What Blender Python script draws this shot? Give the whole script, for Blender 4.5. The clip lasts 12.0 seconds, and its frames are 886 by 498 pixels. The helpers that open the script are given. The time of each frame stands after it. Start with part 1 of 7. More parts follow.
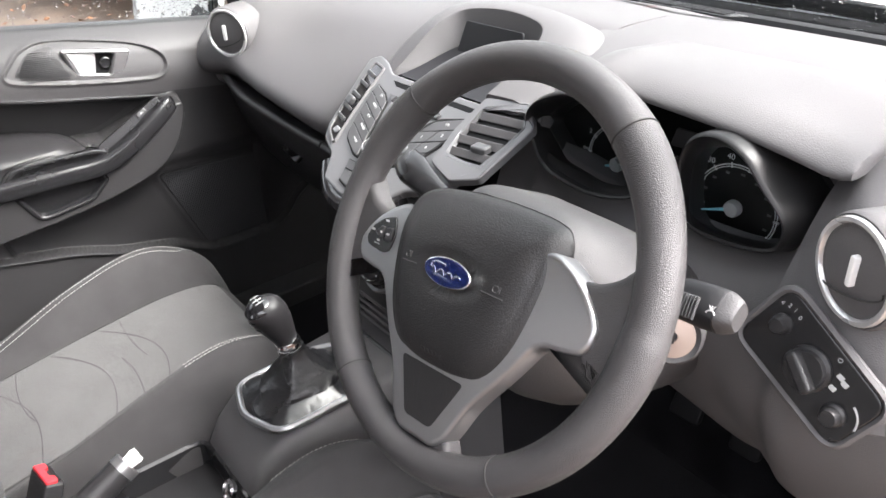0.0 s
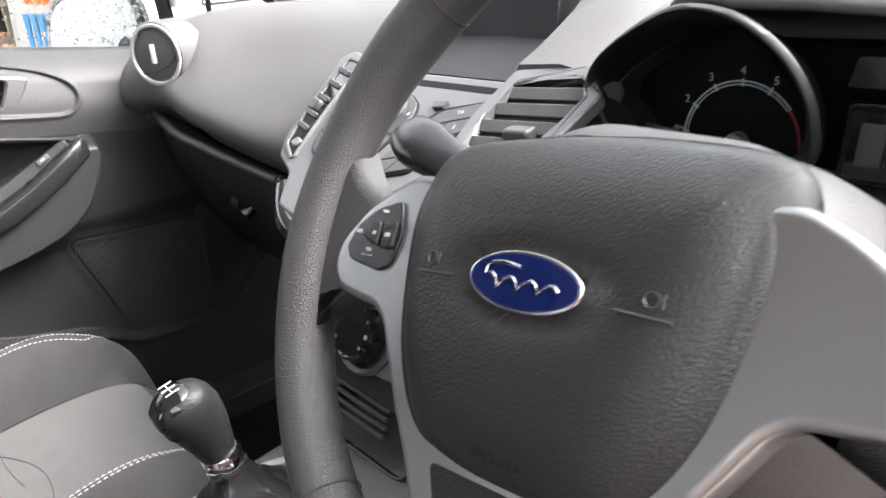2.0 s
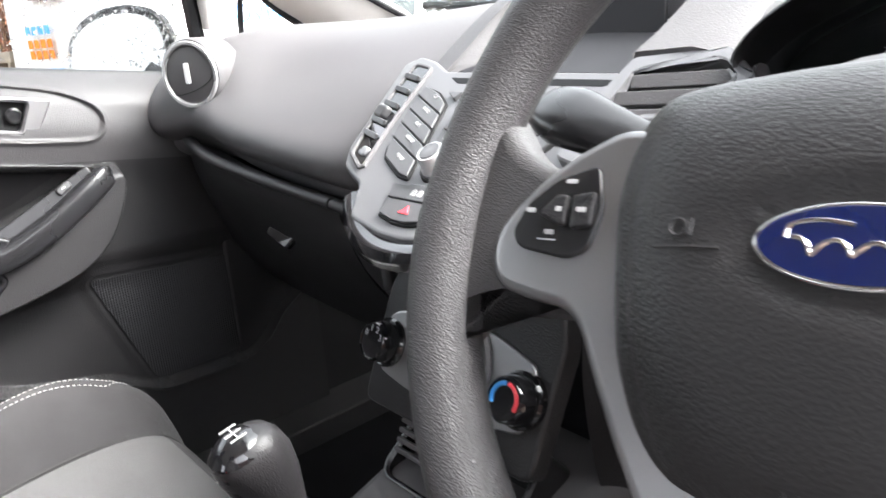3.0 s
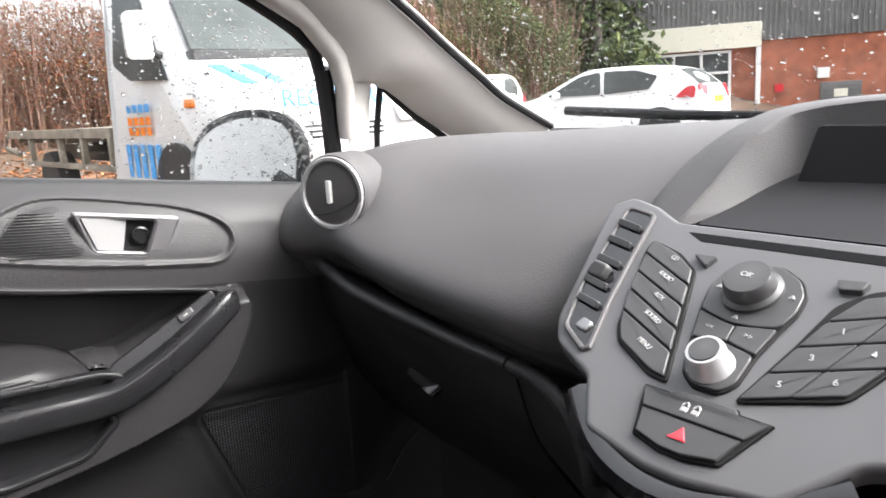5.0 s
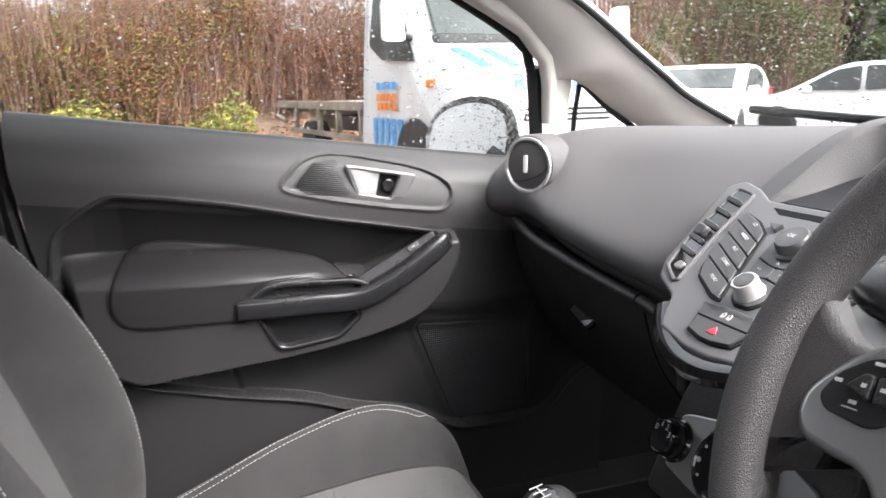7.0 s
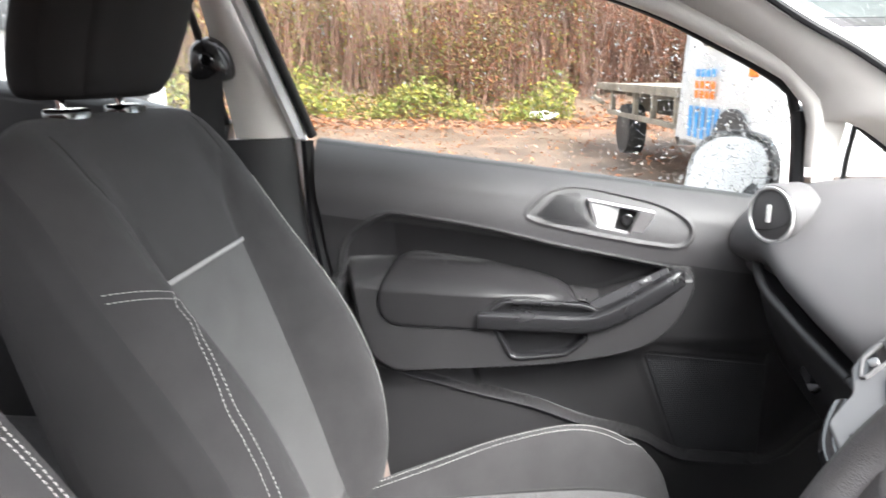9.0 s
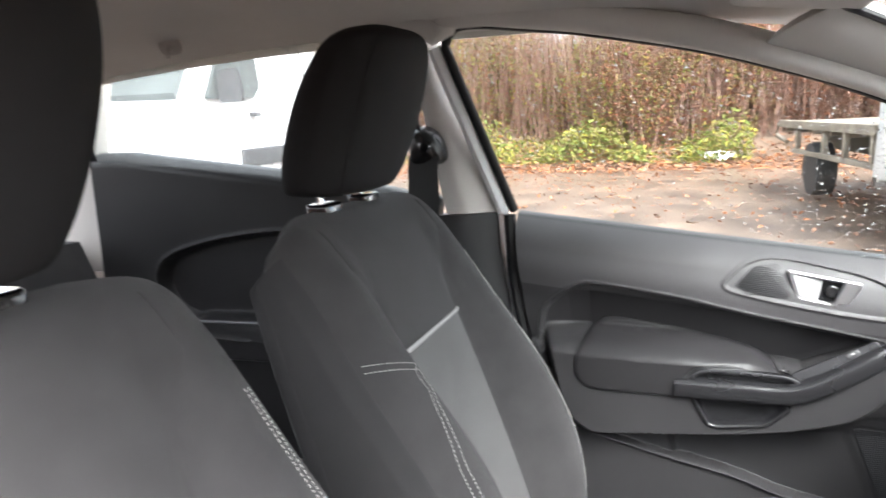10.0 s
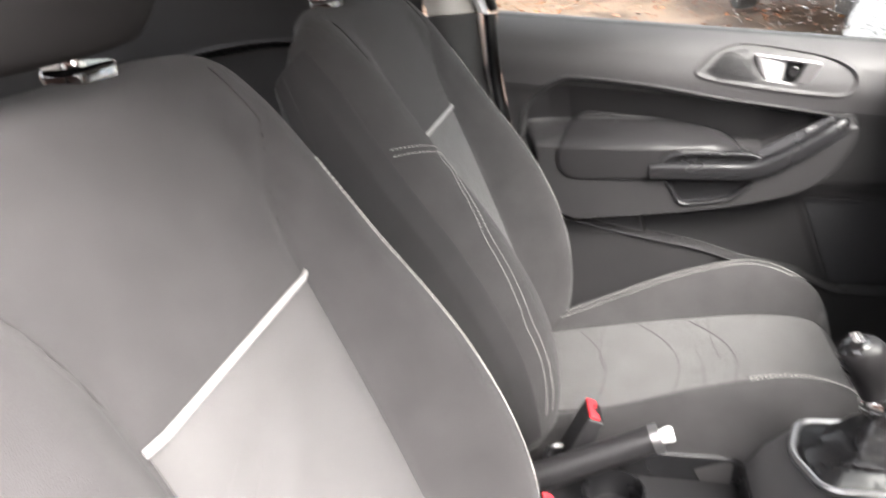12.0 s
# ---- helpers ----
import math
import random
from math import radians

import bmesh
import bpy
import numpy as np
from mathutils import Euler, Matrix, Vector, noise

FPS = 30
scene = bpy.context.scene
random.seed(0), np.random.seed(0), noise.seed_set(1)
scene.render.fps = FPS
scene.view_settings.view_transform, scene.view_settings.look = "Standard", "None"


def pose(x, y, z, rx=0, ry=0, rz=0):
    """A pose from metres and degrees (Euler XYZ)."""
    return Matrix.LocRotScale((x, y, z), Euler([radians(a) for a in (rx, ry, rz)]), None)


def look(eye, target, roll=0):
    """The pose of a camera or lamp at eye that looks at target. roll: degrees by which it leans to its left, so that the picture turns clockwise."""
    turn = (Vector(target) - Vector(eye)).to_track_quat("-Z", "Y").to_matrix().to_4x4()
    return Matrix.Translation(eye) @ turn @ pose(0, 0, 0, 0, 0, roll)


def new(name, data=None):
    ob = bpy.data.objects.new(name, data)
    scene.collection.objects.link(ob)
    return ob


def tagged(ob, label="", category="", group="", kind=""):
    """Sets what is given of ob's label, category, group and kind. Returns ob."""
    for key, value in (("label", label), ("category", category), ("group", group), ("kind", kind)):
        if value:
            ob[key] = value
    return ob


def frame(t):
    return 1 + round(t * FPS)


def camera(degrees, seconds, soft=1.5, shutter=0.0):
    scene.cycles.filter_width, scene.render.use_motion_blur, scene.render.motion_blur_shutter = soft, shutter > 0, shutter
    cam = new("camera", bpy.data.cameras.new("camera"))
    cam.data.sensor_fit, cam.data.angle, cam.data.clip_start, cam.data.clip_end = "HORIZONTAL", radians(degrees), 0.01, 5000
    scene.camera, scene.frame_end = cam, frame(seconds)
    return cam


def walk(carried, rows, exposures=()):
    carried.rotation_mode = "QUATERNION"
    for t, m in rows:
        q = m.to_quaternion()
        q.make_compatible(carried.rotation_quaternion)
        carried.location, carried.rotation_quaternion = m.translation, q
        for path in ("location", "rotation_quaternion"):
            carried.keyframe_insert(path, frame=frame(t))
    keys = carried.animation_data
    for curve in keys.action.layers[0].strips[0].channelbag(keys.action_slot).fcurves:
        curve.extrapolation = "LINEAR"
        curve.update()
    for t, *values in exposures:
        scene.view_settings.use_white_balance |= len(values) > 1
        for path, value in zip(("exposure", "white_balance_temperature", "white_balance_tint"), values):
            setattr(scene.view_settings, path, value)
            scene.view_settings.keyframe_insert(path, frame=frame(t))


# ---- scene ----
cam = camera(62.0, 12.0, soft=1.5, shutter=0.4)
METRES, EYE, TILT, LEAN, TURN = 1.5, 1.25, -30.0, 3.0, 51.5
ROWS = [
    (0.0, 0.0, 0.0, 0.0, 0.0, 0.0, -0.0),
    (0.5, -0.0009, 0.0397, 0.0053, -0.66, 1.16, 0.77),
    (1.0, -0.0079, 0.0974, -0.0008, -1.24, 2.94, 1.48),
    (1.5, -0.0132, 0.171, -0.0178, -1.76, 5.6, 2.12),
    (2.0, -0.0275, 0.2279, -0.0328, -2.08, 8.28, 2.39),
    (2.5, -0.0551, 0.2671, -0.0467, -2.28, 10.46, 2.73),
    (3.0, -0.0809, 0.298, -0.0399, -2.24, 12.56, 2.82),
    (5.0, -0.1596, 0.3741, 0.0395, 1.91, 18.43, -0.64),
    (5.5, -0.1671, 0.3672, 0.036, 5.37, 19.03, -3.24),
    (6.0, -0.1449, 0.3271, 0.0, 8.99, 18.86, -5.8),
    (6.5, -0.1195, 0.2712, -0.0336, 12.66, 17.74, -8.44),
    (7.0, -0.0956, 0.2206, -0.0359, 16.37, 15.65, -11.26),
    (9.0, -0.0015, 0.1778, 0.0251, 39.33, 7.05, -22.09),
    (9.5, 0.0103, 0.138, 0.0314, 46.04, 6.41, -23.1),
    (10.0, 0.0135, 0.0947, 0.0324, 53.02, 4.9, -23.73),
    (10.5, 0.0173, 0.0621, 0.0317, 59.02, 2.38, -23.95),
    (11.0, 0.0153, 0.0378, 0.0207, 61.72, -0.51, -23.5),
    (11.5, 0.0098, 0.0337, -0.0066, 57.15, -4.14, -22.74),
    (12.0, 0.0096, 0.0243, -0.0422, 46.95, -5.31, -20.31),
]
EXPOSURES = [(0.0, 3.15, 6500, 13), (2.0, 3.25, 6500, 13), (3.0, 3.5, 6400, 12), (5.0, 2.6, 6500, 14), (7.0, 2.7, 6500, 14), (9.0, 3.2, 6350, 11), (10.5, 3.15, 6250, 10), (11.0, 3.25, 6300, 10), (12.0, 3.3, 6700, 13)]
walk(cam, [(t, pose(0.797, -0.331, EYE, TILT, LEAN, TURN) @ pose(METRES * x, METRES * y, METRES * z, 90 + pitch, roll, yaw)) for t, x, y, z, yaw, pitch, roll in ROWS], EXPOSURES)

# overcast daylight: a veiled sky and one very soft sun
world = bpy.data.worlds.new("world")
scene.world = world
world.use_nodes = True
wn, wl = world.node_tree.nodes, world.node_tree.links
sky = wn.new("ShaderNodeTexSky")
sky.sky_type, sky.sun_disc = "NISHITA", False
sky.sun_elevation, sky.sun_rotation = radians(48), radians(46)
sky.air_density, sky.dust_density = 1.0, 6.0
veil = wn.new("ShaderNodeHueSaturation")
veil.inputs["Saturation"].default_value = 0.18
wl.new(sky.outputs[0], veil.inputs["Color"])
wl.new(veil.outputs[0], wn["Background"].inputs[0])
wn["Background"].inputs[1].default_value = 0.15
sun = new("sun", bpy.data.lights.new("sun", "SUN"))
sun.data.energy, sun.data.angle, sun.data.color = 0.8, radians(35), (1.0, 0.97, 0.93)
sun.matrix_world = look((2.4, 2.3, 3.7), (0, 0, 0))


# ---- geometry helpers ----
def arr(*a):
    return np.array(a, dtype=float)


def spline(pts, n=8, closed=False):
    p = np.array(pts, dtype=float)
    m = len(p)
    out = []
    for i in range(m if closed else m - 1):
        if closed:
            a, b, c, d = p[i - 1], p[i], p[(i + 1) % m], p[(i + 2) % m]
        else:
            b, c = p[i], p[i + 1]
            a = p[i - 1] if i else 2 * b - c
            d = p[i + 2] if i + 2 < m else 2 * c - b
        for k in range(n):
            t = k / n
            out.append(0.5 * (2 * b + (c - a) * t + (2 * a - 5 * b + 4 * c - d) * t * t + (3 * b - a - 3 * c + d) * t ** 3))
    if not closed:
        out.append(p[-1])
    return np.array(out)


def round_poly(pts, r, k=4):
    """A polygon with its corners rounded by about r."""
    p = np.array(pts, dtype=float)
    m, out = len(p), []
    for i in range(m):
        a, b, c = p[i - 1], p[i], p[(i + 1) % m]
        u, v = a - b, c - b
        lu, lv = np.linalg.norm(u), np.linalg.norm(v)
        q = min(r, 0.45 * lu, 0.45 * lv)
        s, e = b + u / lu * q, b + v / lv * q
        for j in range(k + 1):
            t = j / k
            out.append((1 - t) ** 2 * s + 2 * t * (1 - t) * b + t * t * e)
    return np.array(out)


def area(o):
    x, y = o[:, 0], o[:, 1]
    return 0.5 * np.sum(x * np.roll(y, -1) - np.roll(x, -1) * y)


def inset(o, d):
    """Move a closed 2D outline inwards by d."""
    s = 1 if area(o) > 0 else -1
    t = np.roll(o, -1, 0) - np.roll(o, 1, 0)
    t /= np.linalg.norm(t, axis=1)[:, None] + 1e-9
    return o + d * s * np.stack([-t[:, 1], t[:, 0]], 1)


def axes(o, e1, e2):
    """A frame with origin o, first axis e1, second near e2."""
    e1 = Vector(e1).normalized()
    e3 = e1.cross(Vector(e2)).normalized()
    e2 = e3.cross(e1)
    return Matrix(((e1.x, e2.x, e3.x, o[0]), (e1.y, e2.y, e3.y, o[1]), (e1.z, e2.z, e3.z, o[2]), (0, 0, 0, 1)))


def lay(m, p):
    """Points p (n x 3) carried by the frame m."""
    a = np.array(m)
    return np.asarray(p, dtype=float) @ a[:3, :3].T + a[:3, 3]


def mesh(name, verts, faces, mat, parent=None, label="", smooth=35, at=None):
    me = bpy.data.meshes.new(name)
    me.from_pydata([tuple(map(float, v)) for v in verts], [], [tuple(map(int, f)) for f in faces])
    me.validate()
    bm = bmesh.new()
    bm.from_mesh(me)
    bmesh.ops.recalc_face_normals(bm, faces=bm.faces)
    bm.to_mesh(me)
    bm.free()
    if smooth:
        me.polygons.foreach_set("use_smooth", [True] * len(me.polygons))
        me.set_sharp_from_angle(angle=radians(smooth))
    me.materials.append(mat)
    ob = new(name, me)
    if parent:
        ob.parent = parent
    if at is not None:
        ob.matrix_basis = at
    if label:
        ob["label"] = label
    return ob


def thing(name, label, category, group="", kind="", at=(0, 0, 0)):
    return tagged(new(name), label, category, group, kind)


def join(*shapes):
    vs, fs, n = [], [], 0
    for v, f in shapes:
        vs.extend(v)
        fs.extend([tuple(i + n for i in q) for q in f])
        n += len(v)
    return vs, fs


def rings(sections, closed=True, caps=True):
    """Faces through sections of equal length."""
    m, n = len(sections[0]), len(sections)
    v = np.concatenate(sections)
    f = []
    for i in range(n - 1):
        for j in range(m if closed else m - 1):
            k = (j + 1) % m
            f.append((i * m + j, i * m + k, (i + 1) * m + k, (i + 1) * m + j))
    if caps and closed:
        f.append(tuple(range(m))[::-1])
        f.append(tuple((n - 1) * m + j for j in range(m)))
    return list(v), f


def plate(outline, depth, m, bevel=0.002, taper=0.0, steps=3):
    """A bevelled slab: the outline lies in the frame's plane and rises by depth along its third axis."""
    o = np.array(outline, dtype=float)
    secs = [np.c_[o, np.zeros(len(o))], np.c_[inset(o, taper), np.full(len(o), depth - bevel)]]
    for k in range(1, steps + 1):
        a = math.pi / 2 * k / steps
        secs.append(np.c_[inset(o, taper + bevel * (1 - math.cos(a))), np.full(len(o), depth - bevel + bevel * math.sin(a))])
    # a narrow flat ring keeps the top's shading level
    secs.append(np.c_[inset(o, taper + bevel + .0002), np.full(len(o), depth)])
    v, f = rings(secs)
    return lay(m, v), f


def rim_plate(outer, inner, depth, m, bevel=0.0015, floor=0.0):
    """A bevelled frame between two outlines of equal length."""
    a, b = np.array(outer, dtype=float), np.array(inner, dtype=float)
    z = lambda o, h: np.c_[o, np.full(len(o), h)]
    secs = [z(a, 0), z(a, depth - bevel), z(inset(a, bevel), depth), z(inset(b, -bevel), depth), z(b, depth - bevel), z(b, floor)]
    v, f = rings(secs, caps=False)
    return lay(m, v), f


def tube(path, radius, seg=12, closed=False, up=(0, 0, 1), flat=1.0, power=1.0):
    """A swept tube; radius: number or one a point; flat: its height over its width."""
    p = np.array(path, dtype=float)
    n = len(p)
    r = np.full(n, radius) if np.isscalar(radius) else np.array(radius, dtype=float)
    if closed:
        t = np.roll(p, -1, 0) - np.roll(p, 1, 0)
    else:
        t = np.gradient(p, axis=0)
    t /= np.linalg.norm(t, axis=1)[:, None]
    secs = []
    u0 = np.array(up, dtype=float)
    for i in range(n):
        s = np.cross(u0, t[i])
        s /= np.linalg.norm(s) + 1e-12
        w = np.cross(t[i], s)
        a = np.linspace(0, 2 * np.pi, seg, endpoint=False)
        ca, sa = np.cos(a), np.sin(a)
        ca, sa = np.sign(ca) * np.abs(ca) ** power, np.sign(sa) * np.abs(sa) ** power
        secs.append(p[i] + r[i] * (np.outer(ca, s) + flat * np.outer(sa, w)))
    if closed:
        secs.append(secs[0])
        return rings(secs, caps=False)
    return rings(secs)


def lathe(profile, m, seg=32):
    """A turned shape: profile of (radius, height) along the frame's third axis."""
    a = np.linspace(0, 2 * np.pi, seg, endpoint=False)
    secs = [np.c_[r * np.cos(a), r * np.sin(a), np.full(seg, h)] for r, h in profile]
    v, f = rings(secs)
    return lay(m, v), f


def sheet(p, back=None):
    """A surface from an n x m x 3 grid; back: offset for its rear side."""
    n, m = p.shape[:2]
    v = list(p.reshape(-1, 3))
    f = [(i * m + j, i * m + j + 1, (i + 1) * m + j + 1, (i + 1) * m + j) for i in range(n - 1) for j in range(m - 1)]
    if back is not None:
        q = n * m
        v += list(p.reshape(-1, 3) + np.array(back))
        f += [tuple(q + k for k in g[::-1]) for g in f]
        edge = [i * m for i in range(n)] + [(n - 1) * m + j for j in range(1, m)] + [i * m + m - 1 for i in range(n - 2, -1, -1)] + [j for j in range(m - 2, 0, -1)]
        for a, b in zip(edge, edge[1:] + edge[:1]):
            f.append((a, b, q + b, q + a))
    return v, f


def sdf(poly, y, z):
    """Signed distance to a closed polygon, minus inside."""
    p = np.array(poly, dtype=float)
    d = np.full(y.shape, 1e9)
    inside = np.zeros(y.shape, dtype=bool)
    for a, b in zip(p, np.roll(p, -1, 0)):
        ab = b - a
        t = np.clip(((y - a[0]) * ab[0] + (z - a[1]) * ab[1]) / (ab @ ab + 1e-12), 0, 1)
        d = np.minimum(d, np.hypot(y - a[0] - t * ab[0], z - a[1] - t * ab[1]))
        if a[1] != b[1]:
            inside ^= ((a[1] > z) != (b[1] > z)) & (y < a[0] + ab[0] * (z - a[1]) / (b[1] - a[1]))
    return np.where(inside, -d, d)


def inside_step(d, w):
    t = np.clip(0.5 - d / (2 * w), 0, 1)
    return t * t * (3 - 2 * t)


def box(lo, hi, m=None, bevel=0.004):
    lo, hi = arr(*lo), arr(*hi)
    c, h = (lo + hi) / 2, (hi - lo) / 2
    o = round_poly([(-h[0], -h[1]), (h[0], -h[1]), (h[0], h[1]), (-h[0], h[1])], bevel * 1.5, 3)
    fr = Matrix.Translation((c[0], c[1], lo[2]))
    return plate(o, 2 * h[2], (m or Matrix()) @ fr, min(bevel, h[2]))


def stitches(path, normals, length=0.0042, gap=0.0022, r=0.0006):
    """Short raised threads along a path."""
    p = np.array(path, dtype=float)
    seg = np.linalg.norm(np.diff(p, axis=0), axis=1)
    s = np.r_[0, np.cumsum(seg)]
    q = np.arange(0, s[-1] - length, length + gap)
    at = lambda x: np.stack([np.interp(x, s, p[:, k]) for k in range(3)], -1)
    nn = np.array(normals, dtype=float)
    nat = lambda x: np.stack([np.interp(x, s, nn[:, k]) for k in range(3)], -1)
    out = []
    for a in q:
        u, w, n = at(a), at(a + length), nat(a + length / 2)
        out.append(tube([u, u * .75 + w * .25 + n * r, u * .25 + w * .75 + n * r, w], [r * .5, r, r, r * .5], 5, up=n))
    return join(*out)


def text(name, body, size, m, mat, parent, depth=0.0002):
    cu = bpy.data.curves.new(name, "FONT")
    cu.body, cu.size, cu.extrude, cu.align_x, cu.align_y = body, size, depth, "CENTER", "CENTER"
    tmp = bpy.data.objects.new(name, cu)
    me = bpy.data.meshes.new_from_object(tmp)
    bpy.data.objects.remove(tmp)
    me.materials.clear()
    me.materials.append(mat)
    ob = new(name, me)
    ob.parent = parent
    ob.matrix_basis = m
    return ob


# ---- materials ----
def material(name, color, rough=0.5, metal=0.0, bump=0.0, scale=400.0, vary=0.15, blotch=8.0, kind="noise", sheen=0.0, coat=0.0, spec=0.5, stretch=(1, 1, 1)):
    mt = bpy.data.materials.new(name)
    mt.use_nodes = True
    n, l = mt.node_tree.nodes, mt.node_tree.links
    b = n["Principled BSDF"]
    co = n.new("ShaderNodeTexCoord")
    mp = n.new("ShaderNodeMapping")
    mp.inputs["Scale"].default_value = stretch
    l.new(co.outputs["Object"], mp.inputs[0])
    big = n.new("ShaderNodeTexNoise")
    big.inputs["Scale"].default_value, big.inputs["Detail"].default_value = blotch, 5
    l.new(mp.outputs[0], big.inputs["Vector"])
    ramp = n.new("ShaderNodeMapRange")
    ramp.inputs["From Min"].default_value, ramp.inputs["From Max"].default_value = 0.3, 0.7
    ramp.inputs["To Min"].default_value, ramp.inputs["To Max"].default_value = 1 - vary, 1 + vary
    l.new(big.outputs["Fac"], ramp.inputs["Value"])
    mul = n.new("ShaderNodeVectorMath")
    mul.operation = "SCALE"
    mul.inputs[0].default_value = color[:3]
    l.new(ramp.outputs[0], mul.inputs["Scale"])
    l.new(mul.outputs[0], b.inputs["Base Color"])
    rr = n.new("ShaderNodeMapRange")
    rr.inputs["To Min"].default_value, rr.inputs["To Max"].default_value = max(0, rough - 0.07), min(1, rough + 0.07)
    l.new(big.outputs["Fac"], rr.inputs["Value"])
    l.new(rr.outputs[0], b.inputs["Roughness"])
    b.inputs["Metallic"].default_value = metal
    b.inputs["Sheen Weight"].default_value = sheen
    b.inputs["Coat Weight"].default_value = coat
    b.inputs["Specular IOR Level"].default_value = spec
    if bump:
        if kind == "cells":
            fine = n.new("ShaderNodeTexVoronoi")
            fine.feature = "SMOOTH_F1"
            out = fine.outputs["Distance"]
        elif kind == "weave":
            fine = n.new("ShaderNodeTexWave")
            fine.inputs["Distortion"].default_value = 1.5
            out = fine.outputs["Fac"]
        elif kind == "dots":
            fine = n.new("ShaderNodeTexVoronoi")
            fine.inputs["Randomness"].default_value = 0.0
            out = fine.outputs["Distance"]
        else:
            fine = n.new("ShaderNodeTexNoise")
            fine.inputs["Detail"].default_value = 3
            out = fine.outputs["Fac"]
        fine.inputs["Scale"].default_value = scale
        l.new(mp.outputs[0], fine.inputs["Vector"])
        bp = n.new("ShaderNodeBump")
        bp.inputs["Strength"].default_value, bp.inputs["Distance"].default_value = bump, 0.0015
        l.new(out, bp.inputs["Height"])
        l.new(bp.outputs[0], b.inputs["Normal"])
    return mt


def glass_material(name, tint=(0.86, 0.88, 0.87), gloss=1.0):
    mt = bpy.data.materials.new(name)
    mt.use_nodes = True
    n, l = mt.node_tree.nodes, mt.node_tree.links
    n.remove(n["Principled BSDF"])
    tr, gl, mix, fr = n.new("ShaderNodeBsdfTransparent"), n.new("ShaderNodeBsdfGlossy"), n.new("ShaderNodeMixShader"), n.new("ShaderNodeLayerWeight")
    tr.inputs[0].default_value = (*tint, 1)
    gl.inputs["Roughness"].default_value = 0.02
    fr.inputs[0].default_value = 0.5
    steep, k = n.new("ShaderNodeMath"), n.new("ShaderNodeMath")
    steep.operation, steep.inputs[1].default_value = "POWER", 5.0
    k.operation = "MULTIPLY_ADD"
    k.inputs[1].default_value, k.inputs[2].default_value = 0.5 * gloss, 0.02 * gloss
    l.new(fr.outputs["Facing"], steep.inputs[0])
    l.new(steep.outputs[0], k.inputs[0])
    l.new(k.outputs[0], mix.inputs[0])
    l.new(tr.outputs[0], mix.inputs[1])
    l.new(gl.outputs[0], mix.inputs[2])
    l.new(mix.outputs[0], n["Material Output"].inputs[0])
    return mt


PLASTIC = material("charcoal_plastic", (0.090, 0.087, 0.089), 0.56, bump=0.22, scale=900, kind="cells", vary=0.06, spec=0.28)
PLASTIC_LOW = material("black_plastic", (0.020, 0.0197, 0.0208), 0.37, bump=0.3, scale=700, kind="cells", vary=0.08, spec=0.32)
DARK_CARD = material("charcoal_door_card", (0.026, 0.0255, 0.0265), 0.40, bump=0.3, scale=800, kind="cells", vary=0.08, spec=0.34)
# door card charcoal with the light on its upper part put into the colour
LIT_UPPER_CARD = material("charcoal_upper_card_lit", (0.055, 0.0535, 0.055), 0.48, bump=0.25, scale=850, kind="cells", vary=0.06, spec=0.34)
PADDED = material("padded_vinyl", (0.0185, 0.018, 0.019), 0.37, bump=0.2, scale=900, kind="cells", vary=0.06, spec=0.3)
GLOSSY = material("satin_black_plastic", (0.012, 0.012, 0.013), 0.27, vary=0.08, spec=0.5)
PIANO = material("gloss_black", (0.008, 0.008, 0.009), 0.08, vary=0.05, coat=0.6)
GREY = material("grey_painted_plastic", (0.115, 0.115, 0.119), 0.42, metal=0.3, vary=0.04)
SATIN = material("satin_silver_paint", (0.5, 0.5, 0.5), 0.38, metal=0.35, vary=0.03)
SILVER = material("silver_paint", (0.36, 0.36, 0.365), 0.33, metal=0.9, vary=0.05)
CHROME = material("chrome", (0.8, 0.8, 0.8), 0.1, metal=1.0, vary=0.03)
WHITE_PLASTIC = material("white_satin", (0.75, 0.75, 0.74), 0.35, vary=0.04)
LEATHER = material("grained_leather", (0.046, 0.044, 0.045), 0.40, bump=0.5, scale=1400, kind="cells", vary=0.08, blotch=14)
PAD_LEATHER = material("grained_airbag_skin", (0.017, 0.0166, 0.0172), 0.36, bump=0.45, scale=700, kind="noise", vary=0.1, spec=0.42)
KEY_BLACK = material("smooth_black_keys", (0.05, 0.05, 0.052), 0.38, vary=0.05)
COWL_PLASTIC = material("column_plastic", (0.034, 0.033, 0.034), 0.55, bump=0.2, scale=900, kind="cells", vary=0.06)
SCREEN = material("matt_dark_screen", (0.012, 0.012, 0.014), 0.55, vary=0.1, spec=0.25)
DIAL_PRINT = material("dial_white", (0.8, 0.8, 0.8), 0.5, vary=0.02)
FABRIC = material("dark_seat_cloth", (0.042, 0.0405, 0.0415), 0.85, bump=0.6, scale=1500, vary=0.12, sheen=0.08, spec=0.12, blotch=20)
INSERT = material("grey_insert_cloth", (0.100, 0.097, 0.098), 0.88, bump=0.6, scale=1100, kind="weave", vary=0.1, sheen=0.12, spec=0.12, blotch=18)
SIDE_CLOTH = material("black_side_cloth", (0.034, 0.033, 0.034), 0.85, bump=0.5, scale=1500, vary=0.12, spec=0.12)
HEAD_CLOTH = material("black_head_cloth", (0.023, 0.0223, 0.023), 0.75, bump=0.4, scale=1500, vary=0.1, spec=0.1)
THREAD = material("white_thread", (0.45, 0.44, 0.42), 0.7, vary=0.1)
PIPING = material("silver_grey_piping", (0.35, 0.34, 0.335), 0.55, vary=0.05)
SEAM = material("dark_seam", (0.03, 0.029, 0.029), 0.9)
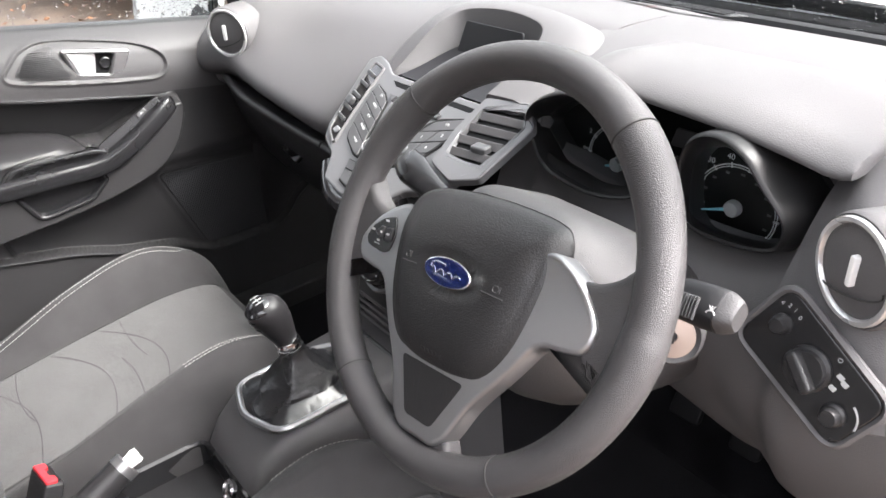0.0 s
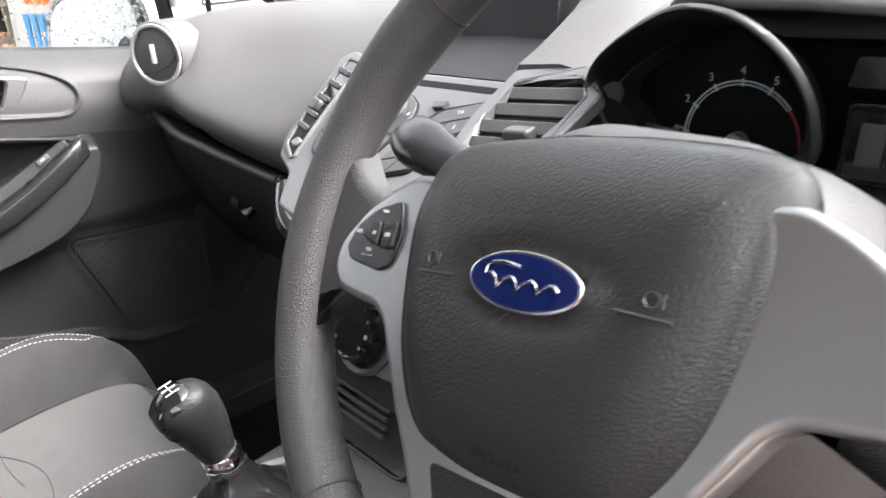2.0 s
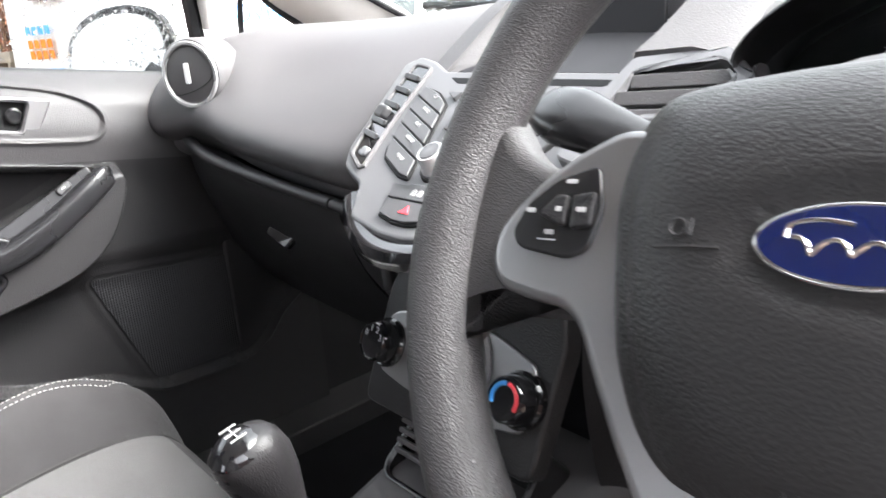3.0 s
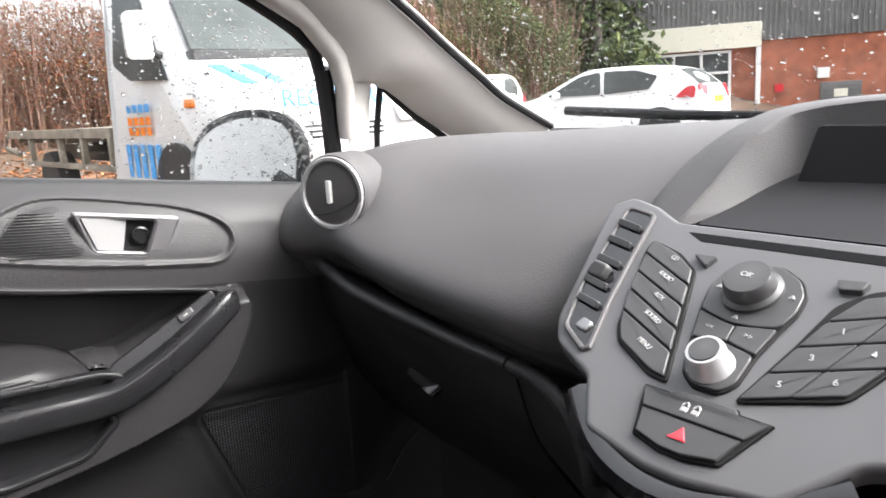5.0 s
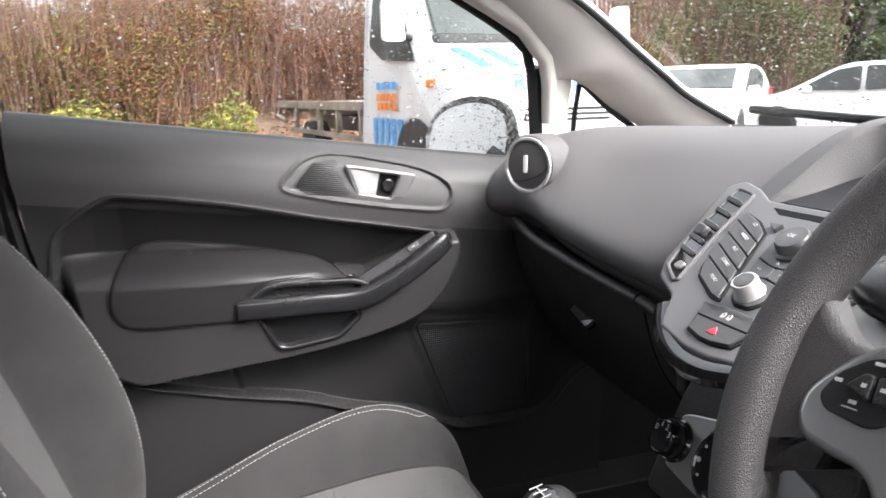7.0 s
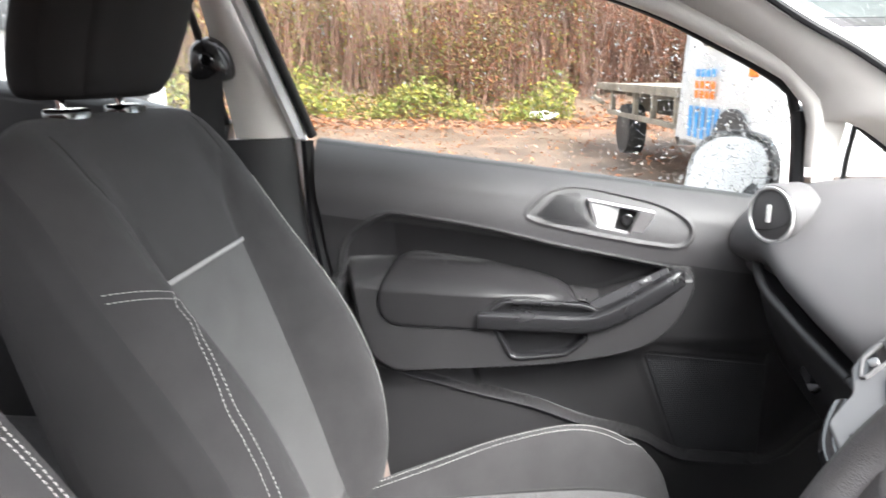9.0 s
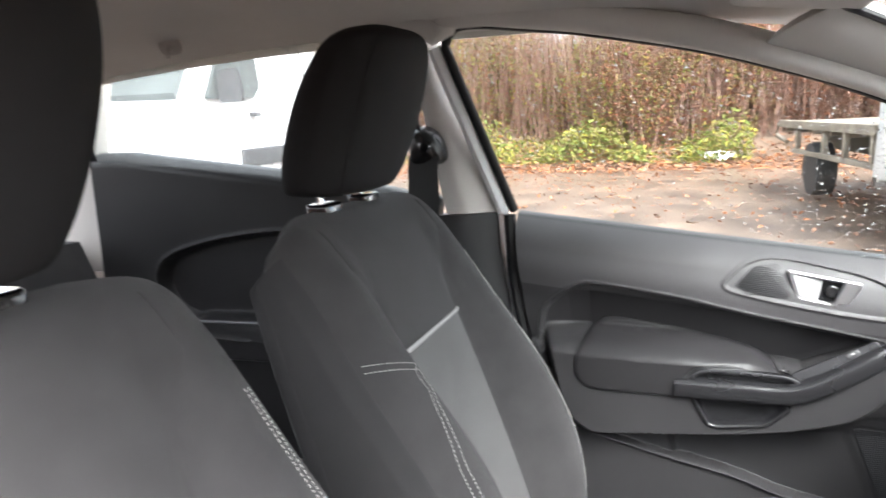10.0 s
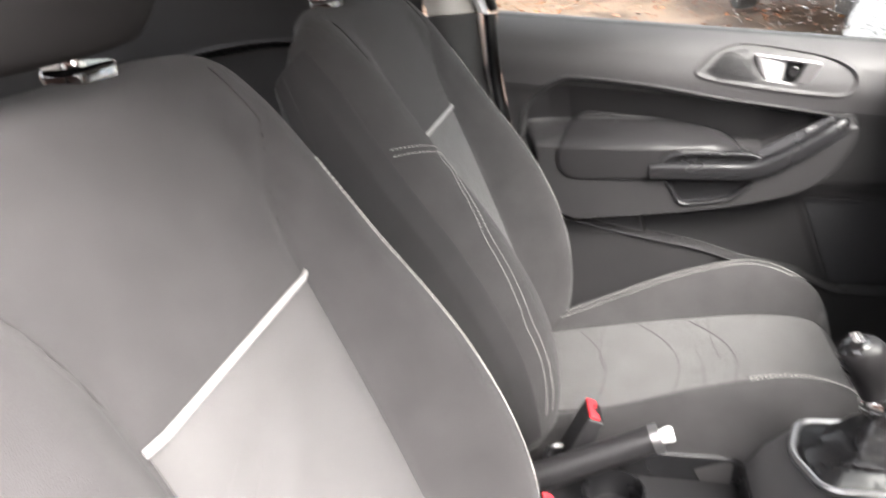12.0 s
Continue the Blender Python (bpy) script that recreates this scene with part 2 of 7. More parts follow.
CARPET = material("black_carpet", (0.007, 0.007, 0.008), 0.95, bump=0.9, scale=500, vary=0.3, spec=0.05)
LINER = material("grey_headliner", (0.5, 0.48, 0.455), 0.9, bump=0.4, scale=900, vary=0.05)
PILLAR = material("pale_pillar_trim", (0.52, 0.50, 0.475), 0.6, bump=0.25, scale=800, kind="cells", vary=0.05)
RUBBER = material("black_rubber", (0.008, 0.008, 0.009), 0.5, vary=0.2, spec=0.3)
BELT = material("black_webbing", (0.007, 0.007, 0.0075), 0.7, bump=0.6, scale=900, kind="weave")
RED = material("red_plastic", (0.62, 0.03, 0.04), 0.4, vary=0.05)
BLUE = material("blue_print", (0.05, 0.3, 0.75), 0.4, vary=0.05)
BADGE = material("badge_blue", (0.004, 0.010, 0.062), 0.15, coat=0.8, vary=0.05)
PRINT = material("white_print", (0.42, 0.42, 0.42), 0.5, vary=0.02)
RED_PRINT = material("red_print", (0.7, 0.05, 0.07), 0.5, vary=0.02)
DIAL = material("dial_black", (0.004, 0.004, 0.0045), 0.5, vary=0.1, spec=0.12)
NEEDLE = material("pale_blue_needle", (0.25, 0.62, 0.75), 0.4, vary=0.03)
GLASS = glass_material("window_glass")


def misted_glass():
    """Glass with a film of condensation that scatters part of the light."""
    mt = glass_material("misted_glass")
    n, l = mt.node_tree.nodes, mt.node_tree.links
    last = n["Material Output"].inputs[0].links[0].from_socket
    film, mix, spots = n.new("ShaderNodeBsdfTranslucent"), n.new("ShaderNodeMixShader"), n.new("ShaderNodeTexNoise")
    film.inputs[0].default_value = (0.8, 0.82, 0.82, 1)
    spots.inputs["Scale"].default_value = 9.0
    amount = n.new("ShaderNodeMapRange")
    amount.inputs["To Min"].default_value, amount.inputs["To Max"].default_value = 0.015, 0.07
    l.new(spots.outputs["Fac"], amount.inputs["Value"])
    l.new(amount.outputs[0], mix.inputs[0])
    l.new(last, mix.inputs[1])
    l.new(film.outputs[0], mix.inputs[2])
    l.new(mix.outputs[0], n["Material Output"].inputs[0])
    return mt


MISTED = misted_glass()
LENS = glass_material("dial_lens", (0.9, 0.92, 0.93), 0.35)
BODY_WHITE = material("white_car_paint", (0.78, 0.79, 0.8), 0.25, coat=0.5, vary=0.05, blotch=3)
DROP = bpy.data.materials.new("water_drop")
DROP.use_nodes = True
DROP.node_tree.nodes["Principled BSDF"].inputs["Transmission Weight"].default_value = 1.0
DROP.node_tree.nodes["Principled BSDF"].inputs["Roughness"].default_value = 0.02
DROP.node_tree.nodes["Principled BSDF"].inputs["IOR"].default_value = 1.33


# ---- the cabin's shell ----
def cabin_floor():
    y, x = np.meshgrid(np.linspace(-1.5, 0.95, 40), np.linspace(-0.72, 0.72, 41), indexing="ij")
    z = 0.26 + 0.02 * np.sin(9 * x) * 0 + 0.14 * np.exp(-(x / 0.13) ** 4) + 0.45 * np.clip((y - 0.55) / 0.4, 0, 1) ** 1.5
    v, f = sheet(np.stack([x, y, z], -1), (0, 0, -0.03))
    tagged(mesh("floor", v, f, CARPET), "black carpet of the car's footwells", "carpet", kind="structure")
    v, f = box((-0.62, -0.02, 0.262), (-0.14, 0.62, 0.272))
    tagged(mesh("floor_mat", v, f, CARPET), "black carpet mat in the passenger footwell", "mat")
    v, f = box((0.16, -0.02, 0.262), (0.62, 0.52, 0.272))
    tagged(mesh("floor_mat", v, f, CARPET), "black carpet mat in the driver's footwell", "mat")


cabin_floor()


def side_x(z):
    """How far the cabin's side stands out at a height."""
    return 0.705 - 0.13 * max(0.0, (z - 0.98) / 0.4) ** 1.15


def headliner():
    ys, xs = np.linspace(-1.55, 0.02, 30), np.linspace(-0.62, 0.62, 31)
    y, x = np.meshgrid(ys, xs, indexing="ij")
    z = 1.435 - 0.07 * (np.abs(x) / 0.6) ** 3 - 0.035 * np.clip((y + 0.35) / 0.37, 0, 1) ** 2 - 0.05 * np.clip((-0.75 - y) / 0.8, 0, 1) ** 2
    v, f = sheet(np.stack([x, y, z], -1), (0, 0, 0.03))
    tagged(mesh("ceiling", v, f, LINER), "pale grey woven headliner of the car", "headliner", kind="structure")


headliner()

def footwell_sides():
    wf = tagged(new("wall_front"), "black carpeted bulkhead behind the dashboard", "bulkhead", kind="structure")
    mesh("bulkhead", *box((-.74, .80, .20), (.74, .86, .96)), CARPET, wf)
    for s in (-1, 1):
        wk = tagged(new("trim"), "black plastic kick panel beside the footwell", "trim", kind="structure")
        lo, hi = sorted((s * .725, s * .69))
        mesh("panel", *box((lo, .27, .20), (hi, .84, .90)), PLASTIC_LOW, wk)
        wk2 = tagged(new("trim"), "black plastic door sill plate", "trim", kind="structure")
        lo, hi = sorted((s * .74, s * .60))
        mesh("plate", *box((lo, -1.6, .20), (hi, .60, .315)), PLASTIC_LOW, wk2)


footwell_sides()

SATIN = material("satin_chrome", (.58, .58, .58), .28, metal=.55, vary=.04)
# ---- dashboard ----
dashboard = thing("dashboard", "charcoal grain plastic dashboard with a padded top", "dashboard")
STATIONS = []


def station(x, *yz):
    STATIONS.append((x, np.array(yz, dtype=float).reshape(-1, 2)))


# side profile from the windscreen's foot over the brow down to the lip, at stations across the car
station(-0.70, .715, .955, .60, .960, .45, .962, .34, .958, .27, .940, .225, .905, .21, .875, .215, .85, .24, .83)
station(-0.66, .715, .960, .58, .967, .42, .972, .315, .968, .242, .950, .200, .915, .180, .878, .184, .850, .215, .83)
station(-0.58, .715, .965, .58, .976, .44, .984, .335, .982, .268, .962, .240, .925, .208, .890, .206, .862, .232, .838)
station(-0.46, .715, .968, .60, .982, .46, .982, .36, .962, .278, .917, .226, .884, .204, .860, .209, .838, .236, .818)
station(-0.25, .715, .968, .60, .990, .47, .990, .38, .970, .300, .925, .240, .880, .208, .845, .214, .818, .250, .795)
station(-0.14, .715, .968, .60, .994, .48, .998, .40, .980, .330, .940, .285, .895, .258, .845, .258, .800, .280, .780)
PASSENGER = list(STATIONS)
STATIONS.clear()


def loft(stations, across=10, along=6, smooth_x=True):
    ps = [np.array([(x, a, b) for a, b in spline(p, along)]) for x, p in stations]
    cols = np.stack(ps, 0)
    return np.stack([spline(cols[:, j], across) for j in range(cols.shape[1])], 1)


v, f = sheet(loft(PASSENGER), (0, 0.03, -0.03))
mesh("passenger_pad", v, f, PLASTIC, dashboard)

# driver's side: the top runs on level, and a brow stands on it over the dials
station(0.13, .715, .968, .60, .994, .48, .998, .40, .990, .345, .975, .315, .955, .300, .935, .300, .92, .33, .90)
station(0.175, .715, .968, .60, .995, .48, 1.000, .41, .992, .36, .978, .325, .960, .308, .940, .306, .925, .33, .905)
station(0.22, .715, .968, .60, .996, .48, 1.002, .41, .996, .37, .985, .35, .975, .335, .965, .335, .95, .35, .93)
station(0.30, .715, .968, .60, .996, .48, 1.004, .41, 1.000, .37, .990, .36, .980, .350, .970, .35, .955, .36, .94)
station(0.46, .715, .966, .60, .994, .48, 1.002, .41, .998, .37, .990, .36, .980, .350, .970, .35, .955, .36, .94)
station(0.56, .715, .962, .60, .980, .48, .988, .40, .982, .35, .972, .33, .962, .32, .95, .32, .93, .34, .91)
v, f = sheet(loft(STATIONS), (0, 0.02, -0.02))
mesh("driver_pad", v, f, PLASTIC, dashboard)
STATIONS.clear()


def brow_rows():
    """The brow over the dials: at each station across, a closed profile from its root behind over the top to the lip and back under it."""
    out = []
    for x, z, k in ((.2465, .992, .10), (.2475, .995, .45), (.252, .999, .85), (.270, 1.001, 1), (.284, 1.0005, 1), (.291, .998, .98), (.34, .9975, 1), (.40, .9935, 1), (.45, .990, 1), (.505, .982, 1), (.538, .976, 1), (.551, .976, .85), (.558, .978, .55), (.560, .979, .12)):
        b = .986 - .05 * max(0, x - .46)
        prof = [(.47, b - .004), (.45, b + .016 * k + .004), (.40, b + .026 * k + .001), (.34, z + .019 * k), (.305, z + .014 * k), (.286, z + .007 * k), (.2775, z + .0005), (.2765, z - .004), (.280, z - .007), (.30, z - .009), (.36, z - .010), (.45, b - .02)]
        out.append(np.array([(x, a, c) for a, c in spline(prof, 3)]))
    return out


mesh("instrument_hood", *rings(brow_rows()), PLASTIC, dashboard, "padded brow over the dials", 50)

station(0.535, .715, .964, .60, .986, .48, .992, .40, .985, .34, .968, .295, .94, .262, .90, .238, .865, .225, .835)
station(0.58, .715, .962, .60, .975, .46, .984, .34, .980, .27, .960, .240, .92, .222, .88, .212, .85, .208, .80)
station(0.65, .715, .960, .58, .967, .45, .972, .35, .970, .295, .955, .262, .915, .240, .875, .225, .84, .215, .79)
station(0.70, .715, .955, .60, .957, .50, .957, .43, .952, .385, .935, .35, .905, .32, .875, .30, .84, .29, .79)
RIGHT_END = list(STATIONS)
STATIONS.clear()
v, f = sheet(loft(RIGHT_END), (0, 0.03, -0.03))
mesh("driver_end_pad", v, f, PLASTIC, dashboard)

# knee panel on the driver's side and the fascia beside the dials
station(0.12, .31, .93, .30, .90, .285, .86, .27, .82, .262, .78, .268, .73, .30, .66, .34, .60)
station(0.17, .31, .925, .298, .90, .282, .86, .268, .82, .260, .78, .268, .73, .30, .66, .34, .60)
station(0.20, .305, .905, .285, .885, .268, .855, .256, .82, .250, .78, .262, .73, .30, .66, .34, .60)
station(0.25, .320, .892, .290, .878, .268, .850, .255, .82, .248, .78, .262, .73, .30, .66, .34, .60)
station(0.36, .320, .880, .290, .868, .266, .845, .253, .82, .245, .78, .260, .72, .30, .65, .34, .60)
station(0.47, .320, .880, .290, .867, .262, .846, .242, .82, .232, .78, .248, .72, .29, .64, .34, .58)
station(0.515, .320, .896, .288, .884, .255, .858, .231, .825, .222, .78, .236, .72, .29, .64, .34, .58)
station(0.545, .312, .934, .282, .915, .250, .878, .224, .83, .214, .78, .230, .72, .28, .63, .335, .57)
station(0.58, .28, .922, .240, .885, .220, .852, .208, .82, .205, .78, .220, .71, .27, .62, .33, .56)
station(0.69, .30, .90, .270, .875, .250, .85, .235, .82, .228, .78, .240, .71, .28, .62, .33, .56)
v, f = sheet(loft(STATIONS, 6, 5), (0, 0.03, -0.02))
mesh("knee_panel", v, f, PLASTIC, dashboard)
STATIONS.clear()

# glove box under the passenger lip, with its lid and latch
station(-0.69, .245, .836, .240, .80, .255, .74, .285, .66, .34, .58)
station(-0.58, .216, .828, .216, .80, .238, .74, .280, .66, .34, .57)
station(-0.45, .208, .812, .214, .78, .250, .715, .295, .64, .345, .56)
station(-0.255, .222, .790, .226, .765, .250, .70, .305, .62, .35, .55)
v, f = sheet(loft(STATIONS, 8, 6), (0, 0.03, -0.01))
mesh("glovebox_lid", v, f, DARK_CARD, dashboard, "black glove box lid with a finger latch")
STATIONS.clear()
station(-0.250, .222, .789, .226, .764, .250, .70, .31, .62, .36, .53)
station(-0.17, .235, .775, .225, .75, .230, .69, .28, .60, .34, .50)
station(-0.105, .215, .78, .200, .74, .200, .68, .22, .59, .27, .46)
v, f = sheet(loft(STATIONS, 8, 6), (0, 0.03, -0.01))
mesh("centre_cheek", v, f, DARK_CARD, dashboard)
STATIONS.clear()
station(0.105, .215, .80, .200, .74, .200, .68, .22, .59, .27, .46)
station(0.15, .235, .79, .225, .75, .230, .69, .28, .60, .34, .50)
station(0.19, .26, .79, .250, .76, .262, .70, .31, .62, .36, .53)
v, f = sheet(loft(STATIONS, 8, 6), (0, 0.03, -0.01))
mesh("centre_cheek", v, f, PLASTIC_LOW, dashboard)
STATIONS.clear()
m = axes((-0.446, 0.2535, 0.711), (0.95, 0.03, -0.32), (0.1, 0.5, 0.86))
o = round_poly([(-.03, -.012), (.022, -.012), (.03, .012), (-.03, .012)], .004)
latch = mesh("latch", *plate(o, 0.006, m, 0.002), PIANO, dashboard, "dark recessed finger latch")
mesh("latch_plate", *plate(round_poly([(.004, -.010), (.020, -.010), (.026, .010)], .002), 0.009, m, 0.001), SILVER, latch)
v, f = tube(spline([(-.522, .224, .782), (-.495, .228, .772), (-.466, .236, .755)], 4), .0022, 6)
mesh("grip_crease", v, f, PLASTIC_LOW, dashboard)
v, f = tube(spline([(-.67, .232, .838), (-.60, .212, .832), (-.55, .203, .825), (-.50, .200, .818), (-.40, .205, .806), (-.32, .211, .797), (-.2555, .216, .791)], 6), .0085, 12, flat=.9)
mesh("lid_edge", v, f, DARK_CARD, dashboard)
v, f = tube(spline([(-.2525, .2165, .7905), (-.21, .218, .782), (-.175, .214, .765), (-.155, .210, .74), (-.148, .208, .715)], 6), .0085, 12, flat=.9)
mesh("cheek_edge", v, f, DARK_CARD, dashboard)
station(-0.16, .715, .968, .60, .993, .53, .999, .47, .998, .44, .985)
station(0.0, .74, .966, .62, .995, .54, 1.003, .48, 1.004, .45, .99)
station(0.15, .715, .968, .60, .994, .53, 1.000, .47, 1.000, .44, .985)
v, f = sheet(loft(STATIONS, 8, 5), (0, 0, -.02))
mesh("centre_pad", v, f, PLASTIC, dashboard)
STATIONS.clear()


def ring_vent(side):
    c = (-0.564, 0.2135, 0.9305) if side < 0 else (0.606, 0.222, 0.928)
    nrm = Vector((-side * 0.45, -0.82, 0.34)).normalized()
    c = tuple(Vector(c) - nrm * (.0005 if side < 0 else -.003))
    m = axes(c, nrm.cross(Vector((0, 0, 1))), (0, 0, 1))
    if m.col[2].to_3d().dot(nrm) < 0:
        m = m @ pose(0, 0, 0, 0, 180, 0)
    vent = mesh("air_vent", *lathe([(.0475, -.05), (.0480, -.004), (.0478, .001), (.0462, .0045)], m, 48), PLASTIC, dashboard)
    mesh("ring", *lathe([(.0448, .003), (.0446, .0065), (.0436, .0080), (.0402, .0080), (.0386, .006), (.0380, .0)], m, 48), SATIN, vent, "satin chrome vent ring")
    mesh("disc", *lathe([(.0378, -.004), (.0374, .0035), (.034, .0052), (.0, .0062)], m, 40), PLASTIC, vent)
    pth = [lay(m, [(.036 * math.cos(a), .036 * math.sin(a) * .3 - .012 + .01 * math.cos(a), .0062)])[0] for a in np.linspace(2.9, 6.5, 12)]
    mesh("louvre_seam", *tube(pth, .0008, 5), SEAM, vent)
    mesh("thumb_tab", *plate(round_poly([(-.0032, -.014), (.0032, -.014), (.0032, .014), (-.0032, .014)], .003), .006, m @ Matrix.Translation((.002 * side, 0.002, .005)), .0015), WHITE_PLASTIC, vent, "pale thumb tab")


ring_vent(-1)
ring_vent(1)

# defroster grille and sunload sensor on the top
m = axes((0.06, 0.635, 0.9975), (1, -0.06, 0), (0, 1, -0.05))
v, f = plate(round_poly([(-.30, -.012), (.16, -.016), (.18, .012), (-.30, .014)], .006), .002, m, .001)
vent = mesh("defroster_vent", v, f, GLOSSY, dashboard)
for k in range(5):
    mesh("slat", *box((-.29, -.010 + k * .0055, .0018), (.155, -.0078 + k * .0055, .004), m, .0006), PLASTIC_LOW, vent)
mesh("light_sensor", *lathe([(.011, 0), (.011, .004), (.008, .009), (0, .0105)], Matrix.Translation((0.05, 0.675, 0.987)), 20), RED, dashboard, "small amber-red domed light sensor")

# ---- centre stack ----
stack = thing("audio_panel", "grey shield-shaped audio panel with rows of black keys", "car stereo")
SO, SE2 = (0, 0.125, 0.842), (0, 0.857, 0.515)
SM = axes(SO, (1, 0, 0), SE2)
LEFT = [(-.014, -.029), (-.062, -.02), (-.077, 0), (-.088, .016), (-.131, .034), (-.148, .056), (-.19, .186), (-.173, .199), (-.142, .19), (-.113, .174)]
shield = [(-a, b) for a, b in LEFT] + LEFT[::-1]
shield = round_poly(shield, .006, 3)[::-1]
mesh("panel", *plate(shield, .012, SM @ Matrix.Translation((0, 0, -.014)), .004), GREY, stack)
mesh("gloss_belly", *tube([lay(SM, [(a, -.031 - .004 * math.cos(a / .085 * 1.5) + abs(a) ** 2 * 5, -.016)])[0] for a in np.linspace(-.088, .088, 25)], .015, 10, flat=.8), PIANO, stack)
mesh("chrome_line", *tube([lay(SM, [(a, -.043 - .004 * math.cos(a / .085 * 1.5) + abs(a) ** 2 * 5, -.010)])[0] for a in np.linspace(-.08, .08, 25)], .0016, 8), CHROME, stack)


def key(name, pts, h=.0028, mat=KEY_BLACK, r=.003, label="", z=-.002):
    return mesh(name, *plate(round_poly(pts, r, 3), h, SM @ Matrix.Translation((0, 0, z)), .0010), mat, stack, label, smooth=0)


def word(s, a, b, size, turn=0, up=.0026, mat=PRINT):
    text("legend", s, size, SM @ Matrix.Translation((a, b, up)) @ pose(0, 0, 0, 0, 0, turn), mat, stack)


# left column of five keys in a dark surround
KEY_GAP = material("key_gap", (.008, .008, .008), .6, vary=.05, spec=.2)
key("key_surround", [(-.120, .149), (-.089, .139), (-.067, .124), (-.0605, .107), (-.030, .0275), (-.046, .0295), (-.083, .0475), (-.0925, .060), (-.1185, .133)], .0018, KEY_GAP, .004)
COLUMN = (([(-.1176, .1468), (-.0891, .1357), (-.0695, .1225), (-.0640, .1089), (-.1158, .1330)], "CD"),
          ([(-.1153, .1314), (-.0634, .1070), (-.0569, .0892), (-.1103, .1137)], "RADIO"),
          ([(-.1097, .1120), (-.0564, .0874), (-.0490, .0695), (-.1052, .0956)], "AUX"),
          ([(-.1046, .0938), (-.0485, .0678), (-.0417, .0513), (-.0967, .0755)], "SOUND"),
          ([(-.0960, .0737), (-.0412, .0495), (-.0335, .0302), (-.0455, .0325), (-.0806, .0489), (-.0890, .0601)], "MENU"))
for pts, s in COLUMN:
    key("button", pts, .0036, r=.0022)
    ctr = np.mean(pts, 0)
    word(s, ctr[0] + .003, ctr[1] + .001, .0052, -24, .0019)
# right block of keys
RIGHT = [("TA", None), ("1", "2"), ("3", "4"), ("5", "6")]
key("key_surround", [(.0135, .028), (.068, .0495), (.079, .075), (.112, .153), (.048, .131), (.033, .115), (.026, .078)], .0018, KEY_GAP, .006)
for k, (s, s2) in enumerate(RIGHT):
    t0, t1 = k / 4, (k + 1) / 4
    L0, R0 = arr(.041, .122), arr(.109, .150)
    L1, R1 = arr(.0163, .030), arr(.066, .051)
    a, b, c, d = L0 + (L1 - L0) * t0, R0 + (R1 - R0) * t0, R0 + (R1 - R0) * (t1 - .014), L0 + (L1 - L0) * (t1 - .014)
    if s2 is None:
        key("button", [a + (.006, .001), b, c, d][::-1], .0036, r=.003)
        word(s, *((a + b + c + d) / 4), .006, 18, .0019)
    else:
        e, g = (a + b) / 2, (c + d) / 2
        key("button", [a, e - (.0004, 0), g - (.0004, 0), d][::-1], .0036, r=.002)
        key("button", [e + (.0004, 0), b, c, g + (.0004, 0)][::-1], .0036, r=.002)
        word(s, *((a + e + g + d) / 4), .0065, 14, .0019)
        word(s2, *((e + b + c + g) / 4), .0065, 14, .0019)
# middle cluster: knob pad, two seek keys, volume pad
key("key_surround", [(-.0445, .090), (-.0495, .112), (-.047, .129), (-.0325, .1395), (-.0100, .1398), (.0075, .130), (.0158, .117), (.0172, .1025), (.0135, .085), (.0105, .062), (.0108, .040), (.0038, .0302), (-.0140, .0298), (-.0265, .0385), (-.0360, .064)], .0018, KEY_GAP, .004)
key("key_pad", [(-.0428, .0905), (-.0479, .1117), (-.0456, .1279), (-.0322, .1378), (-.0105, .1380), (.0062, .1287), (.0142, .1166), (.0158, .1028), (.0122, .0876), (-.0033, .0840), (-.0206, .0840)], .0036, r=.004)
key("button", [(-.0424, .0890), (-.0201, .0826), (-.0138, .0822), (-.0124, .0690), (-.0353, .0662)], .0036, r=.0018)
key("button", [(-.0128, .0822), (.0120, .0860), (.0093, .0640), (-.0114, .0690)], .0036, r=.0018)
key("key_pad", [(-.0345, .0648), (-.0118, .0674), (.0090, .0625), (.0094, .0401), (.0032, .0318), (-.0136, .0314), (-.0251, .0392)], .0036, r=.004)
key("button", [(-.0762, .1375), (-.0584, .1389), (-.0620, .1280)], .0042, r=.002)
key("button", [(.0261, .1345), (.0448, .1365), (.0430, .1276), (.0300, .1260)], .0042, r=.002)
word("<<", -.028, .0765, .0052, -8, .0019)
word(">>", -.001, .0755, .0052, -8, .0019)
ok_m = SM @ Matrix.Translation((-.0175, .1120, 0))
mesh("knob", *lathe([(.0195, 0), (.0195, .004), (.0165, .006), (.016, .013), (.0145, .0155), (.0, .0162)], ok_m, 36), KEY_BLACK, stack, "black rotary knob lettered OK")
word("OK", -.0175, .1125, .006, -6, .0164)
for a, b in ((-.0405, .112), (.0085, .113), (-.0165, .0885)):
    key("arrow_mark", [(a - .0025, b - .0016), (a + .0025, b - .0016), (a, b + .0024)], .0008, PRINT, .0004, z=.0014)
vol_m = SM @ Matrix.Translation((-.0100, .0475, 0))
mesh("knob", *lathe([(.0145, 0), (.014, .003), (.0125, .005), (.0122, .014), (.0112, .016)], vol_m, 36), SATIN, stack, "ribbed silver volume knob")
mesh("knob_cap", *lathe([(.0095, .0155), (.009, .0168), (0, .0172)], vol_m, 30), KEY_BLACK, stack)
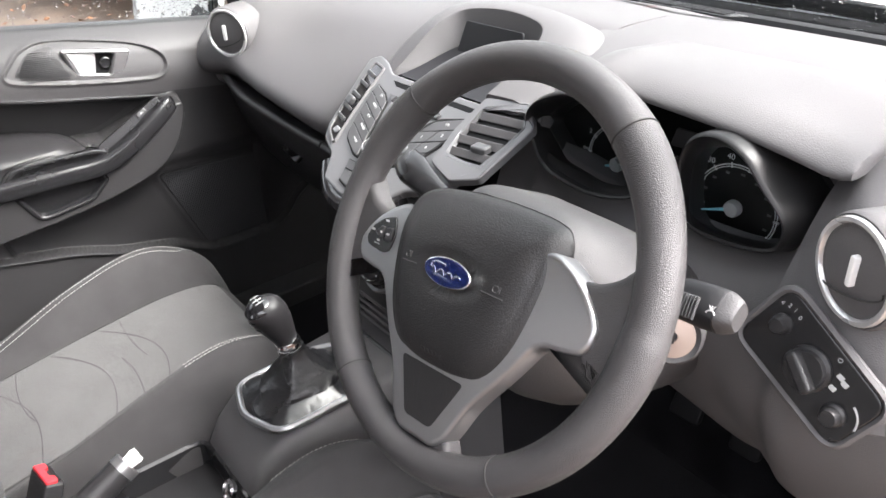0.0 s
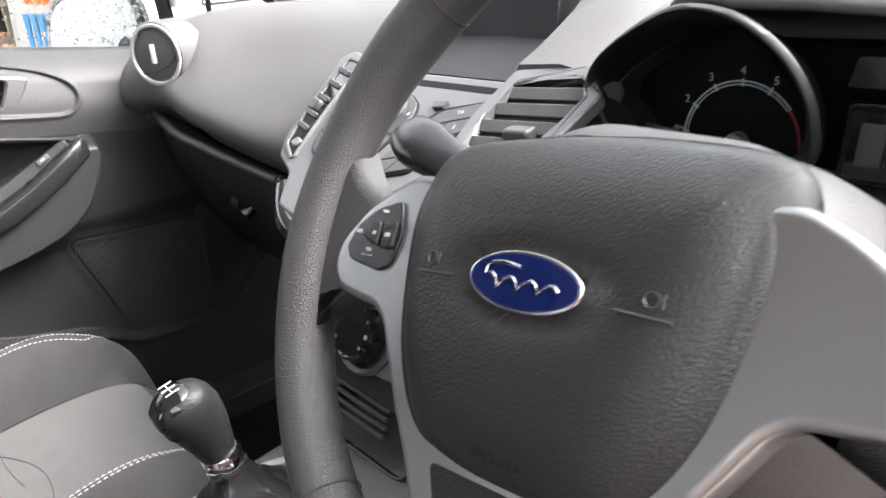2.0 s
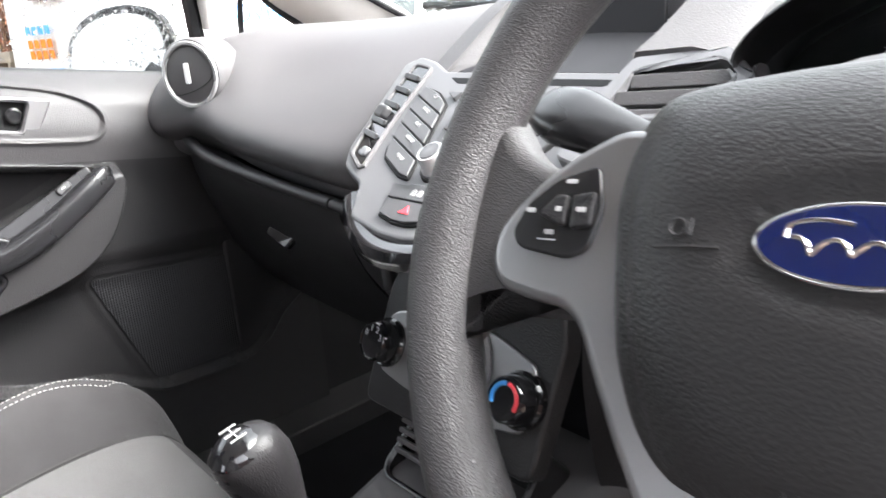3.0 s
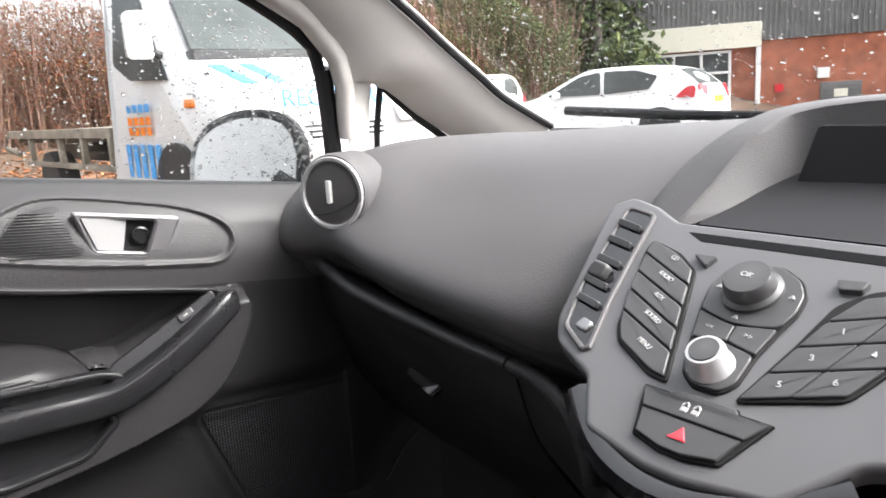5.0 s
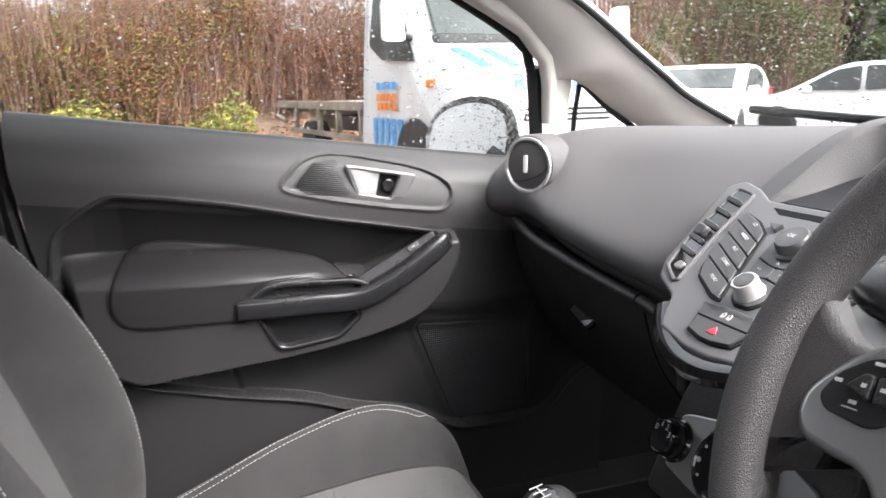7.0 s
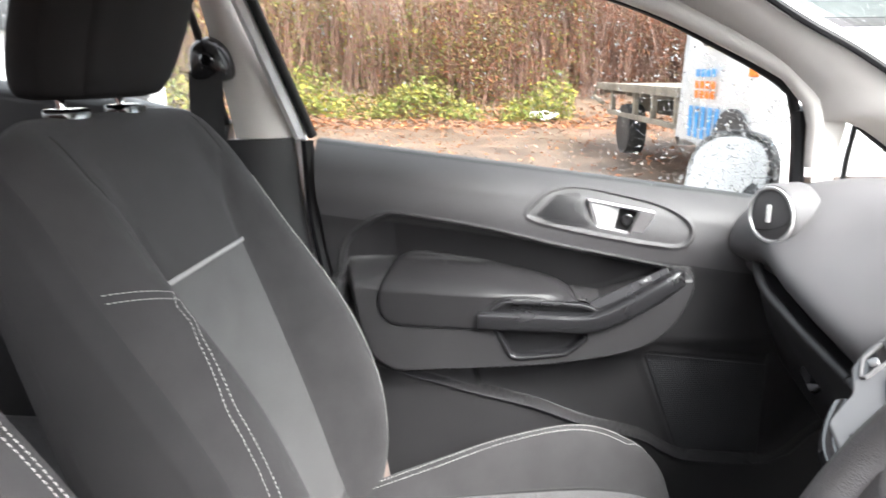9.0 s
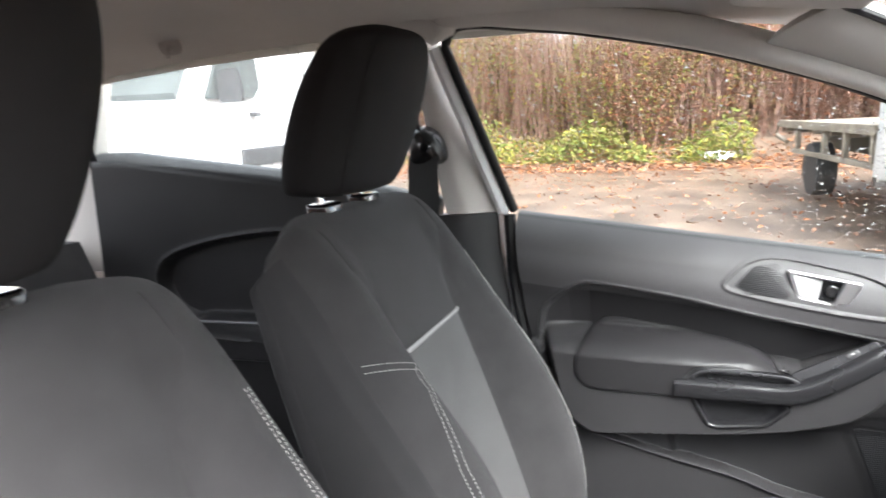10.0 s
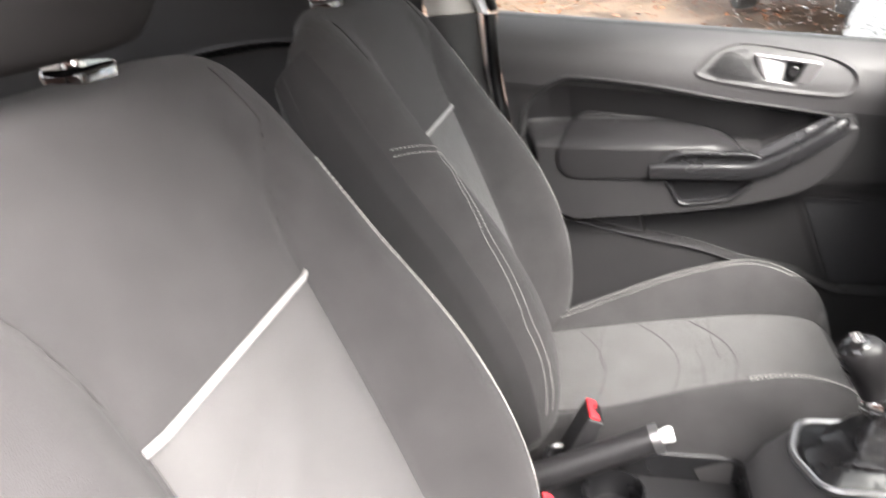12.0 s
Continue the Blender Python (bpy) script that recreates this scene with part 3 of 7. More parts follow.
# hazard and lock keys
key("key_surround", [(-.0425, .0225), (-.035, .0222), (-.0255, .0193), (-.0205, .0252), (.0205, .0252), (.0255, .0193), (.035, .0222), (.0425, .0225), (.0285, -.0125), (.008, -.0172), (-.008, -.0172), (-.0285, -.0125)][::-1], .0020, KEY_GAP, .001)
key("button", [(-.041, .0205), (-.035, .0208), (-.0249, .0178), (-.0196, .0238), (.0196, .0238), (.0249, .0178), (.035, .0208), (.041, .0205), (.0330, .0066), (-.0330, .0066)][::-1], .004, r=.001)
key("button", [(-.0322, .0054), (.0322, .0054), (.0265, -.0110), (.0070, -.0154), (-.0070, -.0154), (-.0265, -.0110)][::-1], .0042, r=.001)
key("warning_triangle", [(-.0062, -.0080), (.0062, -.0080), (0, .0012)], .001, RED_PRINT, .0006, z=.0018)
for a in (-.0065, .0010):
    key("lock_mark", [(a - .0034, .0105), (a + .0018, .0105), (a + .0018, .0142), (a - .0034, .0142)], .001, PRINT, .0006, z=.0016)
    pth = [lay(SM, [(a - .0008 + .0019 * math.cos(t), .0142 + .0030 * math.sin(t), .0024)])[0] for t in np.linspace(0, math.pi, 9)]
    mesh("lock_shackle", *tube(pth, .0006, 5), PRINT, stack)


def stack_vent(side):
    """An upright air vent in the panel's shoulder, with slats across it."""
    pts = [(-.165, .180), (-.138, .174), (-.128, .128), (-.116, .08), (-.101, .034), (-.131, .050), (-.147, .092)]
    o = round_poly(pts, .005, 3)
    vent = mesh("side_vent", *rim_plate(inset(o[::-1] if side < 0 else o, -.004), o[::-1] if side < 0 else o, .005, SM @ Matrix.Translation((0, 0, -.004)), .001, -.02), PLASTIC, stack)
    mesh("well", *plate(o if side < 0 else o[::-1], .0018, SM @ Matrix.Translation((0, 0, -.0025)), .0004), PIANO, vent)
    for k, (a, b, w, tl) in enumerate(((-.150, .160, .013, 10), (-.146, .140, .013, 8), (-.141, .118, .013, 6), (-.136, .094, .013, 4), (-.129, .075, .012, 4))):
        mesh("slat", *box((-w, -.0028, 0), (w, .0028, .003), SM @ Matrix.Translation((side * -a, b, .0)) @ pose(0, 0, 0, 30, 0, side * 14), .0008), KEY_BLACK, vent)
    mesh("slider", *box((-.009, -.007, 0), (.009, .007, .007), SM @ Matrix.Translation((side * .140, .105, .0)) @ pose(0, 0, 0, 18, 0, side * 12), .003), KEY_BLACK, vent)
    mesh("thumb_wheel", *box((-.006, -.005, 0), (.006, .005, .004), SM @ Matrix.Translation((side * .117, .053, -.002)) @ pose(0, 0, 0, 0, 0, side * 14), .002), SILVER, vent)


stack_vent(-1)

# the driver's side vent is broad, set in a grey fascia beside the dials
VP = round_poly([(.110, .166), (.170, .179), (.191, .156), (.178, .084), (.112, .082), (.106, .12)], .005, 3)[::-1]
VF = round_poly([(.098, .180), (.172, .192), (.203, .160), (.188, .070), (.15, .052), (.100, .066), (.092, .12)], .006, 3)[::-1]
vent = mesh("side_vent", *rim_plate(VF, VP, .011, SM @ Matrix.Translation((0, 0, -.004)), .0015, -.004), GREY, stack, "broad slatted air vent in a grey frame")
mesh("well", *plate(inset(VP, -.001), .002, SM @ Matrix.Translation((0, 0, -.0028)), .0005), DIAL, vent)
for k, (b, x0, x1) in enumerate(((.158, .110, .187), (.138, .108, .186), (.117, .107, .182), (.097, .110, .179))):
    sl = SM @ Matrix.Translation(((x0 + x1) / 2, b, .003)) @ pose(0, 0, 0, 28, 0, 6)
    mesh("slat", *box((-(x1 - x0) / 2, -.0055, -.001), ((x1 - x0) / 2, .0055, .001), sl, .0008), PLASTIC, vent)
mesh("slider", *box((-.013, -.008, 0), (.013, .008, .008), SM @ Matrix.Translation((.155, .108, .002)) @ pose(0, 0, 0, -25, 0, 6), .003), KEY_BLACK, vent)

# CD slot and the recessed display above, under its own hood
mesh("disc_slot", *plate(round_poly([(-.082, .1545), (.082, .1545), (.098, .1630), (-.098, .1630)][::-1], .002, 3)[::-1], .0015, SM @ Matrix.Translation((0, 0, -.0032)), .0004), DIAL, stack)
hood = thing("display_hood", "dash-top display cowl with a dark recessed screen", "display")
lip = [(-.118, .274, .926), (-.109, .303, .951), (-.098, .352, .990), (-.075, .392, 1.008), (.0, .405, 1.014), (.080, .392, 1.008), (.107, .352, .990), (.104, .305, .960), (.097, .276, .942)]
out = [(-.165, .280, .905), (-.182, .335, .938), (-.172, .40, .976), (-.130, .455, .996), (.0, .475, 1.002), (.130, .455, .996), (.175, .40, .990), (.190, .335, .955), (.190, .284, .932)]
inn = [(-.100, .285, .930), (-.092, .315, .938), (-.082, .360, .952), (-.062, .392, .962), (.0, .400, .966), (.062, .392, .962), (.082, .360, .952), (.092, .315, .938), (.100, .285, .930)]
A, B, C = spline(out, 5), spline(lip, 5), spline(inn, 5)
mid = (A + B) / 2 + arr(0, 0, .010)
mid2 = A * .75 + B * .25 + arr(0, 0, .007)
v, f = sheet(np.stack([A - arr(0, 0, .03), A, mid2, mid, B + arr(0, .003, .002), B, B * .97 + C * .03 - arr(0, 0, .004), C], 0))
ncol = len(A)
f += [tuple(k * ncol for k in range(8)), tuple(k * ncol + ncol - 1 for k in range(7, -1, -1))]
mesh("cowl", v, f, PLASTIC, hood, "", 50)
v, f = sheet(np.stack([np.linspace(C[0], C[-1], len(C)) + arr(0, -.004, -.002), C], 0), (0, .01, -.01))
mesh("recess_floor", v, f, SCREEN, hood)
m = axes((0, .372, .963), (1, 0, 0), (0, .30, .95))
mesh("screen", *plate(round_poly([(-.072, -.03), (.072, -.03), (.06, .034), (-.06, .034)], .004), .004, m, .001), SCREEN, hood, "dark switched-off display")

# ---- heater panel ----
heater = thing("heater_panel", "black heater panel with three round knobs and a silver trim", "heater controls")
HM = axes((0, 0.152, 0.695), (1, 0, 0), (0, 0.42, 0.9))
mesh("panel", *plate(round_poly([(-.105, -.06), (.105, -.06), (.108, .05), (.085, .11), (-.085, .11), (-.108, .05)], .012), .02, HM @ Matrix.Translation((0, 0, -.024)), .004), PLASTIC_LOW, heater)
o = round_poly([(-.092, -.026), (-.04, -.034), (.04, -.034), (.092, -.026), (.092, .028), (.04, .042), (-.04, .042), (-.092, .028)], .014)
mesh("trim", *plate(o, .006, HM @ Matrix.Translation((0, 0, -.005)), .002), SILVER, heater, "silver painted trim")


def heater_knob(a, b, r, big):
    m = HM @ Matrix.Translation((a, b, 0)) @ pose(0, 0, 0, 0, 0, 0)
    k = mesh("knob", *lathe([(r * 1.18, -.002), (r * 1.18, .004), (r * 1.08, .0065), (r * 1.0, .006), (r * .98, .014), (r * .93, .021), (r * .84, .023), (r * .8, .0215), (0, .0215)], m, 40), PIANO, heater, "black rotary knob with white marks")
    if big:
        mesh("bezel", *lathe([(r * 1.32, -.002), (r * 1.32, .004), (r * 1.25, .007), (r * 1.14, .005), (r * 1.12, -.002)], m, 48), GREY, k)
    return k, m


k, m = heater_knob(0, .006, .036, True)
for t in range(9):
    a = radians(-40 + t * 32.5)
    mesh("mark", *lathe([(.0026 if t % 2 else .0016, .0214), (.0026 if t % 2 else .0016, .0222), (0, .0223)], m @ Matrix.Translation((.0255 * math.cos(a), .0255 * math.sin(a), 0)), 8), PRINT, k)
k, m = heater_knob(-.083, .0, .0195, False)
for t, s in enumerate("0123"):
    a = radians(150 - t * 42)
    text("legend", s, .0085, m @ Matrix.Translation((.0115 * math.cos(a), .0115 * math.sin(a), .0222)), PRINT, k)
k, m = heater_knob(.083, .0, .0195, False)
for lo, hi, mt in ((95, 205, BLUE), (-25, 85, RED_PRINT)):
    pth = [lay(m, [(.0125 * math.cos(radians(t)), .0125 * math.sin(radians(t)), .022)])[0] for t in np.linspace(lo, hi, 14)]
    mesh("colour_arc", *tube(pth, .0019, 6), mt, k)
for x in (-.045, .045):
    mesh("blank_slot", *box((-.03, -.004, 0), (.03, .004, .003), HM @ Matrix.Translation((x, .078, -.003)), .001), GLOSSY, heater)
for t in range(4):
    mesh("louvre", *box((-.05, -.0022, 0), (.05, .0022, .005), HM @ Matrix.Translation((.0, -.062 - t * .009, -.012)), .001), PLASTIC, heater)

# ---- instruments ----
cluster = thing("instrument_cluster", "black instrument cluster with two deep dials and white figures", "instrument cluster")
v, f = box((.165, .335, .845), (.56, .37, .965))
mesh("backing", v, f, DIAL, cluster)
POD_BLACK = material("satin_pod_black", (.012, .012, .0125), .38, vary=.06, bump=.1, scale=900, kind="cells", spec=.26)
LENS_GREY = material("smoked_dial_ring", (.022, .022, .023), .3, vary=.05, spec=.3)
RIM_L = [(.182, .264, .938), (.202, .257, .962), (.250, .240, .987), (.285, .231, .997), (.320, .234, .990), (.350, .240, .966), (.366, .246, .932), (.361, .250, .897), (.310, .242, .884), (.259, .239, .889), (.222, .248, .897), (.199, .257, .917)]
RIM_R = [(.402, .262, .922), (.404, .262, .958), (.420, .260, .979), (.446, .257, .985), (.474, .255, .975), (.497, .256, .950), (.518, .258, .926), (.522, .259, .908), (.512, .260, .889), (.472, .260, .879), (.425, .262, .879), (.408, .263, .892)]
for pts, hub, kind, flank in ((RIM_L, (.2845, .891), 0, (-.010, .0)), (RIM_R, (.4455, .8965), 1, (.012, -.012))):
    o = spline(pts, 6, True)
    c = o.mean(0)
    deep = .284 if kind else .298
    lens = np.stack([c[0] + (o[:, 0] - c[0]) * .88 - (.006 if kind == 0 else .004), np.full(len(o), deep), c[2] + (o[:, 2] - c[2]) * .92 - .014], 1)
    foot = np.stack([c[0] + (o[:, 0] - c[0]) * (.94 if kind == 0 else 1.10) + flank[0], np.full(len(o), .345 if kind else .272), c[2] + (o[:, 2] - c[2]) * (.93 if kind == 0 else 1.06) + flank[1]], 1)
    nrm = (o - c) / np.linalg.norm(o - c, axis=1)[:, None]
    secs = [foot, foot * .5 + o * .5 + nrm * (.004 if kind else .0), o + nrm * .002 + arr(0, .006, 0), o + arr(0, .0008, 0), o - nrm * .0015, o - nrm * .004 + arr(0, .002, 0), o * .66 + lens * .34 - nrm * .003, o * .3 + lens * .7 - nrm * .002, lens]
    shroud = mesh("dial_shroud", *rings(secs, caps=False), POD_BLACK, cluster, "satin black pod round a dial", 50)
    ring_in = np.stack([hub[0] + (lens[:, 0] - hub[0]) * .93, np.full(len(o), deep + .022), hub[1] + (lens[:, 2] - hub[1]) * .95], 1)
    mesh("dial_ring", *rings([lens + arr(0, .0005, 0), lens * .55 + ring_in * .45 - nrm * .002, ring_in], caps=False), LENS_GREY, shroud)
    face = mesh("dial_face", *rings([ring_in, ring_in + arr(0, .006, 0)]), DIAL, cluster)
    bulge = [lens * (1 - k) + lens.mean(0) * k - arr(0, .004 * (1 - (1 - k) ** 2), 0) for k in (0, .25, .5, .75, .98)]
    gl_ = mesh("lens", *rings([lens + arr(0, .0022, 0)] + bulge), LENS, shroud, "clear dial lens")
    gl_.visible_shadow = False
    DM = axes((hub[0], deep + .0212, hub[1]), (1, 0, 0), (0, 0, 1))
    R = .046
    arc = [lay(DM, [(R * math.cos(radians(t)), R * math.sin(radians(t)), .0008)])[0] for t in np.linspace(203, 38 if kind == 0 else -30, 48)]
    mesh("scale_arc", *tube(arc, .0007, 5), DIAL_PRINT, face)
    arc = [lay(DM, [((R - .0025) * math.cos(radians(t)), (R - .0025) * math.sin(radians(t)), .0008)])[0] for t in np.linspace(203, 38 if kind == 0 else -30, 48)]
    mesh("scale_arc", *tube(arc, .0005, 5), DIAL_PRINT, face)
    figs = ("0", "1", "2", "3", "4", "5") if kind == 0 else ("0", "10", "20", "30", "40", "50")
    for t, q in zip(np.linspace(203, 63, 6) if kind == 0 else np.linspace(203, 78, 6), figs):
        u = arr(math.cos(radians(t)), math.sin(radians(t)))
        mesh("tick", *box((-.003, -.0007, 0), (.003, .0007, .001), DM @ Matrix.Translation((*(u * (R - .001)), 0)) @ pose(0, 0, 0, 0, 0, t), .0002), DIAL_PRINT, face)
        text("figure", q, .0085, DM @ Matrix.Translation((*(u * (R + .0075)), .0006)), DIAL_PRINT, face)
    if kind:
        for t in np.linspace(53, -28, 4):
            u = arr(math.cos(radians(t)), math.sin(radians(t)))
            mesh("tick", *box((-.003, -.0007, 0), (.003, .0007, .001), DM @ Matrix.Translation((*(u * (R - .001)), 0)) @ pose(0, 0, 0, 0, 0, t), .0002), DIAL_PRINT, face)
        for t in np.linspace(190, -20, 9):
            u = arr(math.cos(radians(t)), math.sin(radians(t))) * (R - .009)
            mesh("minor_figure", *box((-.0022, -.0012, 0), (.0022, .0012, .0006), DM @ Matrix.Translation((*u, .0)), .0002), GREY, face)
    else:
        arc = [lay(DM, [((R - .001) * math.cos(radians(t)), (R - .001) * math.sin(radians(t)), .0008)])[0] for t in np.linspace(38, -18, 14)]
        mesh("red_zone", *tube(arc, .0009, 5), RED_PRINT, face)
    text("legend", "mph" if kind else "rpm", .0055, DM @ Matrix.Translation((-.0515, .006, .0006)), DIAL_PRINT, face)
    if kind == 0:
        text("legend", "x1000", .0048, DM @ Matrix.Translation((-.053, .0008, .0006)), DIAL_PRINT, face)
    u = radians(200)
    nd = [lay(DM, [(r * math.cos(u), r * math.sin(u), .006)])[0] for r in (.0, .02, .045)]
    mesh("needle", *tube(nd, [.0020, .0014, .0006], 6), NEEDLE, cluster, "pale blue needle at zero")
    mesh("hub_cap", *lathe([(.0088, .001), (.0088, .007), (.0074, .009), (0, .0095)], DM, 24), SATIN, cluster)
bez = round_poly([(-.021, -.026), (.021, -.026), (.020, .026), (-.020, .026)], .006)
bm_ = axes((.383, .306, .905), (1, 0, 0), (0, .12, 1))
trip = mesh("trip_display", *plate(bez, .003, bm_, .001), PIANO, cluster)
mesh("trip_frame", *rim_plate(inset(bez, .002), inset(bez, .0045), .0045, bm_, .001, 0), POD_BLACK, trip)
mesh("info_window", *plate(round_poly([(-.008, -.014), (.008, -.014), (.009, .014), (-.007, .014)], .002), .002, bm_ @ Matrix.Translation((-.002, 0, .003)), .0005), GREY, trip)
fm = axes((.383, .302, .862), (1, 0, 0), (0, .12, 1))
mesh("gauge_arc", *tube([lay(fm, [(.015 * math.cos(t), .010 * math.sin(t) + .012, .001)])[0] for t in np.linspace(math.pi * 1.1, math.pi * 1.9, 14)], .0007, 5), DIAL_PRINT, cluster)
mesh("warning_window", *plate(round_poly([(-.022, -.010), (.022, -.010), (.018, .010), (-.018, .010)], .003), .002, axes((.383, .309, .950), (1, 0, 0), (0, .12, 1)), .0005), LENS_GREY, cluster)

# ---- light switch panel ----
swp = thing("light_switch_panel", "black light switch panel with rotary headlamp knob", "switch panel")
WM = axes((.592, .205, .833), (.87, -.10, -.38), (.20, .25, .9))
o = round_poly([(-.062, -.026), (.058, -.036), (.062, .026), (-.056, .042)], .014)
mesh("panel", *plate(o, .006, WM, .002), GLOSSY, swp)
mesh("bezel", *rim_plate(inset(o, -.006), inset(o, .0005), .0075, WM, .003, 0), PLASTIC, swp)
kn = WM @ Matrix.Translation((.0, .0, .006)) @ pose(0, 0, 0, 0, 0, 40)
mesh("knob", *lathe([(.0205, 0), (.0205, .003), (.0175, .005), (.0165, .010)], kn, 32), PLASTIC_LOW, swp)
mesh("knob_grip", *box((-.0055, -.0185, .004), (.0055, .0185, .021), kn @ pose(0, 0, 0, 0, 0, 25), .003), PLASTIC_LOW, swp)
for a, b, r in ((-.040, .012, .0085), (.040, -.012, .0095)):
    mesh("thumb_knob", *lathe([(r * 1.1, 0), (r * 1.1, .004), (r * .9, .006), (r * .82, .012), (r * .7, .014), (0, .0142)], WM @ Matrix.Translation((a, b, .005)), 24), PLASTIC_LOW, swp)
for a, b, s in ((-.052, .026, "4"), (-.046, .0285, "2"), (-.040, .029, "1"), (-.033, .027, "0"), (.012, .026, "O")):
    text("legend", s, .0055, WM @ Matrix.Translation((a, b, .0063)), PRINT, swp)
pth = [lay(WM, [(.040 + .019 * math.cos(t), -.012 + .019 * math.sin(t), .0065)])[0] for t in np.linspace(.2, 1.3, 8)]
mesh("dim_arc", *tube(pth, .0009, 5), PRINT, swp)
for a, b in ((.022, .016), (.024, .004), (.028, .014)):
    mesh("lamp_mark", *plate(round_poly([(-.003, -.0022), (.003, -.0022), (.003, .0022), (-.003, .0022)], .001), .0006, WM @ Matrix.Translation((a, b, .006)), .0001), PRINT, swp)

# ---- steering wheel and column ----
wheel = thing("steering_wheel", "black leather three-spoke steering wheel with silver trims", "steering wheel")
COL = axes((.362, .025, .911), (1, 0, 0), (0, .513, .858))
CM = COL @ pose(0, 0, 0, 0, 0, 6.5)  # turned a little to the driver's left


def rim_point(t, r=.1835, up=0.0):
    return (r * math.cos(t), r * math.sin(t), up)


ts = np.linspace(0, 2 * np.pi, 144, endpoint=False)
rad = np.array([.0172 + .0020 * (math.exp(-((t - .72) / .25) ** 2) + math.exp(-((t - 2.42) / .25) ** 2)) + .0012 * math.exp(-((t - 3.25) / .22) ** 2) + .0012 * (math.exp(-((t - 6.17) / .22) ** 2)) for t in ts])
v, f = tube([rim_point(t) for t in ts], rad, 22, True, up=(0, 0, 1))
mesh("rim", lay(CM, v), f, LEATHER, wheel)
for t in (radians(132.5), radians(47.5), radians(232), radians(302)):
    r0 = float(np.interp(t, ts, rad)) + .0002
    loop = [((.1835 + r0 * math.cos(a)) * math.cos(t), (.1835 + r0 * math.cos(a)) * math.sin(t), r0 * math.sin(a)) for a in np.linspace(0, 2 * np.pi, 28, endpoint=False)]
    mesh("rim_seam", *tube(lay(CM, loop), .0007, 5, True, up=CM.col[2].to_3d() + Vector((.3, .1, .2))), SEAM, wheel)


def dome(outline, height, m, edge=.006, crown=.0, levels=8, sink=0.012):
    """A padded cushion on an outline: a rounded edge, then a gentle crown."""
    o = np.array(outline, dtype=float)
    c = o.mean(0)
    secs = [np.c_[o, np.full(len(o), -sink)], np.c_[o, np.zeros(len(o))]]
    for k in range(1, 5):
        a = math.pi / 2 * k / 4
        secs.append(np.c_[inset(o, edge * (1 - math.cos(a))), np.full(len(o), height * math.sin(a))])
    q = inset(o, edge)
    for k in range(1, levels + 1):
        s = k / levels
        p = q + (c - q) * s * .98
        far = ((p - c) / np.abs(q - c).max(0)) ** 2
        rim = ((q - c) / np.abs(q - c).max(0)) ** 2
        secs.append(np.c_[p, height + crown * np.clip(1 - far.sum(1), -.6, 1) - crown * np.clip(1 - rim.sum(1), -.6, 1) * (1 - min(1, s * 2.5))])
    v, f = rings(secs)
    return lay(m, v), f


pad_pts = [(0, .0615), (.032, .0608), (.072, .0565), (.089, .0475), (.0955, .028), (.0955, 0), (.088, -.040), (.076, -.075), (.058, -.100), (.030, -.1085)]
pad_o = spline(pad_pts + [(0, -.110)] + [(-a, b) for a, b in pad_pts[:0:-1]], 6, True)


def pad_height(x, y):
    """The airbag cover: a rolled edge, a slope, and a crowned middle with a shallow dish round the badge."""
    d = -sdf(pad_o, x, y)
    e = np.clip(d / .009, 0, 1)
    k = np.clip(d / .040, 0, 1)
    h = -.004 + .011 * np.sqrt(np.clip(1 - (1 - e) ** 2, 0, 1)) + .015 * k * (2 - k) + .004 * np.clip(1 - (x / .09) ** 2 - ((y + .02) / .09) ** 2, 0, 1)
    h = h - .0011 * np.exp(-((d - .0125) / .0018) ** 2) * np.clip((.03 - y) / .02, 0, 1)
    q = np.sqrt((x / .034) ** 2 + ((y + .0135) / .0165) ** 2)
    h = h - .013 * np.clip((y - .002) / .058, 0, 1) ** 1.6 - .006 * np.clip((-.045 - y) / .06, 0, 1) ** 1.4
    return h - .0024 * np.exp(-((q - 1.02) / .22) ** 2) - .0030 * inside_step(q - .92, .08)


pc_ = arr(0, -.02)
secs = [np.c_[pad_o, np.full(len(pad_o), -.012)]]
for k in (0, .006, .014, .025, .04, .06, .085, .11, .135, .165, .2, .24, .28, .33, .38, .43, .48, .53, .58, .63, .68, .73, .78, .83, .88, .93, .985):
    q = pad_o + (pc_ - pad_o) * k
    secs.append(np.c_[q, pad_height(q[:, 0], q[:, 1])])
v, f = rings(secs)
mesh("airbag_pad", lay(CM, v), f, PAD_LEATHER, wheel, "grained black airbag cover", 60)
mesh("pad_gap", *plate(inset(pad_o, .004), .006, CM @ Matrix.Translation((0, 0, -.010)), .002), RUBBER, wheel)


def on_pad(path, lift=.0003):
    p = np.array(path, dtype=float)
    return lay(CM, np.c_[p, pad_height(p[:, 0], p[:, 1]) + lift])


tt = np.linspace(0, 2 * np.pi, 48, endpoint=False)
bo = np.stack([.0298 * np.cos(tt), .0130 * np.sin(tt)], 1)
BM = CM @ Matrix.Translation((-.0012, -.0135, float(pad_height(np.array([0.]), np.array([-.0135]))[0]) - .0006))
badge = mesh("badge", *plate(bo, .0035, BM, .001), CHROME, wheel, "blue oval badge with a chrome edge")
mesh("badge_field", *plate(inset(bo, .0015), .0006, BM @ Matrix.Translation((0, 0, .0034)), .0002), BADGE, badge)
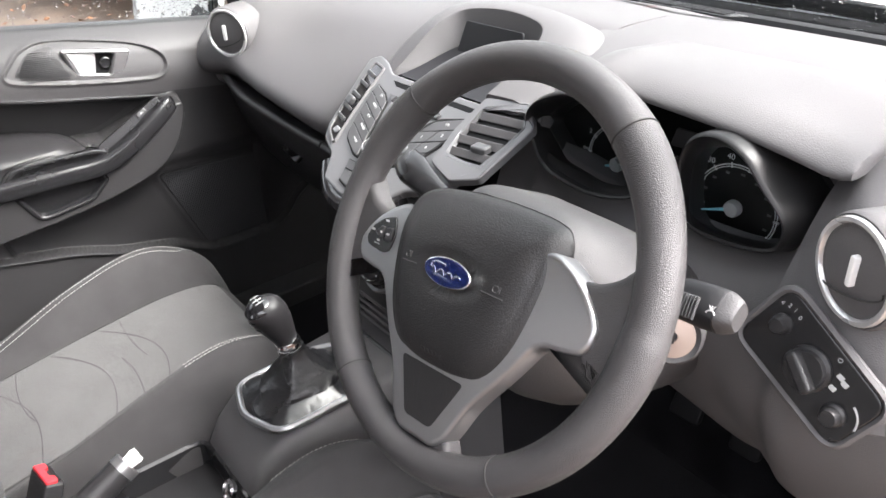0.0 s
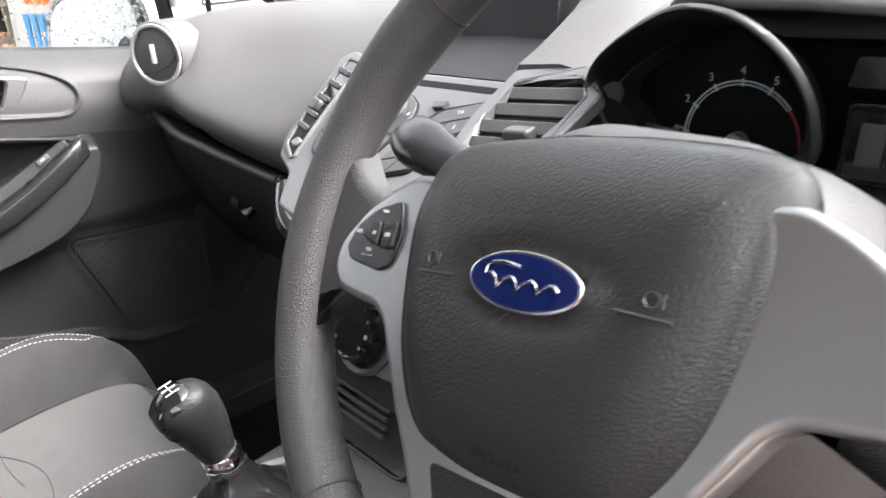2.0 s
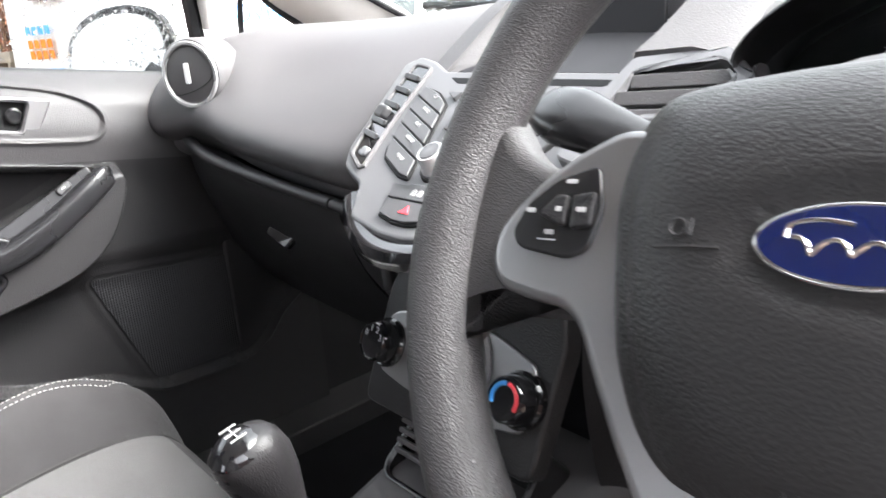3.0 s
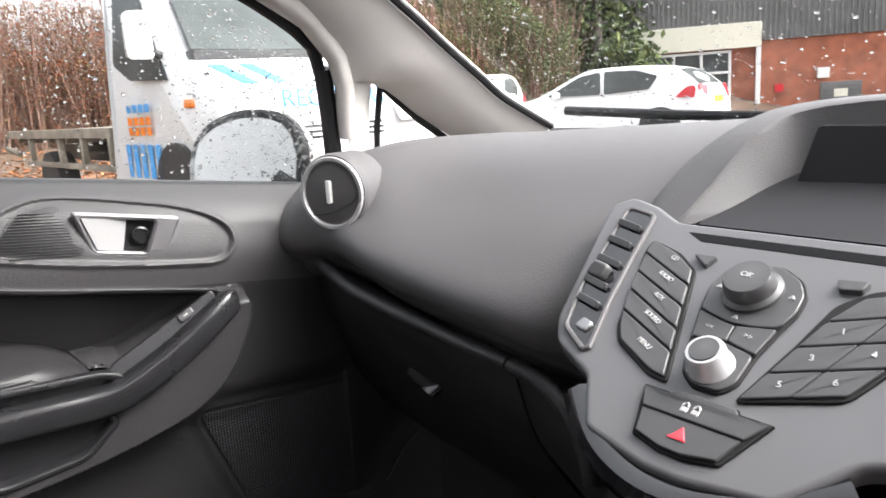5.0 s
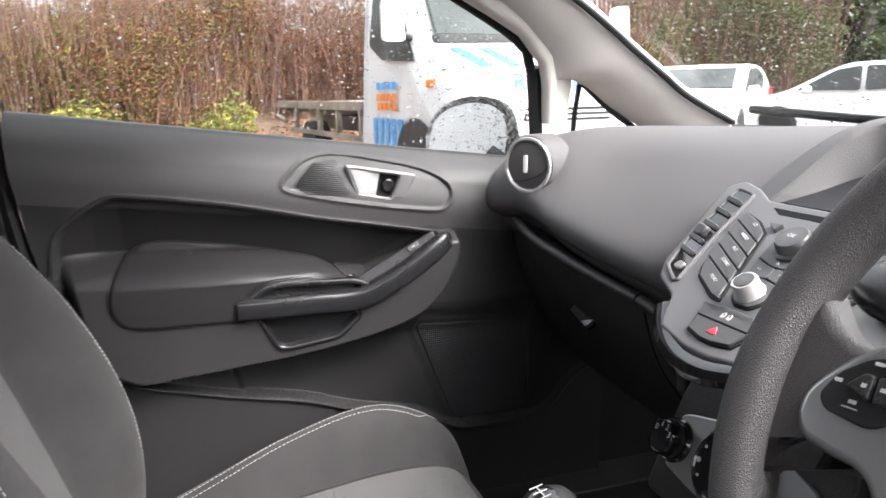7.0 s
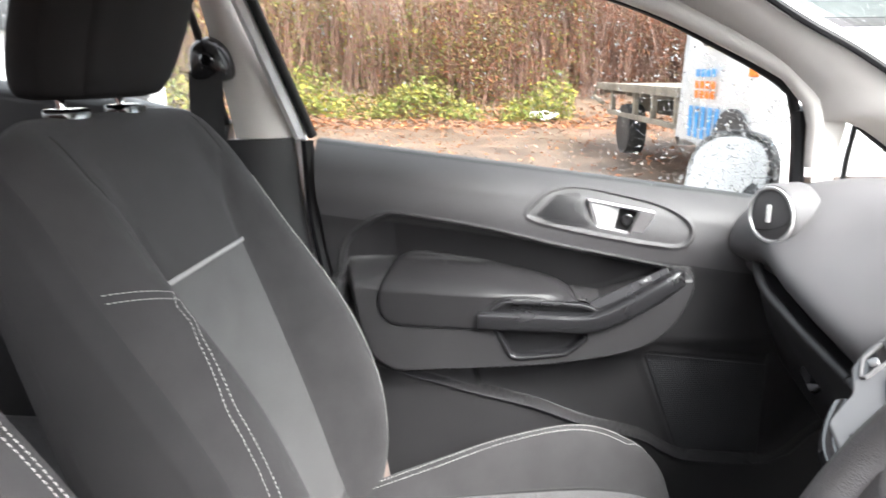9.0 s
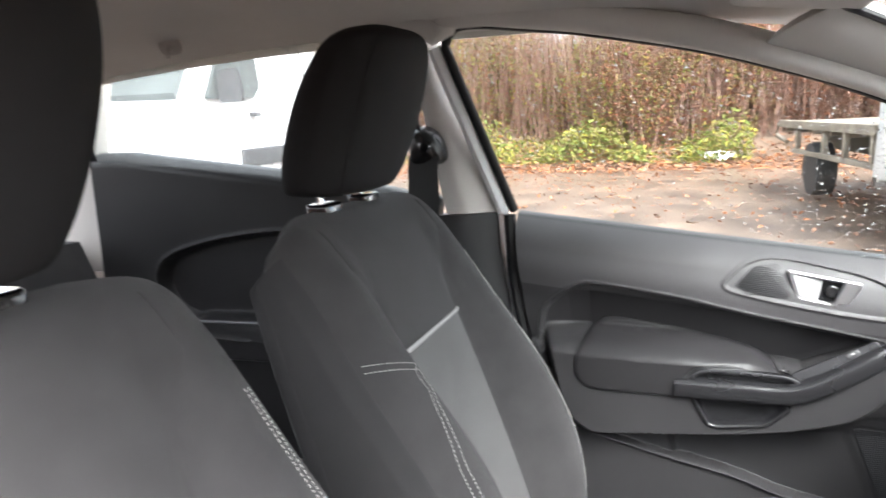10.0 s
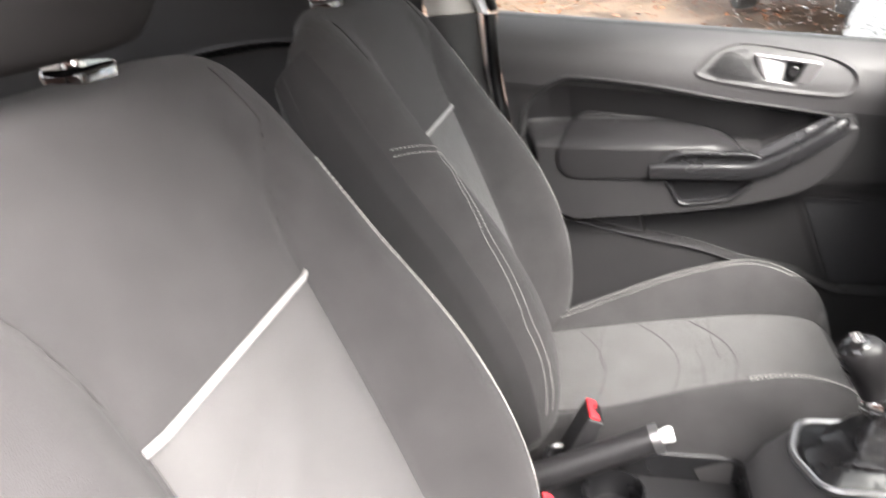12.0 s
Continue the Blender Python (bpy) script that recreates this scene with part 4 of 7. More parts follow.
# plain silver wave strokes, no lettering
th = np.linspace(0, 1, 110)
wave = np.stack([-.018 + .036 * th + .0012 * np.sin(th * 21), -.0012 + (.0026 - .0010 * th) * np.sin(th * 21 + 1.2)], 1)
for pth, r0 in ((wave, .0007), (spline([(-.020, .0010), (-.019, .0052), (-.011, .0068), (-.002, .0058)], 6), .0007)):
    mesh("badge_stroke", *tube(lay(BM, [(a, b, .0041) for a, b in pth]), r0, 6, up=BM.col[2].to_3d(), flat=.6), CHROME, badge)
EMBOSS = material("pressed_emboss", (.034, .033, .034), .42, vary=.05, spec=.42)
for k in (-1, 1):
    mesh("emboss_line", *tube(on_pad([(k * .042, -.0165), (k * .053, -.0168), (k * .065, -.0172)]), .00065, 5), EMBOSS, wheel)
    ring = [(k * .0565 + .0030 * math.cos(t), -.0105 + .0030 * math.sin(t)) for t in np.linspace(0, 6.28, 14, endpoint=False)]
    mesh("emboss_mark", *tube(on_pad(ring), .0006, 5, True, up=CM.col[2].to_3d()), EMBOSS, wheel)
    mesh("emboss_mark", *tube(on_pad([(k * .0565 + .0045, -.0130), (k * .0565 + .0045, -.0075)]), .0006, 5, up=CM.col[0].to_3d()), EMBOSS, wheel)
for k, q in enumerate("AIRBAG"):
    x_ = -.0125 + .005 * k
    hz = float(pad_height(np.array([x_]), np.array([-.086]))[0])
    text("emboss_letter", q, .0062, CM @ Matrix.Translation((x_, -.086, hz + .0002)) @ pose(0, 0, 0, 26, 0, 0), PAD_LEATHER, wheel, .0004)

# one silver trim: two shoulders that run down into the lower double spoke
half = [(.096, .0325), (.114, .0235), (.130, .012), (.1425, -.002), (.1490, -.0125), (.1485, -.026), (.141, -.036), (.122, -.0395), (.107, -.0405), (.098, -.047), (.089, -.062), (.075, -.084), (.0605, -.104), (.0505, -.120), (.0365, -.153), (.0225, -.1655)]
trim_o = [(-.060, .030), (.060, .030)] + half + [(-a, b) for a, b in half[::-1]]
mesh("spoke_trim", *plate(round_poly(trim_o, .006, 4)[::-1], .022, CM @ Matrix.Translation((0, 0, -.012)), .0045), SILVER, wheel, "silver painted spoke trim", 50)
ins = round_poly([(-.041, -.100), (.041, -.100), (.0175, -.1495), (-.0175, -.1495)][::-1], .005, 4)
mesh("lower_spoke_insert", *plate(ins, .0012, CM @ Matrix.Translation((0, 0, .0095)), .0006), PAD_LEATHER, wheel, "black grained spoke insert")
for k in (-1, 1):
    root = [(k * .088, .022), (k * .128, .018), (k * .150, .028), (k * .172, .055), (k * .174, -.074), (k * .158, -.050), (k * .142, -.044), (k * .110, -.042), (k * .080, -.040)]
    root = root if k > 0 else root[::-1]
    mesh("spoke", *plate(round_poly(root, .012, 5), .021, CM @ Matrix.Translation((0, 0, -.016)), .008), LEATHER, wheel)
kp = round_poly([(-.1012, .0165), (-.1193, .0108), (-.1325, .0002), (-.1380, -.0125), (-.1325, -.0192), (-.108, -.0222), (-.0990, -.0180), (-.0958, -.0015)], .004, 4)
pad_k = mesh("key_pad", *plate(kp, .0026, CM @ Matrix.Translation((0, 0, .0095)), .001), GLOSSY, wheel, "gloss black key pad with white marks")
for pts in ([(-.1245, -.0050), (-.1165, .0035), (-.1115, .0035), (-.1105, -.0085), (-.1130, -.0095)], [(-.1090, .0030), (-.0990, .0050), (-.0985, -.0090), (-.1080, -.0105)]):
    mesh("key", *plate(round_poly(pts[::-1] if area(np.array(pts)) < 0 else pts, .0018, 3), .0030, CM @ Matrix.Translation((0, 0, .0116)), .0012), PLASTIC_LOW, pad_k)
for a, b, w, h in ((-.1300, -.0030, .0022, .0010), (-.1145, -.0028, .0014, .0010), (-.1037, -.0028, .0022, .0010), (-.1125, .0095, .0026, .0009), (-.1185, -.0118, .0022, .0010), (-.1190, -.0150, .0045, .0003)):
    up_ = .0144 if -.12 < a < -.10 and abs(b) < .004 else .0120
    mesh("key_mark", *plate(round_poly([(a - w, b - h), (a + w, b - h), (a + w, b + h), (a - w, b + h)], .0003, 2), .0004, CM @ Matrix.Translation((0, 0, up_)), .0001), PRINT, pad_k)
mesh("spoke_foot", *plate(round_poly([(-.034, -.152), (.034, -.152), (.052, -.180), (-.052, -.180)][::-1], .006), .018, CM @ Matrix.Translation((0, 0, -.014)), .006), LEATHER, wheel)
mesh("hub", *lathe([(.055, -.05), (.062, -.02), (.055, 0)], CM, 40), PLASTIC, wheel)

column = thing("steering_column", "charcoal plastic steering column shroud with ignition lock", "steering column")
secs = []
for wl, wr, h0, h1, d in ((.080, .096, .060, .085, -.012), (.084, .104, .072, .09, -.030), (.090, .124, .074, .10, -.060), (.092, .128, .077, .105, -.10), (.088, .124, .072, .105, -.17), (.075, .105, .058, .09, -.28)):
    o = round_poly([(-wl, -h1 * .6), (-wl * .6, -h1), (wr * .6, -h1), (wr, -h1 * .55), (wr, h0 * .45), (wr * .62, h0), (-wl * .5, h0), (-wl, h0 * .45)], .03, 5)
    secs.append(lay(COL, np.c_[o, np.full(len(o), d)]))
mesh("shroud", *rings(secs), COWL_PLASTIC, column)
IG = axes((.522, .102, .880), (.8, .6, 0), (-.2, .3, .93))
mesh("lock_collar", *lathe([(.032, -.07), (.028, -.02), (.025, .002), (.022, .006), (.0185, .004)], IG, 32), COWL_PLASTIC, column)
mesh("lock_face", *lathe([(.0185, 0), (.018, .005), (.004, .006), (.0035, .003), (0, .003)], IG, 32), material("worn_bronze", (.45, .36, .31), .4, metal=.8), column, "bare metal ignition lock")
mesh("key_slot", *box((-.0012, -.006, .0055), (.0012, .006, .0068), IG, .0004), RUBBER, column)


for s in (-1, 1):
    if s < 0:
        p = spline([(.285, .085, .905), (.235, .085, .915), (.19, .09, .925), (.160, .10, .930)], 5)
        r = np.interp(np.linspace(0, 1, len(p)), [0, .35, .7, .95, 1], [.011, .013, .019, .015, .008])
        st = mesh("indicator_stalk", *tube(p, r, 16, flat=.55, up=(0, -.5, .85), power=.8), GLOSSY, column, "black indicator stalk")
    else:
        p = spline([(.43, .10, .895), (.48, .10, .905), (.525, .098, .920)], 5)
        st = mesh("wiper_stalk", *tube(p, .0075, 14, up=(0, -.5, .85)), RUBBER, column, "black wiper stalk with a grey end")
        ax = arr(.95, .03, .10)
        hd = [arr(.520, .0975, .921) + ax * q for q in (0, .004, .013, .032, .046, .048)]
        mesh("stalk_head", *tube(hd, [.009, .0135, .016, .017, .0165, .015], 22, flat=.85, up=(0, -.5, .85), power=.72), RUBBER, st)
        hd = [arr(.520, .0975, .921) + ax * q for q in (.046, .0475, .051, .058, .060)]
        mesh("stalk_tip", *tube(hd, [.0150, .0162, .0155, .0125, .0105], 22, flat=.80, up=(0, -.5, .85), power=.62), COWL_PLASTIC, st, "grey stalk end")
        m = axes((.547, .0832, .929), (.95, .03, .10), (0, .55, .83))
        for k in range(6):
            mesh("wheel_rib", *box((-.010 + k * .0026, -.009, 0), (-.0086 + k * .0026, .009, .0032), m, .0006), KEY_BLACK, st)
        for k in range(3):
            mesh("wash_mark", *tube([lay(m, [(.015, .002, .0)])[0], lay(m, [(.0125 + .0025 * k, .006, .0)])[0]], .0004, 5), PRINT, st)
        mesh("wash_mark", *tube([lay(m, [(.015 + .0034 * math.cos(t), -.001 + .0034 * math.sin(t), .0)])[0] for t in np.linspace(0.2, 2.9, 9)], .0006, 5), PRINT, st)

# pedals
for x, w in ((.27, .030), (.385, .028)):
    pd = thing("pedal", "black rubber-faced foot pedal on a steel arm", "pedal", "pedals in the driver's footwell")
    m = axes((x, .585, .355), (1, 0, 0), (0, .45, .9))
    mesh("rubber", *plate(round_poly([(-w, -.035), (w, -.035), (w * .9, .035), (-w * .9, .035)], .012), .012, m, .004), RUBBER, pd)
    mesh("arm", *tube([(x, .60, .36), (x + .005, .66, .48), (x, .68, .62)], .008, 8), GLOSSY, pd)
m = axes((.50, .60, .33), (1, 0, 0), (0, .4, .92))
pd = thing("pedal", "black accelerator pedal hung from a steel arm", "pedal", "pedals in the driver's footwell")
mesh("rubber", *plate(round_poly([(-.02, -.06), (.02, -.06), (.022, .06), (-.022, .06)], .008), .01, m, .003), RUBBER, pd)
mesh("arm", *tube([(.50, .62, .38), (.505, .67, .5), (.5, .68, .62)], .007, 8), GLOSSY, pd)

# ---- centre console ----
console = thing("centre_console", "charcoal plastic centre console with a storage tray", "console")
secs = []
for y, w, z in ((.26, .115, .60), (.16, .108, .585), (.08, .092, .575), (.0, .088, .57), (-.075, .084, .562), (-.115, .080, .53), (-.14, .078, .49)):
    o = round_poly([(-w * 1.15, .27), (w * 1.15, .27), (w, z - .03), (w * .88, z), (-w * .88, z), (-w, z - .03)], .014, 4)
    secs.append(np.stack([o[:, 0] + .012, np.full(len(o), y), o[:, 1]], 1))
mesh("front_body", *rings(secs), PLASTIC, console)
o = round_poly([(-.083, -.72), (.107, -.72), (.107, -.13), (-.083, -.13)], .02, 4)
oi = round_poly([(-.068, -.40), (.092, -.40), (.088, -.142), (-.064, -.142)], .02, 4)
mesh("rear_body", *plate(o, .18, Matrix.Translation((0, 0, .27)), .006), PLASTIC_LOW, console)
mesh("tray_rim", *rim_plate(inset(oi, -.008), oi, .045, Matrix.Translation((0, 0, .448)), .004, 0), GLOSSY, console)
mesh("cup_holder", *lathe([(.042, 0), (.042, .04), (.038, .042), (.036, .038), (.036, .002), (0, .002)], Matrix.Translation((.015, -.31, .45)), 36), GLOSSY, console)
mesh("power_socket", *lathe([(.014, 0), (.0145, .006), (.011, .008), (.010, .004), (0, .004)], axes((.045, -.150, .485), (1, 0, 0), (0, .5, .85)), 24), CHROME, console)
# cubby under the heater
cub = round_poly([(-.065, -.035), (.085, -.035), (.078, .05), (-.06, .05)], .014)
mesh("cubby", *rim_plate(inset(cub, -.006), cub, .012, axes((.0, .150, .598), (1, 0, 0), (0, .75, .66)), .004, -.05), GLOSSY, console)
mesh("cubby_floor", *plate(cub, .004, axes((.0, .170, .575), (1, 0, 0), (0, .75, .66)), .001), RUBBER, console)

lever = thing("gear_lever", "gear lever with a gloss black knob and leather boot", "gear lever")
BO = round_poly([(-.052, -.080), (.008, -.100), (.070, -.078), (.074, .03), (.055, .075), (-.03, .075), (-.05, .03)], .018, 5)
bm0 = axes((.012, .0, .572), (1, 0, 0), (0, 1, .03))
mesh("boot_frame", *rim_plate(inset(BO, -.008), inset(BO, .001), .009, bm0, .003, 0), SILVER, lever, "silver boot surround")
secs = []
for k, s in enumerate(np.linspace(0, 1, 12)):
    r = (1 - s) ** 1.6
    fold = 1 + .07 * math.sin(k * 2.4) * (1 - s)
    q = BO * (r * .82 + .18) * fold
    ang = np.arctan2(q[:, 1], q[:, 0])
    q = q * (1 + .09 * np.sin(5 * ang + k)[:, None] * (1 - s))
    secs.append(np.stack([q[:, 0] + .012 + .004 * s, q[:, 1] * (1 - .2 * s) - .012 * s, np.full(len(q), .572 + .075 * s)], 1))
mesh("boot", *rings(secs), material("soft_black_leather", (.010, .010, .011), .27, bump=.6, scale=120, kind="noise", spec=.5), lever, "creased black leather boot")
KM = axes((.015, -.018, .642), (1, 0, 0), (0, .97, .22))
mesh("collar", *lathe([(.0165, -.004), (.0185, .002), (.0185, .012), (.016, .016)], KM, 28), CHROME, lever)
secs = []
for h, rx, ry, oy in ((.012, .014, .015, 0), (.03, .0165, .019, -.001), (.05, .020, .024, -.003), (.068, .0225, .027, -.006), (.080, .0215, .0255, -.008), (.088, .0165, .020, -.008), (.092, .008, .010, -.008)):
    a = np.linspace(0, 2 * np.pi, 32, endpoint=False)
    secs.append(lay(KM, np.stack([rx * np.cos(a), ry * np.sin(a) + oy, np.full(32, h)], 1)))
mesh("knob", *rings(secs), PADDED, lever)
secs = []
for h, k in ((.055, .72), (.072, .86), (.083, .84), (.090, .62), (.0945, .25)):
    a = np.linspace(0, 2 * np.pi, 32, endpoint=False)
    secs.append(lay(KM, np.stack([.0232 * k * np.cos(a), .0262 * k * np.sin(a) - .011, np.full(32, h)], 1)))
mesh("knob_cap", *rings(secs), PIANO, lever, "gloss black knob cap with shift pattern")
for a, b, c, d in ((-.008, -.006, -.008, .006), (0, -.006, 0, .006), (.008, -.006, .008, .006), (-.008, 0, .008, 0)):
    mesh("pattern_line", *tube(lay(KM, [(a, b - .011, .0955), (c, d - .011, .0955)]), .0006, 5, up=(.1, .2, .9)), PRINT, lever)

brake = thing("handbrake", "black handbrake lever with a silver release button", "handbrake")
p = spline([(.03, -.52, .47), (.018, -.42, .50), (.0, -.32, .535), (-.010, -.262, .556)], 6)
mesh("grip", *tube(p, np.linspace(.019, .0165, len(p)), 18, flat=1.2), PADDED, brake)
p2 = np.array([(-.010, -.263, .556), (-.0115, -.252, .560)])
mesh("collar", *tube(p2, .0175, 18, flat=1.15), SILVER, brake)
mesh("button", *tube([(-.0115, -.254, .560), (-.013, -.240, .565), (-.0135, -.236, .566)], [.0085, .0105, .009], 16), WHITE_PLASTIC, brake, "silver push button")


def buckle(x, y, z, lean):
    b = thing("belt_buckle", "black seat belt buckle with a red release key", "belt buckle", "seat belt buckles")
    m = axes((x, y, z), (1, .15, 0), (-.15, .85, .15)) @ pose(0, 0, 0, lean, 0, 0)
    o = round_poly([(-.026, -.013), (.026, -.013), (.026, .013), (-.026, .013)], .005)
    mesh("body", *plate(o, .085, m @ Matrix.Translation((0, 0, -.085)), .004, .001), PLASTIC_LOW, b)
    mesh("release_key", *plate(round_poly([(-.022, -.011), (.022, -.011), (.022, .004), (.010, .004), (.008, -.002), (-.008, -.002), (-.010, .004), (-.022, .004)], .002), .004, m, .001), RED, b, "red release key")
    mesh("slot", *box((-.018, .005, 0), (.018, .009, .0015), m, .0005), RUBBER, b)


buckle(-.070, -.337, .553, -35)
buckle(.108, -.385, .535, -35)


# ---- seats ----
CENTRE_LINE = [(-.425, .44), (-.455, .52), (-.490, .63), (-.535, .76), (-.590, .905), (-.632, 1.01), (-.656, 1.054), (-.678, 1.082), (-.702, 1.095), (-.725, 1.098)]
WIDTHS = [.210, .245, .268, .276, .272, .266, .264, .260, .246, .19]
THICK = [.13, .15, .165, .168, .158, .146, .134, .115, .085, .04]
BOLST = [.040, .074, .092, .080, .042, .018, .008, .002, .0, .0]
CL = spline(CENTRE_LINE, 8)
NS = len(CL)
WS, TH, BO_ = (spline([(w, 0) for w in q], 8)[:, 0] for q in (WIDTHS, THICK, BOLST))
TG = np.gradient(CL, axis=0)
TG /= np.linalg.norm(TG, axis=1)[:, None]
NRM = np.stack([TG[:, 1], -TG[:, 0]], 1)


def back_front(i, x):
    """How far the front of the backrest stands out of its middle line at row i, x across it."""
    t = np.clip(abs(x) / WS[i], 0, 1)
    g = np.clip((abs(x) - .122) / .070, 0, 1)
    mid = .131 + .030 * np.clip((CL[i, 1] - .92) / .09, 0, 1.25) ** 2
    groove = .007 * np.exp(-((abs(x) - mid) / .009) ** 2) * np.clip((1.08 - CL[i, 1]) / .1, 0, 1)
    return BO_[i] * g * g * (3 - 2 * g) - groove - .42 * TH[i] * np.clip((t - .70) / .30, 0, 1) ** 2.4


def seat(x0, label, side):
    s = thing("front_seat", label, "car seat", "front seats")
    s.location = (x0, 0, 0)
    secs = []
    for i in range(NS):
        w, loop = WS[i], []
        for t in np.linspace(-1, 1, 61):
            loop.append((w * t, back_front(i, w * t)))
        for t in np.linspace(.99, -.99, 31):
            loop.append((w * t, -TH[i] + .38 * TH[i] * abs(t) ** 5))
        q = np.array(loop)
        secs.append(np.stack([q[:, 0], CL[i, 0] + q[:, 1] * NRM[i, 0], CL[i, 1] + q[:, 1] * NRM[i, 1]], 1))
    mesh("backrest", *rings(secs), FABRIC, s, "", 70)

    def on(i, x, lift=.0):
        o = back_front(int(i), x) + lift
        return (x, CL[int(i), 0] + o * NRM[int(i), 0], CL[int(i), 1] + o * NRM[int(i), 1])

    def onf(z, x, lift=.0):
        """A point of the front at height z of the middle line."""
        j = float(np.interp(z, CL[:, 1], np.arange(NS)))
        i0 = min(int(j), NS - 2)
        return np.array(on(i0, x, lift)) * (1 - j + i0) + np.array(on(i0 + 1, x, lift)) * (j - i0)

    stripe = int(np.argmin(abs(CL[:, 1] - .905)))
    low = int(np.argmin(abs(CL[:, 1] - .50)))
    top = int(np.argmin(abs(CL[:, 1] - 1.085)))
    rows_ = range(low, stripe + 1)
    g = np.array([[on(i, x, .0022) for x in np.linspace(-.126, .126, 17)] for i in rows_])
    mesh("backrest_insert", *sheet(g, (0, -.004, 0)), INSERT, s, "lighter grey woven insert panel")
    mesh("stripe", *tube([on(stripe, x, .004) for x in np.linspace(-.130, .130, 17)], .0031, 8, flat=.6, up=(0, .9, .4)), PIPING, s, "pale silver piping stripe")
    for sx in (-1, 1):
        flare = lambda i: sx * (.131 + .030 * np.clip((CL[i, 1] - .92) / .09, 0, 1.25) ** 2)
        mesh("seam", *tube([on(i, flare(i), .0006) for i in range(low, top)], .0009, 6, up=(0, .9, .4)), SEAM, s)
        a0, a1 = int(np.argmin(abs(CL[:, 1] - .895))), int(np.argmin(abs(CL[:, 1] - .50)))
        inner = side < 0 and sx > 0
        cx = lambda z: float(np.interp(z, [.50, .65, .78, .86, .90], [.212, .235, .228, .202, .172] if inner else [.200, .213, .214, .213, .210]))
        for k in () if side > 0 and sx > 0 else (-.0045, .0045):
            path = [onf(z, sx * (cx(z) + k), .0006) for z in np.linspace(.50, .868, 24)]
            if inner:
                # the rows bend outwards to the side at the shoulder
                path += [onf(.885 + k, sx * (cx(.88) + .010 + k), .0007)]
                path += [onf(.895 + k + .45 * (q - .185), sx * q, .0008) for q in np.linspace(.190, .252, 9)]
            else:
                path += [onf(z, sx * (float(np.interp(z, [.87, 1.0], [.210, .212])) + k), .0006) for z in np.linspace(.885, .985, 8)]
            path = spline(path, 3)
            mesh("stitching", *stitches(path, [(0, .9, .4)] * len(path), .0042, .0018, .0005), THREAD, s, "white double stitching")
        side_rows = []
        for i in range(low - 4, top - 1):
            w = WS[i]
            edge_ = [(w * t, back_front(i, w * t)) for t in np.linspace(.94, 1.0, 7)] + [(w * 1.0, -TH[i] * q) for q in (.47, .53, .58)] + [(w * .985, -TH[i] * .66)]
            side_rows.append([(sx * (a + .0008), CL[i, 0] + (b + .0006) * NRM[i, 0], CL[i, 1] + (b + .0006) * NRM[i, 1]) for a, b in edge_])
        mesh("side_panel", *sheet(np.array(side_rows), (-sx * .004, 0, 0)), SIDE_CLOTH, s, "black cloth seat side", 60)
        mesh("side_seam", *tube([(sx * WS[i] * 1.001, CL[i, 0] - .52 * TH[i] * NRM[i, 0], CL[i, 1] - .52 * TH[i] * NRM[i, 1]) for i in range(low, top - 4)], .0012, 6, up=(1, 0, 0)), SIDE_CLOTH, s)
    # curved quilting lines on the insert
    low_arc = [(-.118, .690), (-.070, .722), (.0, .735), (.070, .722), (.118, .690)]
    slants = ([(-.118, .890), (-.038, .877), (.066, .857), (.122, .835)], [(-.122, .862), (-.06, .858), (.03, .845), (.122, .805)])
    for pts in (low_arc, *slants) if side > 0 else (low_arc,):
        mesh("quilt_seam", *tube([onf(b, a, .0022) for a, b in spline(pts, 6)], .0005, 5, up=(0, .9, .4)), INSERT, s)
    # cushion
    line = [(-.47, .445), (-.40, .462), (-.30, .478), (-.18, .494), (-.06, .506), (.02, .502), (.062, .478), (.082, .43)]
    wide = [.210, .230, .248, .262, .264, .252, .232, .21]
    bol = [.012, .022, .040, .066, .080, .052, .016, .0]
    L, W, B = spline(line, 6), spline([(w, 0) for w in wide], 6)[:, 0], spline([(w, 0) for w in bol], 6)[:, 0]
    T = np.gradient(L, axis=0)
    T /= np.linalg.norm(T, axis=1)[:, None]
    N = np.stack([-T[:, 1], T[:, 0]], 1)

    def cush(i, x):
        t = np.clip(abs(x) / W[i], 0, 1)
        g = np.clip((abs(x) - .120) / .075, 0, 1)
        return B[i] * g * g * (3 - 2 * g) - .005 * np.exp(-((abs(x) - .135) / .012) ** 2) - .085 * np.clip((t - .70) / .30, 0, 1) ** 2.4

    def con(i, x, lift=0.0):
        o = cush(i, x) + lift
        return (x, L[i, 0] + o * N[i, 0], L[i, 1] + o * N[i, 1])

    secs = []
    for i in range(len(L)):
        pts = [con(i, W[i] * t) for t in np.linspace(-1, 1, 41)]
        pts += [(W[i] * .98 * t, L[i, 0] - (.03 if i > len(L) - 8 else 0), .30) for t in np.linspace(1, -1, 9)]
        secs.append(np.array(pts))
    mesh("cushion", *rings(secs), FABRIC, s)
    g = np.array([[con(i, x, .002) for x in np.linspace(-.130, .130, 17)] for i in range(2, len(L) - 9)])
    mesh("cushion_insert", *sheet(g, (0, 0, -.004)), INSERT, s, "lighter grey woven cushion insert")
